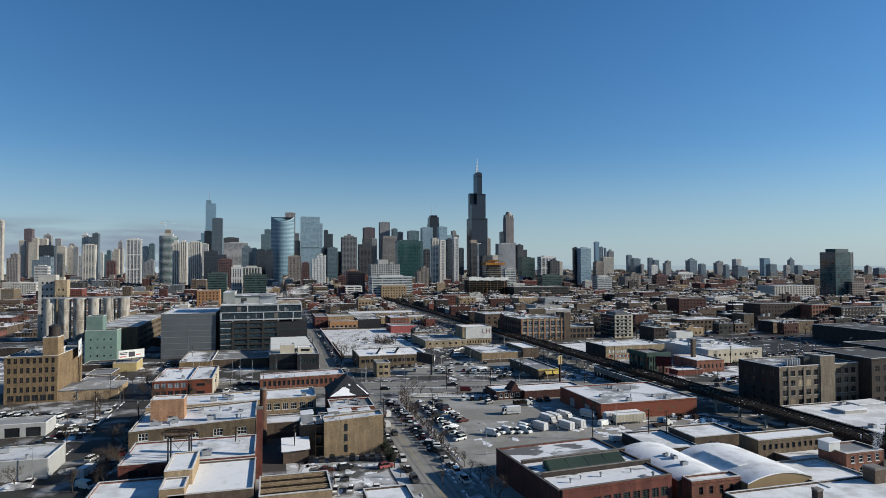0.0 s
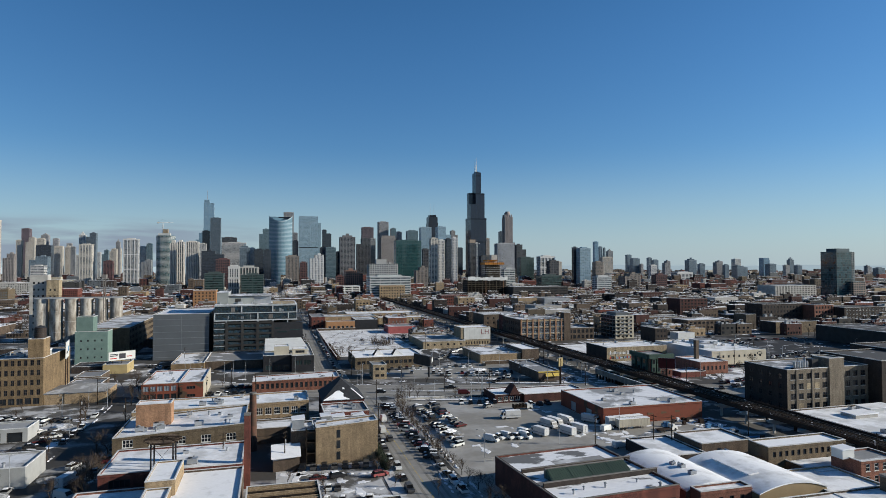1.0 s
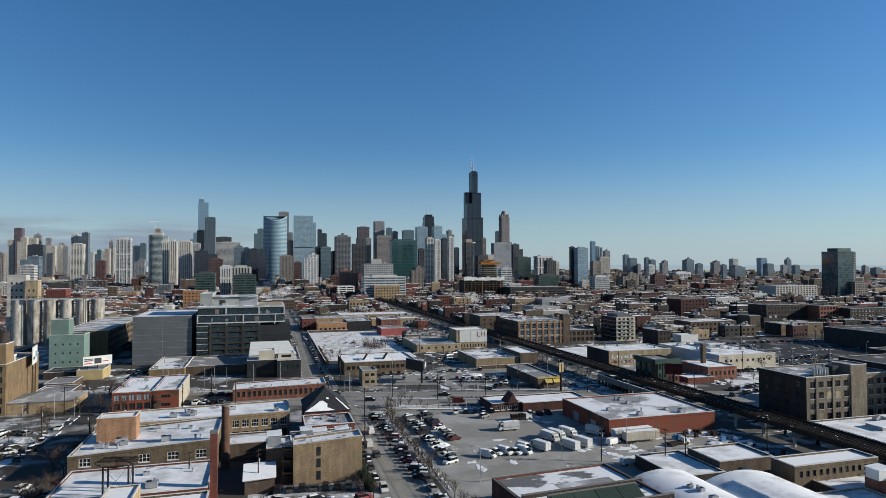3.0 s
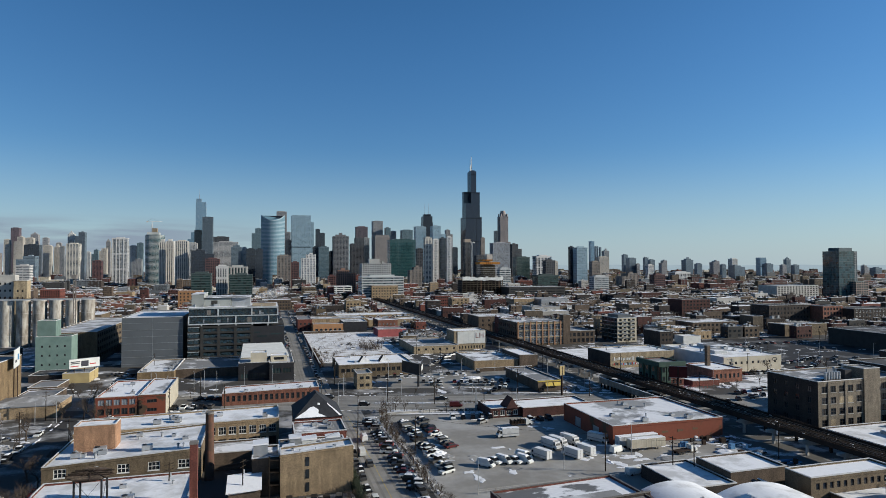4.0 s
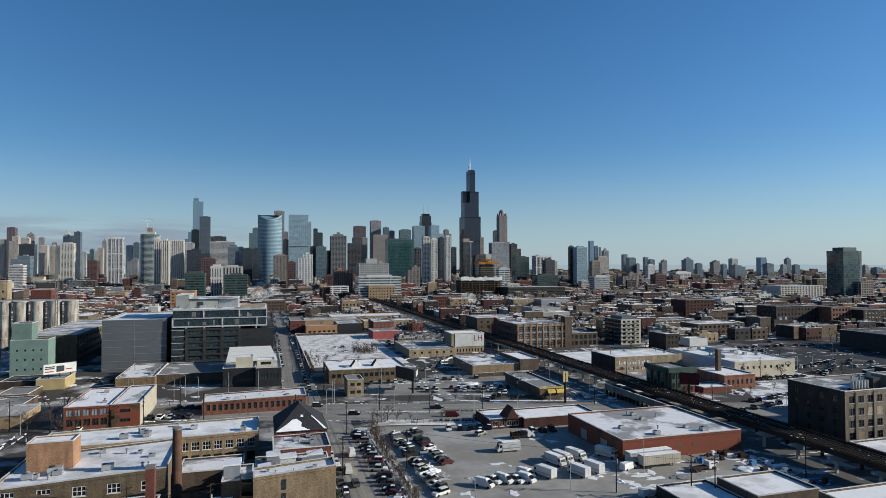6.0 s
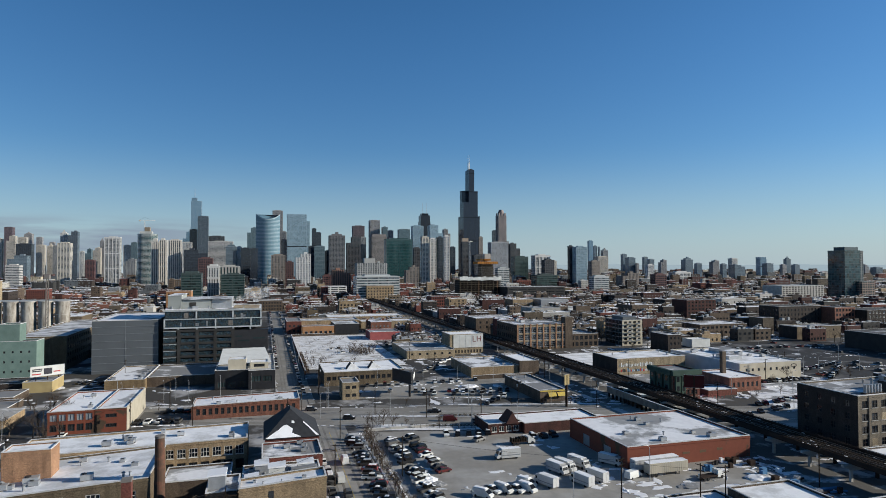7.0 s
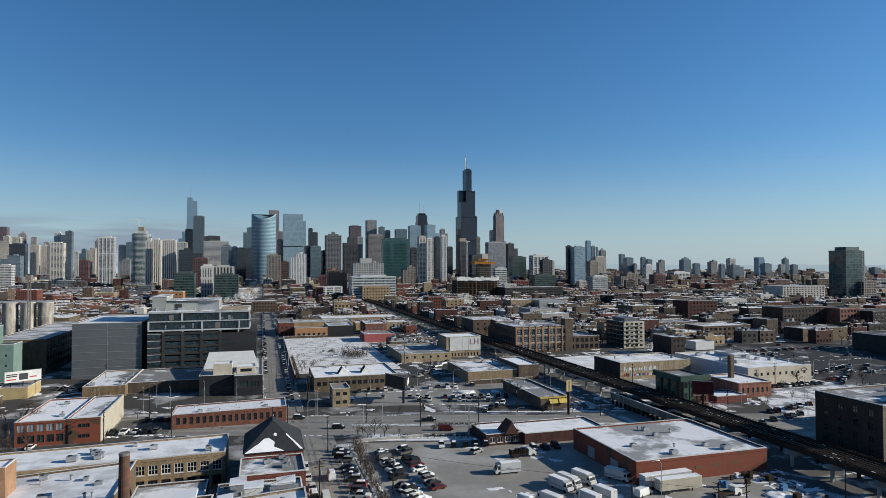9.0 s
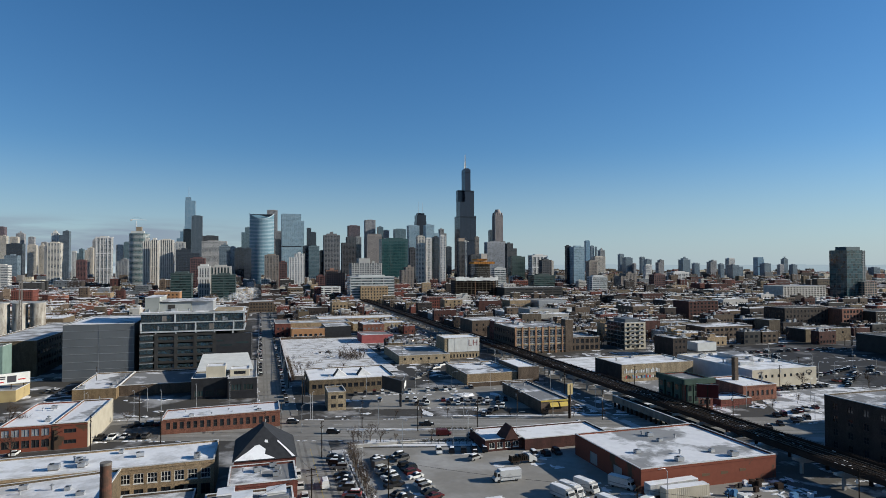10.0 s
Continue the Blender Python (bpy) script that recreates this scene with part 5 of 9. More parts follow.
# ---- skyline ----
# wall colour, glass colour, way of cladding, words for the label
# masonry tones are cooled: part of the distance haze sits in these colours
STY = {
    "mauve": ((0.14, 0.105, 0.116), (0.061, 0.056, 0.069), "ribs", "dull red granite"),
    "beige": ((0.465, 0.42, 0.354), (0.18, 0.192, 0.202), "ribs", "beige masonry"),
    "greige": ((0.298, 0.29, 0.286), (0.122, 0.132, 0.152), "ribs", "grey-beige masonry"),
    "tan": ((0.251, 0.215, 0.182), (0.101, 0.1, 0.106), "ribs", "tan masonry"),
    "stone": ((0.251, 0.225, 0.209), (0.086, 0.084, 0.092), "ribs", "brown stone"),
    "navy": ((0.04, 0.046, 0.06), (0.022, 0.028, 0.038), "glass", "dark navy glass"),
    "dark": ((0.075, 0.075, 0.08), (0.035, 0.04, 0.047), "grid", "dark concrete and glass"),
    "darkgrid": ((0.158, 0.155, 0.16), (0.032, 0.038, 0.048), "grid", "dark grey gridded"),
    "grey": ((0.25, 0.255, 0.255), (0.12, 0.13, 0.145), "grid", "grey concrete"),
    "pale": ((0.5, 0.49, 0.46), (0.2, 0.22, 0.24), "grid", "pale concrete"),
    "white": ((0.614, 0.6, 0.572), (0.144, 0.168, 0.202), "ribs", "cream-white ribbed"),
    "concrete": ((0.344, 0.35, 0.363), (0.194, 0.212, 0.239), "ribs", "plain pale grey stone"),
    "condo": ((0.515, 0.48, 0.416), (0.094, 0.108, 0.129), "balcony", "cream balconied"),
    "ribbed": ((0.554, 0.52, 0.468), (0.122, 0.128, 0.138), "deep", "cream deeply ribbed"),
    "frame": ((0.56, 0.55, 0.53), (0.1, 0.11, 0.12), "frame", "white-framed"),
    "glass": ((0.14, 0.18, 0.2), (0.07, 0.11, 0.13), "glass", "blue-grey glass"),
    "tealglass": ((0.14, 0.19, 0.21), (0.07, 0.11, 0.13), "glass", "teal glass"),
    "bluegrey": ((0.2, 0.245, 0.285), (0.1, 0.135, 0.165), "glass", "blue-grey glass"),
    "blue": ((0.2, 0.3, 0.38), (0.12, 0.21, 0.29), "glass", "pale blue glass"),
    "ice": ((0.3, 0.385, 0.44), (0.2, 0.29, 0.35), "glass", "icy blue glass"),
    "slate": ((0.12, 0.14, 0.165), (0.06, 0.08, 0.1), "glass", "slate-grey glass"),
    "green": ((0.05, 0.1, 0.1), (0.022, 0.065, 0.068), "glass", "sea-green glass"),
    "greendark": ((0.05, 0.075, 0.07), (0.03, 0.05, 0.048), "glass", "dark green glass"),
    "band": ((0.46, 0.445, 0.425), (0.13, 0.14, 0.15), "band", "banded pale concrete"),
    "bandwhite": ((0.5, 0.51, 0.5), (0.1, 0.125, 0.135), "band", "white-banded glass"),
    "tealband": ((0.06, 0.085, 0.082), (0.022, 0.045, 0.044), "band", "dark teal glass"),
    "tealpier": ((0.42, 0.41, 0.38), (0.03, 0.06, 0.06), "deep", "teal glass with pale piers"),
    "maroon": ((0.121, 0.06, 0.057), (0.04, 0.036, 0.041), "grid", "dark red brick"),
    "greyoffice": ((0.4, 0.395, 0.375), (0.12, 0.13, 0.14), "grid", "pale grey office"),
    "brickarch": ((0.288, 0.165, 0.121), (0.072, 0.06, 0.06), "grid", "orange-brown brick"),
}
# pitch and thickness of the floor bands, pitch and thickness of the piers, how far both stand out
HOW = {"glass": (4.0, 0.5, 6.0, 0.35, 0.12), "ribs": (3.9, 0.7, 3.6, 1.5, 0.4), "grid": (3.9, 1.2, 4.8, 1.3, 0.4), "band": (4.0, 1.7, 18.0, 0.5, 0.35),
       "balcony": (3.0, 1.1, 7.0, 2.4, 0.5), "deep": (12.0, 0.5, 5.2, 2.3, 1.1), "frame": (4.0, 0.5, 4.4, 0.7, 0.3)}


def facade(q, x0, y0, x1, y1, z0, z1, how):
    """Floor bands all round, piers on the three sides that can be seen."""
    step, thick, pitch, pier, out = HOW[how]
    z = z0 + step * 0.5
    while z < z1:
        q.box(x0 - out * 0.8, y0 - out * 0.8, z, x1 + out * 0.8, y1 + out * 0.8, min(z + thick, z1 - 0.05))
        z += step
    n = max(2, round((x1 - x0) / pitch))
    for i in range(n + 1):
        x = x0 + (x1 - x0 - pier) * i / n
        q.box(x, y0 - out, z0, x + pier, y0 + 0.1, z1)
    n = max(2, round((y1 - y0) / pitch))
    for i in range(1, n):
        y = y0 + (y1 - y0 - pier) * i / n
        q.box(x0 - out, y, z0, x0 + 0.1, y + pier, z1)
        q.box(x1 - 0.1, y, z0, x1 + out, y + pier, z1)
    if how == "frame":
        for a in (0.0, 1 / 3, 2 / 3, 1.0):
            zz = z0 + (z1 - z0 - 3) * a
            q.box(x0 - 0.9, y0 - 0.9, zz, x1 + 0.9, y0 + 0.2, zz + 3)
        for a in (0.0, 0.25, 0.5, 0.75, 1.0):
            xx = x0 + (x1 - x0 - 2.2) * a
            q.box(xx, y0 - 0.92, z0, xx + 2.2, y0 + 0.2, z1)


def clad(top, x0, y0, x1, y1, z0, z1, light, glass, how):
    q = Quads()
    q.box(x0, y0, z0, x1, y1, z1)
    part("shaft", q, glass, top)
    q = Quads()
    facade(q, x0, y0, x1, y1, z0, z1, how)
    part("facade_grid", q, light, top, kind="stuff")


TOPS = {"flat": "flat-topped", "step": "stepped", "crown": "crowned", "twin": "two-part", "side": "notched", "gothic": "gabled", "cap": "capped", "hut": "low"}


def tower(x, y, w, d, h, style, shape):
    """A high-rise whose front stands at y - d / 2; the shape says how its top is built."""
    light, dark, how, words = STY[style]
    lm = surf("tower_" + style, light, tuple(v * 0.85 for v in light), 0.05, 0.7, 0, 0, 0.6, 0.1)
    gm = office_glass("tower_glass_" + style, dark, 0.1, 0.8, *((0.78, 1.2) if how == "glass" else (0.45, 1.6)))
    top = base("tower", x, y, 0, "distant " + TOPS[shape] + " " + words + " high-rise tower", "skyscraper")
    x0, y0, x1, y1 = x - w / 2, y - d / 2, x + w / 2, y + d / 2
    FOOT.append((x0 - 3, y0 - 3, x1 + 3, y1 + 3))
    rg = random.Random(int(x * 7 + y))
    hut = lambda a, b, c, e, z0, z1, mat=lm: part("plant_room", (lambda q: (q.box(x0 + w * a, y0 + d * b, z0 - 0.5, x0 + w * c, y0 + d * e, z1), q)[1])(Quads()), mat, top)
    k = rg.uniform(0.15, 0.25)
    if shape == "step":
        m = rg.choice((0.35, 0.62))
        lo = h * rg.uniform(0.84, 0.93)
        a, b = (0.0, m) if m > 0.5 else (m, 1.0)
        clad(top, x0, y0, x1, y1, 0, lo, lm, gm, how)
        clad(top, x0 + w * a, y0 + 0.6, x0 + w * b, y1 - 0.6, lo - 1, h, lm, gm, how)
        hut((a + b) / 2 - 0.1, 0.3, (a + b) / 2 + 0.12, 0.7, h, h + 3.5)
    elif shape == "twin":
        clad(top, x0, y0, x0 + w * 0.46, y1, 0, h - 4, lm, gm, how)
        clad(top, x0 + w * 0.5, y0 + d * 0.2, x1, y1, 0, h, lm, gm, how)
        hut(0.1, 0.2, 0.36, 0.7, h - 4, h + 4)
        hut(0.62, 0.35, 0.86, 0.8, h, h + 5)
    elif shape == "side":
        clad(top, x0, y0, x0 + w * 0.86, y1, 0, h, lm, gm, how)
        clad(top, x0 + w * 0.86, y0 + 2, x1, y1 - 2, 0, h * 0.9, lm, gm, how)
        q = Quads()
        q.box(x0 - 0.3, y0 - 0.3, h * 0.52, x0 + w * 0.86, y0 + 0.1, h * 0.52 + 2.6)
        part("louvre_band", q, STY_DARK, top, "dark plant floor band")
    elif shape == "gothic":
        clad(top, x0, y0, x1, y1, 0, h - 9, lm, gm, how)
        for i in range(5):
            q = Quads()
            a, b = x0 + w * i / 5 + 0.6, x0 + w * (i + 1) / 5 - 0.6
            q.hexa([(a, y0 - 0.2), (b, y0 - 0.2), (b, y0 + 4), (a, y0 + 4)], [h - 9.2] * 4, [h - 4] * 4)
            q.hexa([(a, y0 - 0.2), ((a + b) / 2, y0 - 0.2), ((a + b) / 2, y0 + 4), (a, y0 + 4)], [h - 4.2] * 4, [h - 4, h, h, h - 4])
            q.hexa([((a + b) / 2, y0 - 0.2), (b, y0 - 0.2), (b, y0 + 4), ((a + b) / 2, y0 + 4)], [h - 4.2] * 4, [h, h - 4, h - 4, h])
            part("gable", q, lm, top)
        hut(0.15, 0.3, 0.85, 0.9, h - 9, h - 1)
    elif shape == "cap":
        clad(top, x0, y0, x1, y1, 0, h - 10, lm, gm, how)
        hut(-0.02, -0.02, 1.02, 1.0, h - 10, h, surf("tower_capstone", (0.33, 0.26, 0.2), None, 0.05, 0.7, 0, 0, 0.6, 0.1))
    elif shape == "hut":
        clad(top, x0, y0, x1, y1, 0, h, lm, gm, how)
        hut(0.25, 0.2, 0.62, 0.7, h, h + 9)
        hut(0.7, 0.2, 0.78, 0.5, h, h + 4)
    else:
        clad(top, x0, y0, x1, y1, 0, h - 1.5, lm, gm, how)
        q = Quads()
        q.box(x0 - 0.5, y0 - 0.5, h - 1.6, x1 + 0.5, y1 + 0.5, h - 0.2)
        part("coping", q, lm, top)
        hut(k, 0.2, 1 - k, 0.75, h - 0.4, h + (5 if shape == "crown" else 2.2), gm if how == "glass" else lm)
        if shape == "crown":
            hut(0.4, 0.3, 0.6, 0.55, h + 5, h + 11)
    return top


STY_DARK = glossy("tower_louvre", (0.012, 0.014, 0.02), 0.25, 0.0, 0.4, 0.0)
tower(-937, 2512, 23, 20, 219, "beige", "flat")
tower(-681, 1910, 26, 21, 91, "stone", "step")
tower(-978, 3313, 33, 26, 138, "greige", "flat")
tower(-852, 3009, 23, 19, 138, "beige", "crown")
tower(-875, 3210, 25, 20, 107, "pale", "flat")
tower(-723, 3311, 29, 23, 142, "beige", "step")
tower(-601, 2910, 26, 21, 103, "greige", "flat")
tower(-534, 2310, 27, 21, 74, "maroon", "flat")
tower(-453, 2513, 34, 27, 80, "grey", "step")
tower(-581, 1812, 30, 24, 59, "band", "flat")
tower(-1272, 3791, 37, 37, 257, "mauve", "flat")
tower(-991, 2878, 21, 17, 162, "beige", "flat")
tower(-947, 2869, 31, 25, 173, "beige", "step")
tower(-1005, 3165, 31, 25, 180, "beige", "flat")
tower(-1138, 3648, 34, 27, 217, "greige", "crown")
tower(-824, 2631, 50, 30, 135, "navy", "flat")
tower(-765, 2397, 56, 34, 90, "bluegrey", "step")
tower(-1078, 3611, 26, 21, 199, "greige", "flat")
tower(-870, 2950, 31, 21, 140, "beige", "flat")
tower(-881, 3128, 20, 16, 158, "greige", "flat")
tower(-805, 2907, 17, 13, 137, "grey", "flat")
tower(-670, 2527, 21, 15, 171, "pale", "crown")
tower(-634, 2502, 31, 25, 176, "slate", "step")
tower(-498, 1912, 30, 24, 117, "condo", "flat")
tower(-707, 2899, 16, 13, 114, "pale", "flat")
tower(-637, 2709, 23, 18, 119, "tealglass", "step")
tower(-667, 2962, 31, 25, 130, "beige", "step")
tower(-655, 2998, 16, 16, 162, "greige", "crown")
tower(-423, 2100, 42, 21, 141, "frame", "flat")
tower(-509, 2743, 27, 16, 136, "pale", "flat")
tower(-482, 2735, 21, 21, 147, "tealglass", "flat")
tower(-250, 1796, 34, 27, 122, "ribbed", "twin")
tower(-207, 1750, 30, 21, 121, "ribbed", "flat")
tower(-252, 2390, 35, 21, 137, "pale", "flat")
tower(-349, 3303, 44, 26, 220, "blue", "step")
tower(-305, 3123, 32, 25, 222, "navy", "flat")
tower(-260, 3090, 45, 41, 281, "slate", "flat")
tower(-176, 2718, 59, 35, 174, "dark", "flat")
tower(-141, 2441, 84, 42, 143, "band", "flat")
tower(-154, 1721, 54, 27, 96, "navy", "step")
tower(-121, 1604, 31, 22, 74, "maroon", "flat")
tower(-93, 2174, 32, 29, 118, "bluegrey", "crown")
tower(-71, 2237, 18, 14, 118, "pale", "flat")
tower(-47, 2162, 29, 24, 112, "navy", "flat")
tower(-19, 1998, 20, 16, 107, "navy", "flat")
tower(-37, 2718, 40, 36, 210, "tealglass", "step")
tower(-97, 1089, 29, 24, 46, "tealband", "flat")
tower(-70, 1150, 18, 14, 57, "frame", "flat")
tower(-46, 1161, 32, 22, 56, "tealpier", "flat")
tower(-38, 1114, 35, 28, 43, "tealband", "flat")
tower(65, 2804, 42, 38, 290, "greige", "flat")
tower(85, 2581, 19, 19, 189, "grey", "flat")
tower(77, 2309, 19, 19, 147, "navy", "flat")
tower(118, 2152, 71, 50, 223, "ice", "side")
tower(204, 2608, 17, 17, 204, "navy", "flat")
tower(224, 2651, 24, 21, 190, "navy", "flat")
tower(42, 1561, 31, 25, 81, "tan", "flat")
tower(65, 1487, 17, 14, 65, "maroon", "flat")
tower(92, 1443, 31, 21, 82, "white", "step")
tower(154, 2044, 20, 18, 116, "navy", "flat")
tower(169, 1939, 30, 24, 113, "glass", "flat")
tower(231, 2033, 48, 38, 150, "darkgrid", "crown")
tower(206, 2069, 18, 18, 102, "navy", "flat")
tower(296, 2119, 45, 32, 149, "dark", "step")
tower(393, 2669, 48, 38, 221, "mauve", "flat")
tower(340, 2201, 21, 19, 153, "grey", "flat")
tower(469, 2713, 43, 39, 249, "greige", "flat")
tower(501, 2673, 34, 30, 218, "glass", "step")
tower(385, 2148, 50, 40, 162, "stone", "gothic")
tower(543, 2728, 24, 21, 207, "greige", "flat")
tower(361, 1707, 72, 36, 127, "green", "flat")
tower(393, 1627, 15, 15, 101, "dark", "flat")
tower(578, 2612, 46, 37, 206, "tealglass", "flat")
tower(561, 2304, 40, 36, 202, "ice", "flat")
tower(597, 2179, 48, 39, 197, "ice", "step")
tower(693, 2365, 26, 23, 194, "greige", "step")
tower(378, 1483, 17, 15, 124, "condo", "flat")
tower(401, 1497, 15, 13, 120, "white", "flat")
tower(422, 1507, 14, 14, 124, "navy", "flat")
tower(423, 1454, 12, 12, 125, "white", "flat")
tower(670, 2208, 17, 17, 121, "navy", "flat")
tower(618, 1909, 19, 17, 140, "dark", "cap")
tower(668, 1900, 12, 10, 144, "tan", "flat")
tower(932, 2457, 22, 20, 198, "slate", "flat")
tower(769, 2007, 62, 31, 132, "concrete", "flat")
tower(871, 2112, 37, 26, 132, "dark", "step")
tower(752, 1784, 43, 30, 81, "greendark", "flat")
tower(639, 1397, 38, 23, 79, "frame", "flat")
tower(632, 1344, 23, 18, 68, "dark", "flat")
tower(891, 1838, 16, 12, 68, "beige", "flat")
tower(713, 1389, 10, 10, 101, "navy", "flat")
tower(727, 1370, 28, 20, 99, "ice", "flat")
# many southern towers below are blue-grey: far haze put into their colour
tower(1620, 2888, 22, 19, 177, "blue", "flat")
tower(1695, 2969, 16, 14, 154, "bluegrey", "flat")
tower(1713, 2961, 9, 9, 148, "bluegrey", "flat")
tower(1585, 2694, 26, 23, 124, "grey", "crown")
tower(1307, 2253, 47, 28, 88, "beige", "flat")
tower(863, 1540, 24, 19, 66, "tan", "flat")
tower(1506, 2403, 20, 18, 100, "bluegrey", "flat")
tower(1478, 2311, 32, 26, 84, "bluegrey", "flat")
tower(1492, 2284, 12, 11, 60, "greige", "flat")
tower(1580, 2357, 17, 16, 87, "bluegrey", "flat")
tower(1554, 2280, 22, 20, 77, "bluegrey", "flat")
tower(1127, 1672, 21, 15, 56, "white", "flat")
tower(1523, 2158, 25, 20, 73, "greige", "step")
tower(1684, 2218, 36, 29, 76, "bluegrey", "crown")
tower(1592, 2036, 22, 17, 60, "bluegrey", "flat")
tower(1870, 2280, 31, 25, 72, "greige", "step")
tower(1547, 1850, 16, 14, 57, "bluegrey", "flat")
tower(1950, 2262, 29, 24, 81, "pale", "flat")
tower(1661, 1913, 45, 31, 53, "bluegrey", "step")
tower(2087, 2247, 34, 27, 86, "blue", "side")
tower(2020, 2142, 33, 26, 59, "bluegrey", "flat")
tower(2215, 2258, 21, 17, 54, "greige", "flat")
tower(2274, 2294, 23, 18, 79, "bluegrey", "crown")
tower(2059, 2041, 23, 19, 54, "bluegrey", "flat")
tower(2506, 2109, 23, 18, 51, "greige", "step")
tower(2451, 2014, 34, 27, 42, "bluegrey", "flat")
tower(209, 1247, 57, 34, 61, "greyoffice", "hut")
tower(181, 1030, 67, 40, 40, "bandwhite", "flat")
tower(157, 1292, 36, 26, 48, "brickarch", "step")
tower(133, 1336, 16, 13, 36, "maroon", "flat")
tower(506, 1309, 26, 18, 50, "bandwhite", "flat")
tower(551, 1193, 45, 27, 37, "tealband", "flat")
tower(655, 1160, 33, 20, 34, "bandwhite", "flat")
tower(1114, 1515, 49, 30, 36, "frame", "flat")
tower(320, 1377, 27, 22, 53, "tan", "step")
tower(652, 1863, 43, 26, 87, "dark", "flat")
tower(780, 1254, 40, 28, 38, "tan", "step")
tower(792, 1159, 26, 18, 37, "maroon", "flat")


def round_balcony_tower():
    """The apartment tower with a bowed front of white balcony bands."""
    top = base("tower", -292, 1862, 0, "teal glass apartment tower with white bowed balcony bands", "skyscraper")
    FOOT.append((-318, 1842, -266, 1884))
    lm = surf("tower_balcony_white", (0.52, 0.53, 0.51), None, 0.05, 0.6, 0, 0, 0.6, 0)
    gm = office_glass("tower_balcony_glass", (0.05, 0.1, 0.11))
    n, h = 12, 141
    plan = [(-313 + 46 * i / n, 1858 - 13 * (1 - (2 * i / n - 1) ** 4)) for i in range(n + 1)] + [(-267, 1880), (-313, 1880)]
    q = Quads()
    q.hexa(plan, [0] * len(plan), [h] * len(plan))
    part("shaft", q, gm, top)
    q = Quads()
    wide = [(-290 + (x + 290) * 1.03, y - 0.9) for x, y in plan]
    for i in range(1, 45):
        q.hexa(wide, [i * 3.15] * len(plan), [i * 3.15 + 0.9] * len(plan))
    part("balcony_band", q, lm, top, kind="stuff")
    q = Quads()
    q.box(-309, 1860, h, -278, 1876, h + 7)
    part("plant_room", q, lm, top)
    q = Quads()
    q.box(-297, 1862, h + 7, -284, 1874, h + 18)
    part("lift_core", q, surf("tower_core", (0.3, 0.24, 0.17), None, 0.1, 0.8), top, "unfinished tan concrete lift core")


round_balcony_tower()


def setback_tower():
    """The black tower of nine bundled square tubes with two white masts."""
    cx, cy, s = 755, 2272, 21.4
    top = base("skyscraper", cx, cy, 0, "black stepped skyscraper of bundled tubes with two white masts", "skyscraper")
    dark = glossy("tower_black", (0.022, 0.029, 0.046), 0.16, 0.0, 0.6, 0.0)
    rib = surf("tower_black_rib", (0.024, 0.031, 0.048), None, 0.1, 0.45, 0.0, 0, 1, 0)
    FOOT.append((cx - 35, cy - 35, cx + 35, cy + 35))
    tubes = {(-1, -1): 290, (0, -1): 412, (1, -1): 238, (-1, 0): 335, (0, 0): 412, (1, 0): 335, (-1, 1): 238, (0, 1): 335, (1, 1): 290}
    for (i, j), h in tubes.items():
        x0, y0 = cx + (i - 0.5) * s, cy + (j - 0.5) * s
        clad(top, x0 + 0.15, y0 + 0.15, x0 + s - 0.15, y0 + s - 0.15, 0, h, rib, dark, "glass")
        for z in (150, 238, 335, 404):
            if z <= h + 1:
                q = Quads()
                q.box(x0 - 0.05, y0 - 0.05, z - 7, x0 + s + 0.05, y0 + s + 0.05, z - 2.5)
                part("louvre_band", q, STY_DARK, top, "black louvred plant floor")
    q = Quads()
    q.box(cx - 7, cy - 25, 411.5, cx + 7, cy + 4, 416)
    part("crown", q, rib, top)
    for dy in (-22, 0):
        q = Quads()
        q.tube(cx - 3 + dy * 0.1, cy + dy, 412, 442, 2.0, 1.5, 8)
        q.tube(cx - 3 + dy * 0.1, cy + dy, 442, 470, 0.9, 0.4, 8)
        part("mast", q, paint_white, top, "white broadcast mast")


setback_tower()


def tapered_tower():
    """The black tapering tower with two masts, far behind."""
    x, y = 686, 2682
    top = base("skyscraper", x, y, 0, "black tapering skyscraper with two thin masts", "skyscraper")
    dark = glossy("tower_taper", (0.03, 0.036, 0.046), 0.25, 0.0, 0.5, 0.0)
    FOOT.append((x - 34, y - 34, x + 34, y + 34))
    q = Quads()
    q.hexa([(x - 25, y - 25), (x + 25, y - 25), (x + 25, y + 25), (x - 25, y + 25)], [0] * 4, [190] * 4)
    part("shaft", q, dark, top)
    for half, z0, z1 in ((23.6, 189, 215), (22.2, 215, 245), (20.6, 245, 272)):
        q = Quads()
        q.box(x - half, y - half, z0, x + half, y + half, z1)
        part("shaft", q, dark, top)
    q = Quads()
    q.box(x - 15, y - 15, 272, x + 15, y + 15, 281)
    part("crown", q, STY_DARK, top)
    for d in (-9, 9):
        q = Quads()
        q.tube(x + d, y, 281, 330, 1.0, 0.4, 6)
        part("mast", q, galvanised, top, "thin grey mast")


tapered_tower()


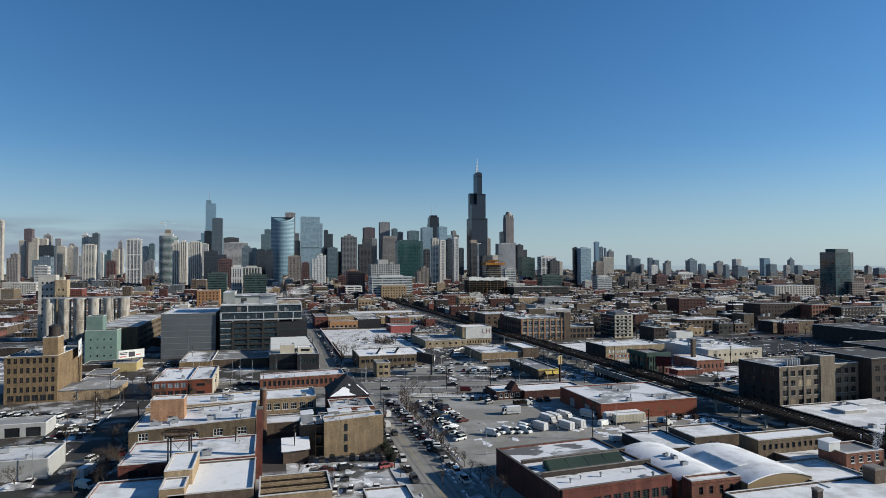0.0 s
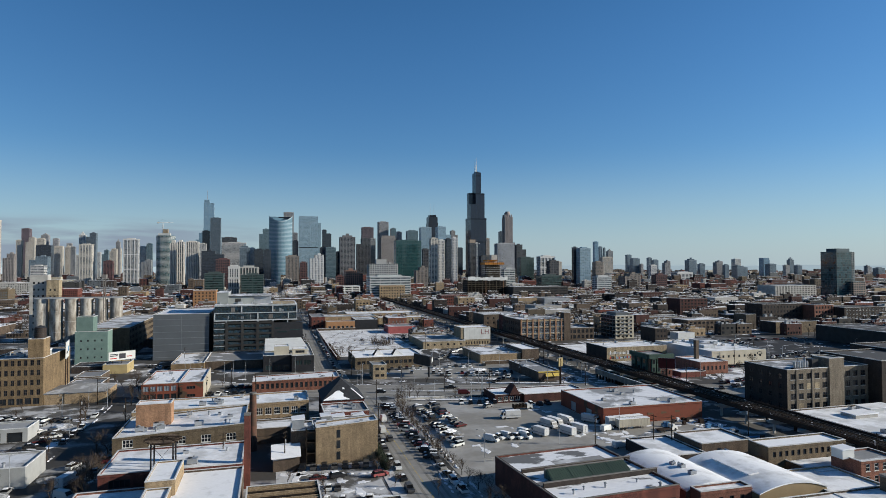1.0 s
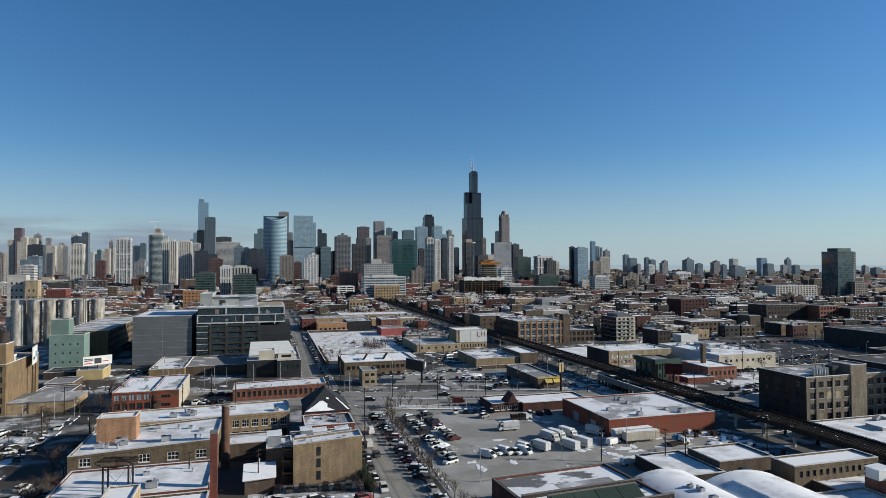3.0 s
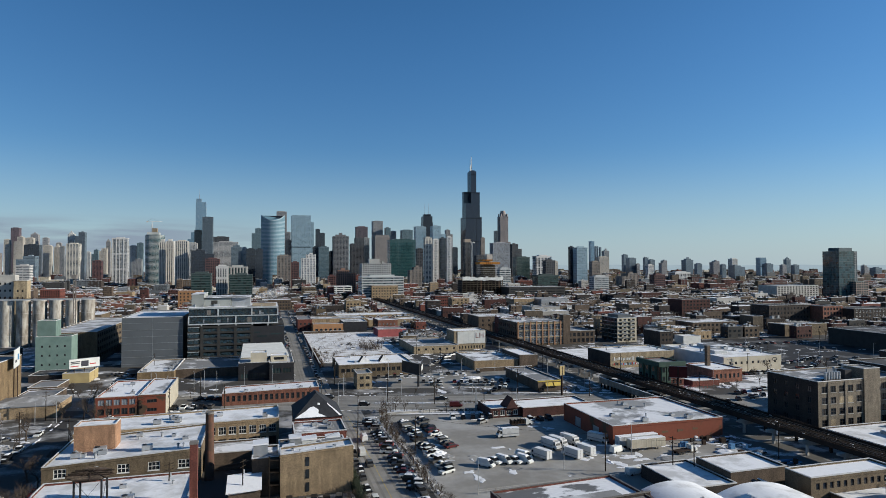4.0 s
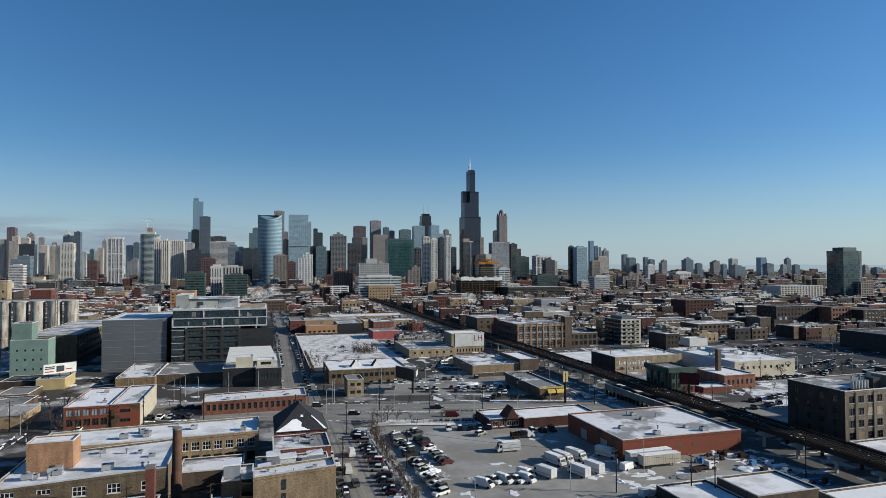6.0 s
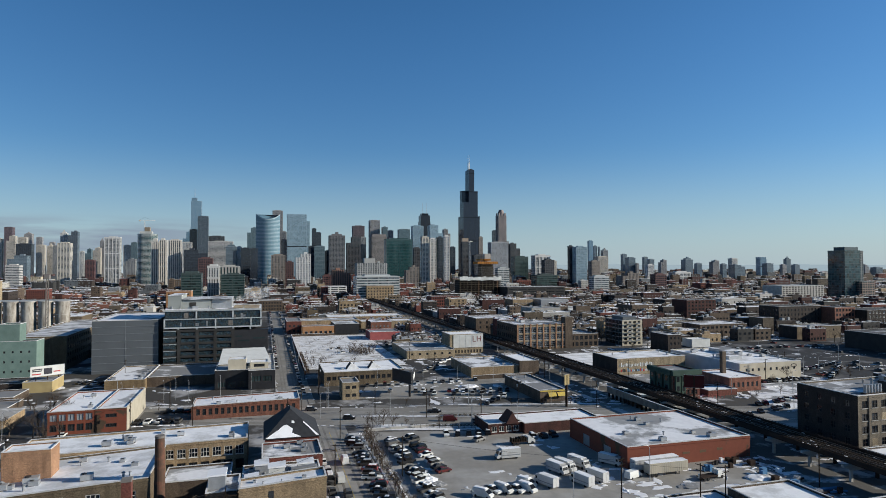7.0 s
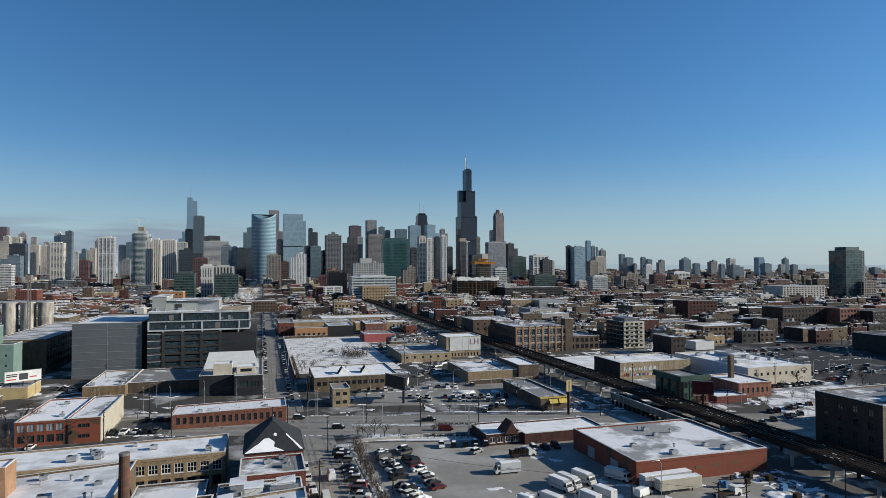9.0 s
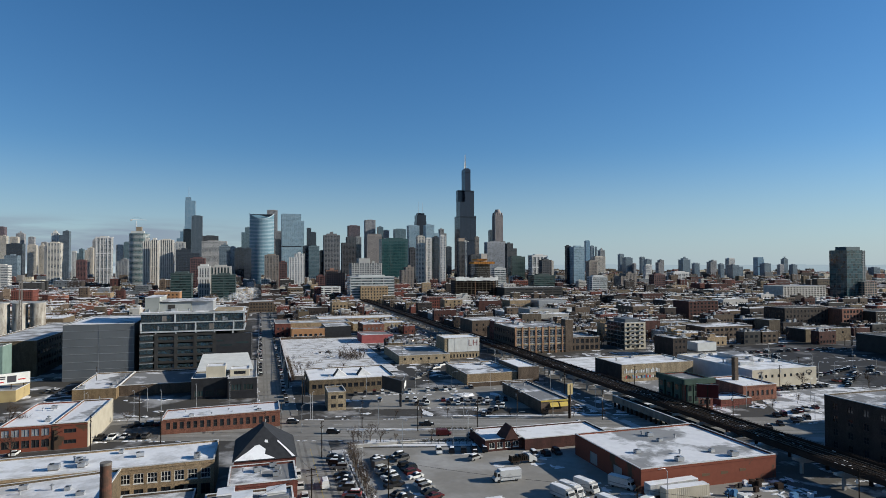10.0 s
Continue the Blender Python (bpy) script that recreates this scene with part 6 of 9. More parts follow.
def round_crown_tower():
    cx, cy = 937, 2403
    top = base("skyscraper", cx, cy, 0, "pinkish stone tower with a round lantern crown", "skyscraper")
    FOOT.append((cx - 26, cy - 26, cx + 26, cy + 26))
    lm = surf("tower_pink", (0.31, 0.265, 0.25), None, 0.05, 0.7, 0, 0, 0.6, 0)
    gm = glossy("tower_pink_glass", (0.13, 0.125, 0.13), 0.15)
    clad(top, cx - 24, cy - 24, cx + 24, cy + 24, 0, 150, lm, gm, "ribs")
    clad(top, cx - 17, cy - 17, cx + 17, cy + 17, 150, 255, lm, gm, "ribs")
    q = Quads()
    q.tube(cx, cy, 255, 272, 13, 12.5, 20)
    q.tube(cx, cy, 272, 279, 10, 9.5, 20)
    for a, b in ((-13, -13), (13, -13), (-13, 13), (13, 13)):
        q.tube(cx + a, cy + b, 255, 266, 3.6, 3.0, 10)
    part("crown", q, lm, top)


round_crown_tower()


def spire_tower():
    """The slender blue glass tower, stepped twice, with a thin spire."""
    x, y = -300, 3200
    top = base("skyscraper", x, y, 0, "slender stepped silver-blue glass tower with a thin spire", "skyscraper")
    FOOT.append((x - 26, y - 26, x + 26, y + 26))
    lm = surf("tower_silver", (0.34, 0.42, 0.48), None, 0.05, 0.4, 0.2, 0, 0.6, 0)
    gm = glossy("tower_silver_glass", (0.15, 0.25, 0.33), 0.08)
    clad(top, x - 24, y - 22, x + 24, y + 22, 0, 240, lm, gm, "glass")
    clad(top, x - 23, y - 20, x + 23, y + 20, 240, 360, lm, gm, "glass")
    clad(top, x - 21, y - 16, x + 2, y + 16, 360, 376, lm, gm, "glass")
    q = Quads()
    q.tube(x - 8, y, 376, 425, 1.3, 0.4, 6)
    part("spire", q, galvanised, top)


spire_tower()


def curved_tower():
    """The blue glass tower whose front bows out, with an arched top."""
    top = base("skyscraper", 21, 2044, 0, "curved pale blue glass tower with an arched top", "skyscraper")
    FOOT.append((-18, 2010, 60, 2075))
    lm = surf("tower_bow", (0.36, 0.45, 0.5), None, 0.05, 0.4, 0.1, 0, 0.6, 0)
    gm = glossy("tower_bow_glass", (0.14, 0.24, 0.3), 0.08)
    n, x0, w = 16, -15, 72
    plan = [(x0 + w * i / n, 2038 - 18 * (1 - (2 * i / n - 1) ** 2)) for i in range(n + 1)] + [(x0 + w, 2066), (x0, 2066)]
    tops = [214 - 17 * (1 - (2 * i / n - 1) ** 2) for i in range(n + 1)] + [214, 214]
    q = Quads()
    q.hexa(plan, [0] * len(plan), tops)
    part("shaft", q, gm, top)
    q = Quads()
    swell = [(x0 + w / 2 + (x - x0 - w / 2) * 1.005, y - 0.25) for x, y in plan]
    z = 6.0
    while z < 196:
        q.hexa(swell, [z] * len(plan), [z + 0.9] * len(plan))
        z += 4.2
    part("facade_grid", q, lm, top, kind="stuff")
    q = Quads()
    for i in range(n):
        (xa, ya), (xb, yb) = swell[i], swell[i + 1]
        q.hexa([(xa, ya - 0.4), (xb, yb - 0.4), (xb, yb + 2), (xa, ya + 2)], [tops[i] - 1.5, tops[i + 1] - 1.5, tops[i + 1] - 1.5, tops[i] - 1.5], [tops[i] + 1, tops[i + 1] + 1, tops[i + 1] + 1, tops[i] + 1])
    part("arch", q, lm, top, kind="stuff")
    q = Quads()
    q.box(x0 + 1, 2044, 190, x0 + w - 1, 2064, 213)
    part("crown", q, STY_DARK, top, "dark block behind the arch")


curved_tower()


def dark_block_tower():
    cx, y0 = 927, 832
    top = base("skyscraper", cx, 847, 0, "dark green glass residential tower on a pale podium", "skyscraper")
    lm = surf("tower_darkgreen", (0.05, 0.085, 0.1), None, 0.05, 0.5, 0.1, 0, 0.6, 0)
    gm = office_glass("tower_darkgreen_glass", (0.026, 0.062, 0.074), 0.08)
    FOOT.append((895, 815, 975, 880))
    clad(top, cx - 20, y0, cx + 12, y0 + 31, 0, 79.5, lm, gm, "glass")
    clad(top, cx + 12.2, y0 + 1.5, cx + 20, y0 + 29, 0, 79, surf("tower_greypanel", (0.2, 0.23, 0.235), None, 0.05, 0.6), gm, "grid")
    q = Quads()
    q.box(cx - 13, y0 + 6, 79.4, cx + 15, y0 + 26, 85)
    part("plant_room", q, lm, top)
    clad(top, cx + 6, y0 - 8, cx + 32, y0 - 0.3, 0, 29, surf("tower_podium", (0.36, 0.27, 0.22), None, 0.05, 0.8), gm, "grid")


dark_block_tower()

# ---- the low city round about ----
CITY = [brick_brown, brick_maroon, brick_dark, brick_olive, brick_brown, brick_grey, brick_red, brick_rust, brick_brown, brick_dark, brick_olive, brick_red, concrete, brick_dark, brick_brown, brick_maroon, brick_olive, brick_tan, brick_brown, tin_panel, brick_maroon, stucco_cream, brick_dark]
# darker walls for the southern blocks: dark brick, and shade put into the colour
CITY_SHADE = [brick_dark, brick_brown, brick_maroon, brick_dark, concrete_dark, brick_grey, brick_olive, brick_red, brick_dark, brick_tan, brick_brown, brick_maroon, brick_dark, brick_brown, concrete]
# greyer mix far off, so distance haze is put into the wall colours
CITY_FAR = [concrete, brick_grey, brick_brown, brick_maroon, brick_dark, concrete_dark, brick_olive, steel_grey, brick_red, brick_brown, brick_dark, stucco_cream, tin_panel]
ROOFS = [snow_roof, snow_clean, snow_clean, snow_clean, snow_clean, snow_clean, roof_grey, snow_roof, snow_roof, roof_dark]
rnd = random.Random(11)


def taken(x0, y0, x1, y1):
    return any(x0 < b[2] and b[0] < x1 and y0 < b[3] and b[1] < y1 for b in FOOT + KEEP_CLEAR)


def block_house(q_wall, q_roof, q_win, x0, y0, x1, y1, h, far, distant=False):
    """Walls, roof with a raised edge, roof huts, chimneys, and window openings on the sides that can be seen from the west."""
    q_wall.box(x0, y0, 0, x1, y1, h, False)
    t = 0.3
    q_roof.box(x0 + t, y0 + t, h - 0.02, x1 - t, y1 - t, h + 0.06, False)
    if not distant:
        up = rnd.choice((0.06, 0.1, 0.16, 0.3) if far else (0.12, 0.2, 0.3, 0.55))
        for k, a in enumerate(((x0, y0, x1, y0 + t), (x0, y1 - t, x1, y1), (x0, y0 + t, x0 + t, y1 - t), (x1 - t, y0 + t, x1, y1 - t))):
            if far and k > 1:
                continue
            u = up if k == 0 else 0.25 if k == 1 else 0.35
            q_wall.box(a[0], a[1], h, a[2], a[3], h + u, False)
            q_roof.box(a[0] - 0.02, a[1] - 0.02, h + u, a[2] + 0.02, a[3] + 0.02, h + u + (0.24 if far else 0.14), False)
    w, d = x1 - x0, y1 - y0
    if w > 5 and d > 5:
        for _ in range(rnd.randint(0, 2) if distant else rnd.randint(1, 4)):
            a, b = rnd.uniform(1.0, min(5, w * 0.4)), rnd.uniform(1.0, min(6, d * 0.4))
            ux, uy, uh = rnd.uniform(x0 + 0.5, x1 - a - 0.5), rnd.uniform(y0 + 0.5, y1 - b - 0.5), rnd.choice((0.7, 1.1, 1.8, 2.6, 3.2))
            q_wall.box(ux, uy, h, ux + a, uy + b, h + uh, False)
            q_roof.box(ux - 0.05, uy - 0.05, h + uh, ux + a + 0.05, uy + b + 0.05, h + uh + 0.12, False)
        if not distant:
            for _ in range(rnd.randint(0, 3)):
                ux, uy = rnd.choice((x0 + 0.05, x1 - 0.85)), rnd.uniform(y0 + 1, y1 - 1)
                q_wall.box(ux, uy, h, ux + 0.8, uy + 0.7, h + rnd.uniform(1.0, 2.0), False)
    storey = 3.5 if h < 30 else 3.8
    rows = max(1, int((h - 0.6) / storey))
    pitch = rnd.choice((2.2, 2.6, 3.2, 4.0)) * (2.1 if distant else 1.15 if far else 1)
    ww, wh = pitch * rnd.uniform(0.36, 0.6), rnd.uniform(1.3, 2.1)
    if rnd.random() < 0.22 and h < 8:
        rows = 0
    skip = rnd.choice((1.0, 0.95, 0.8, 0.6))
    for r in range(rows):
        z = 1.1 + r * storey
        n = int((w - 1) / pitch)
        for i in range(n):
            if rnd.random() < skip:
                u = x0 + 0.6 + i * (w - 1.2) / n + 0.4
                if far:
                    q_win.face((u, y0 - 0.05, z), (u + ww, y0 - 0.05, z), (u + ww, y0 - 0.05, z + wh), (u, y0 - 0.05, z + wh))
                else:
                    q_win.box(u, y0 - 0.06, z, u + ww, y0, z + wh, False)
        if distant or far and r % 2:
            continue
        n = int((d - 1) / pitch / 1.4)
        side, out = (x0, -0.05) if x0 > 60 else (x1, 0.05)
        for i in range(n):
            v = y0 + 0.8 + i * (d - 1.2) / n
            if far:
                a, b = (v + ww, v) if out < 0 else (v, v + ww)
                q_win.face((side + out, a, z), (side + out, b, z), (side + out, b, z + wh), (side + out, a, z + wh))
            else:
                q_win.box(side - 0.06, v, z, side + 0.06, v + ww, z + wh, False)


DISTRICTS = {}
UNITS = []     # places for rooftop equipment


def low_city():
    streets = [-1700, -1590, -1480, -1370, -1260, -1150, -1040, -930, -820, -710, -600, -500, -400, -310, -222, -145, -72, 11.5, 92, 148, 182, 262, 345, 425, 520, 615, 710, 810, 910, 1010, 1120, 1230, 1340, 1450, 1560, 1680, 1800,
               1930, 2060, 2200, 2340, 2480, 2620, 2760, 2900, 3050, 3200, 3350, 3500]
    count = 0
    for a, b in zip(streets, streets[1:]):
        if b - a < 40:
            continue
        gap = 15 if b - a > 60 else 12
        y = 120.0
        while y < 4300:
            dy = rnd.uniform(95, 130)
            depth = y + dy - 16
            mid = (a + b) / 2
            ang = math.degrees(math.atan2(mid, y + 40))
            if not -24 < ang < 55:
                y += dy
                continue
            if -132 < mid < 262 and y < 440 or 262 < mid < 430 and y < 330 or 130 < y < 300 and mid > 160:
                y += dy if y + dy > 440 else 20
                continue
            dist = math.hypot(mid, y)
            far = dist > 660
            cell = DISTRICTS.setdefault((int(mid // 1100), int(y // 1000)), ({}, {}, Quads(), Quads()))
            walls, roofs, wins, pale = cell
            # two rows of lots back to back, each lot with a house on the street and often another behind it
            for lo, hi, out in ((a + gap / 2, mid - 2, 0), (mid + 2, b - gap / 2, 1)):
                v = y + 3
                while v < depth - 5:
                    w = min(rnd.choice((9, 14, 20, 28, 38) if mid < -60 else (7, 7.5, 8, 9, 10, 12, 15, 20, 28)), depth - v)
                    if w < 5:
                        break
                    y0, y1 = v + 0.2, v + w - rnd.choice((0.2, 0.3, 1.2, 2.0))
                    v += w
                    if rnd.random() < (0.3 if mid < -60 else 0.12):
                        continue
                    run = hi - lo
                    if w > 14 and rnd.random() < 0.6:
                        spans = [(0.0, rnd.uniform(0.75, 1.0))]
                    elif rnd.random() < 0.6:
                        m = rnd.uniform(0.4, 0.62)
                        spans = [(0.0, m), (m + rnd.uniform(0.05, 0.14), 1.0)]
                    else:
                        spans = [(0.0, rnd.uniform(0.45, 0.8))]
                    for n, (s0, s1) in enumerate(spans):
                        if out:
                            s0, s1 = 1 - s1, 1 - s0
                        x0, x1 = lo + run * s0, lo + run * s1
                        tall = rnd.random()
                        if mid < -60 or 1000 < mid:
                            h = rnd.uniform(3.2, 6.5) if tall < 0.75 else rnd.uniform(6.5, 11.5)
                        else:
                            h = rnd.uniform(3.6, 9.5) if tall < 0.8 else rnd.uniform(9.5, 15)
                        if n and rnd.random() < 0.6:
                            h = rnd.uniform(2.8, 4.5)
                        elif y > 1300 and -250 < mid < 1200 and rnd.random() < 0.18:
                            h = rnd.uniform(13, 30)
                        elif y > 1000 and rnd.random() < 0.05:
                            h = rnd.uniform(17, 26)
                        if taken(x0, y0, x1, y1):
                            continue
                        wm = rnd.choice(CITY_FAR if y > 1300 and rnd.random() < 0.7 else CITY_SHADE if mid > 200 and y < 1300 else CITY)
                        rm = rnd.choice(ROOFS)
                        if far:
                            block_house(walls.setdefault(wm.name, Quads()), roofs.setdefault(rm.name, Quads()), pale if rnd.random() < 0.25 else wins, x0, y0, x1, y1, h, True, dist > 1500)
                            if rnd.random() < 0.4 and x1 - x0 > 6 and y1 - y0 > 6:
                                q = walls.setdefault("galvanised", Quads())
                                ux, uy = rnd.uniform(x0, x1 - 4), rnd.uniform(y0, y1 - 4)
                                q.box(ux, uy, h, ux + rnd.uniform(1, 3), uy + rnd.uniform(1, 3), h + rnd.uniform(0.8, 2.2), False)
                            continue
                        qw, qr, qn = Quads(), Quads(), Quads()
                        block_house(qw, qr, qn, x0, y0, x1, y1, h, False)
                        tint = {"brick_tan": "tan brick", "brick_buff": "buff brick", "brick_red": "red brick", "brick_rust": "rust-red brick", "brick_brown": "brown brick", "brick_dark": "dark brick", "brick_maroon": "maroon brick",
                                "brick_grey": "grey brick", "brick_olive": "olive-brown brick", "tin_panel": "grey metal-clad", "brick_orange": "orange brick", "stucco_cream": "cream stucco", "concrete": "concrete", "concrete_dark": "dark concrete", "paint_white": "white painted"}[wm.name]
                        kind = "low" if h < 7.5 else "mid-height" if h < 14 else "tall"
                        cover = {"snow_roof": "snowy", "snow_thin": "thinly snowed", "snow_clean": "clean white snow", "roof_grey": "grey", "roof_dark": "dark tar"}[rm.name]
                        top = base("city_building", (x0 + x1) / 2, (y0 + y1) / 2, 0, kind + " " + tint + " city building with a " + cover + " flat roof", "building", "city blocks")
                        part("wall", qw, wm, top)
                        part("roof", qr, rm, top)
                        if qn.f:
                            part("glazing", qn, pane_pale if rnd.random() < 0.2 else pane_mat, top, kind="stuff")
                        count += 1
                        UNITS.append((x0, y0, x1, y1, h))
            y += dy
    for (i, j), (walls, roofs, wins, pale) in DISTRICTS.items():
        if not walls:
            continue
        top = base("distant_city_block", i * 1100 + 550, j * 1000 + 500, 0, "distant district of low brick buildings with snowy roofs", "buildings", kind="stuff")
        for n, q in walls.items():
            part("wall", q, MATS[n], top, kind="stuff")
        for n, q in roofs.items():
            part("roof", q, MATS[n], top, kind="stuff")
        if wins.f:
            part("glazing", wins, pane_mat, top, kind="stuff")
        if pale.f:
            part("glazing", pale, pane_pale, top, kind="stuff")
    return count


low_city()


def horizon():
    """Distant land closing the view; its haze is painted on as pale colour and glow."""
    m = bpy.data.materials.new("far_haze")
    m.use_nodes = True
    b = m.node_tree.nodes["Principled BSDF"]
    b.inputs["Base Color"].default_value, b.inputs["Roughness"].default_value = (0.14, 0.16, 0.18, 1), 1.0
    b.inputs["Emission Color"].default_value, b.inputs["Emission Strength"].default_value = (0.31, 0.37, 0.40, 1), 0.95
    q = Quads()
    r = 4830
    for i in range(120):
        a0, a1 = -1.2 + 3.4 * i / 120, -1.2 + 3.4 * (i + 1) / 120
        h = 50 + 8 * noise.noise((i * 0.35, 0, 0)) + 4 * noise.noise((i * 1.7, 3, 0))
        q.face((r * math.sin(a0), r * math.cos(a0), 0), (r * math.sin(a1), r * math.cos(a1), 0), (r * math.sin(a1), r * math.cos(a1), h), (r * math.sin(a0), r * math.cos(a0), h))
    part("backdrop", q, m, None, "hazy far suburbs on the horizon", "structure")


horizon()

# ---- vehicles ----
PAINT = {"white": (0.62, 0.62, 0.6), "black": (0.018, 0.018, 0.02), "grey": (0.085, 0.082, 0.078), "silver": (0.27, 0.265, 0.255), "red": (0.22, 0.012, 0.016), "blue": (0.02, 0.024, 0.035), "maroon": (0.11, 0.02, 0.02)}
glass_car = glossy("glass_car", (0.012, 0.012, 0.012), 0.16, 0.0, 0.25)


def car_paint(c):
    return glossy("paint_" + c, PAINT[c], 0.42, 0.0, 0.25, 0.08)


def side_prism(q, profile, half):
    """A side outline (x, z) drawn out to both sides."""
    i, n = len(q.v), len(profile)
    q.v.extend([(x, -half, z) for x, z in profile] + [(x, half, z) for x, z in profile])
    q.f.append(tuple(range(i, i + n)))
    q.f.append(tuple(range(i + 2 * n - 1, i + n - 1, -1)))
    for a in range(n):
        b = (a + 1) % n
        q.f.append((i + b, i + a, i + n + a, i + n + b))


def frustum(q, lo, hi, z0, z1):
    (a, b, w0), (c, d, w1) = lo, hi
    i = len(q.v)
    q.v.extend([(a, -w0, z0), (b, -w0, z0), (b, w0, z0), (a, w0, z0), (c, -w1, z1), (d, -w1, z1), (d, w1, z1), (c, w1, z1)])
    q.f.extend([(i, i + 1, i + 5, i + 4), (i + 1, i + 2, i + 6, i + 5), (i + 2, i + 3, i + 7, i + 6), (i + 3, i, i + 4, i + 7), (i + 4, i + 5, i + 6, i + 7)])


def wheels(top, xs, half, r):
    for x in xs:
        for s in (-1, 1):
            q = Quads()
            q.bar((x, s * (half - 0.22), r), (x, s * (half + 0.02), r), r, 12)
            part("wheel", q, rubber, top)


vr = random.Random(5)
SHAPES = {
    "sedan": (4.7, [(-2.3, 0.3), (2.3, 0.28), (2.34, 0.6), (2.1, 0.76), (0.95, 0.9), (-1.75, 0.96), (-2.32, 0.88)], (-1.8, 1.0, 0.84), (-1.1, 0.15, 0.64), 0.92, 1.42),
    "suv": (4.8, [(-2.35, 0.36), (2.32, 0.34), (2.38, 0.75), (2.2, 0.98), (1.05, 1.08), (-2.3, 1.12), (-2.38, 0.8)], (-2.2, 1.15, 0.88), (-1.95, 0.4, 0.72), 1.08, 1.74),
    "van": (5.4, [(-2.7, 0.36), (2.6, 0.34), (2.7, 0.85), (2.1, 1.18), (-2.7, 1.2)], (-2.66, 2.05, 0.94), (-2.6, 1.05, 0.84), 1.18, 2.15),
    "pickup": (5.6, [(-2.8, 0.42), (2.7, 0.4), (2.78, 0.95), (1.4, 1.08), (-2.8, 1.06)], (-0.9, 1.45, 0.88), (-0.7, 0.7, 0.74), 1.06, 1.8),
}
MADE, FAR_CARS = {}, []


def car(shape, colour, x, y, turn, z=0.03, snowy=None):
    if y > 329:
        FAR_CARS.append((x, y, turn))
        return None
    m = pose(x, y, z, 0, 0, turn)
    snowy = vr.random() < 0.45 if snowy is None else snowy
    key = (shape, colour, snowy)
    if key in MADE:
        return copy_thing(MADE[key], m)
    _, body, lo, hi, z0, z1 = SHAPES[shape]
    top = base(shape if shape != "suv" else "sport_utility_car", 0, 0, 0, colour + (" snow-dusted" if snowy else "") + " parked " + {"sedan": "sedan car", "suv": "sport utility car", "van": "panel van", "pickup": "pickup truck"}[shape] + " on the asphalt", "car" if shape in ("sedan", "suv") else shape, "parked vehicles")
    q = Quads()
    side_prism(q, body, 0.9 if shape in ("sedan", "suv") else 0.98)
    part("body", q, car_paint(colour), top)
    q = Quads()
    frustum(q, lo, hi, z0 - 0.02, z1)
    part("cabin", q, car_paint(colour) if shape == "van" else glass_car, top)
    q = Quads()
    if shape == "van":
        frustum(q, (1.2, 2.08, 0.86), (1.0, 1.2, 0.8), z0 + 0.05, z1 - 0.15)
        part("windscreen", q, glass_car, top)
    else:
        frustum(q, (hi[0] - 0.05, hi[1] + 0.05, hi[2] + 0.03), (hi[0] + 0.05, hi[1] - 0.05, hi[2] - 0.05), z1 - 0.02, z1 + 0.06)
        part("roof", q, car_paint(colour), top)
    if shape == "pickup":
        q = Quads()
        q.box(-2.6, -0.8, 1.03, -1.0, 0.8, 1.09)
        part("bed", q, black_metal, top)
    wheels(top, (-1.4, 1.4) if shape != "van" else (-1.7, 1.6), 0.9 if shape in ("sedan", "suv") else 0.98, 0.34 if shape != "pickup" else 0.4)
    if snowy:
        for a, b, w, z in ((hi[0] + 0.05, hi[1] - 0.1, hi[2] - 0.1, z1 + 0.04), (lo[1] + 0.1, body[2][0] - 0.35, 0.66, z0 - 0.12 if shape != "van" else z0 - 0.3)):
            q = Quads()
            frustum(q, (a, b, w), (a + 0.12, b - 0.15, w - 0.12), z, z + 0.14)
            part("snow_cover", q, snow_clean, top, "thin snow cover")
    top.matrix_basis = m
    MADE[key] = top
    return top


COLS = ["white", "black", "grey", "silver", "black", "grey", "white", "black", "silver", "grey", "white", "black", "maroon"]


def car_row(x0, y0, x1, y1, n, turn, skip=0.12, shapes=("sedan", "suv", "suv", "sedan", "pickup")):
    for i in range(n):
        f = i / max(1, n - 1)
        if vr.random() < skip:
            continue
        flip = 180 if vr.random() < 0.4 else 0
        car(vr.choice(shapes), vr.choice(COLS), x0 + (x1 - x0) * f + vr.uniform(-0.4, 0.4), y0 + (y1 - y0) * f + vr.uniform(-0.2, 0.2), turn + flip + vr.uniform(-4, 4))


car_row(40.2, 168, 39.9, 193, 5, 95, 0.1)
car_row(27.6, 172, 27.5, 208, 5, 90, 0.2)
car_row(39.8, 196, 39.0, 232, 12, 160, 0.1)
car("suv", "red", 39.3, 236.0, 162)
car("sedan", "red", 39.8, 224.0, 158)
car_row(38.8, 241, 38.5, 268, 9, 160, 0.1)
car_row(27.4, 214, 27.4, 262, 7, 90, 0.15, ("van", "suv", "sedan"))
car("van", "white", 33.4, 245, 90)
car("van", "white", 30.4, 230, 90)
car("suv", "grey", 31.0, 219, 90)
car_row(51.2, 206, 50.6, 263, 18, 25, 0.08, ("sedan", "suv", "suv", "pickup", "van"))
car_row(59.0, 229, 57.0, 263, 12, 20, 0.04, ("sedan", "suv", "suv"))
car_row(70.5, 264, 84.5, 262, 5, 75, 0.0, ("suv",))
car("suv", "silver", 78.8, 254.7, 30)
for i in range(4):
    car(("pickup", "van", "pickup", "van")[i], "white", 66.6 + i * 3.0, 210.6 - i * 0.6, -62, snowy=True)
car("van", "white", 63.4, 208.4, -50)
car("van", "white", 77.0, 212.4, -60)
car_row(97, 252.5, 105, 252.5, 3, 85, 0.0, ("suv",))
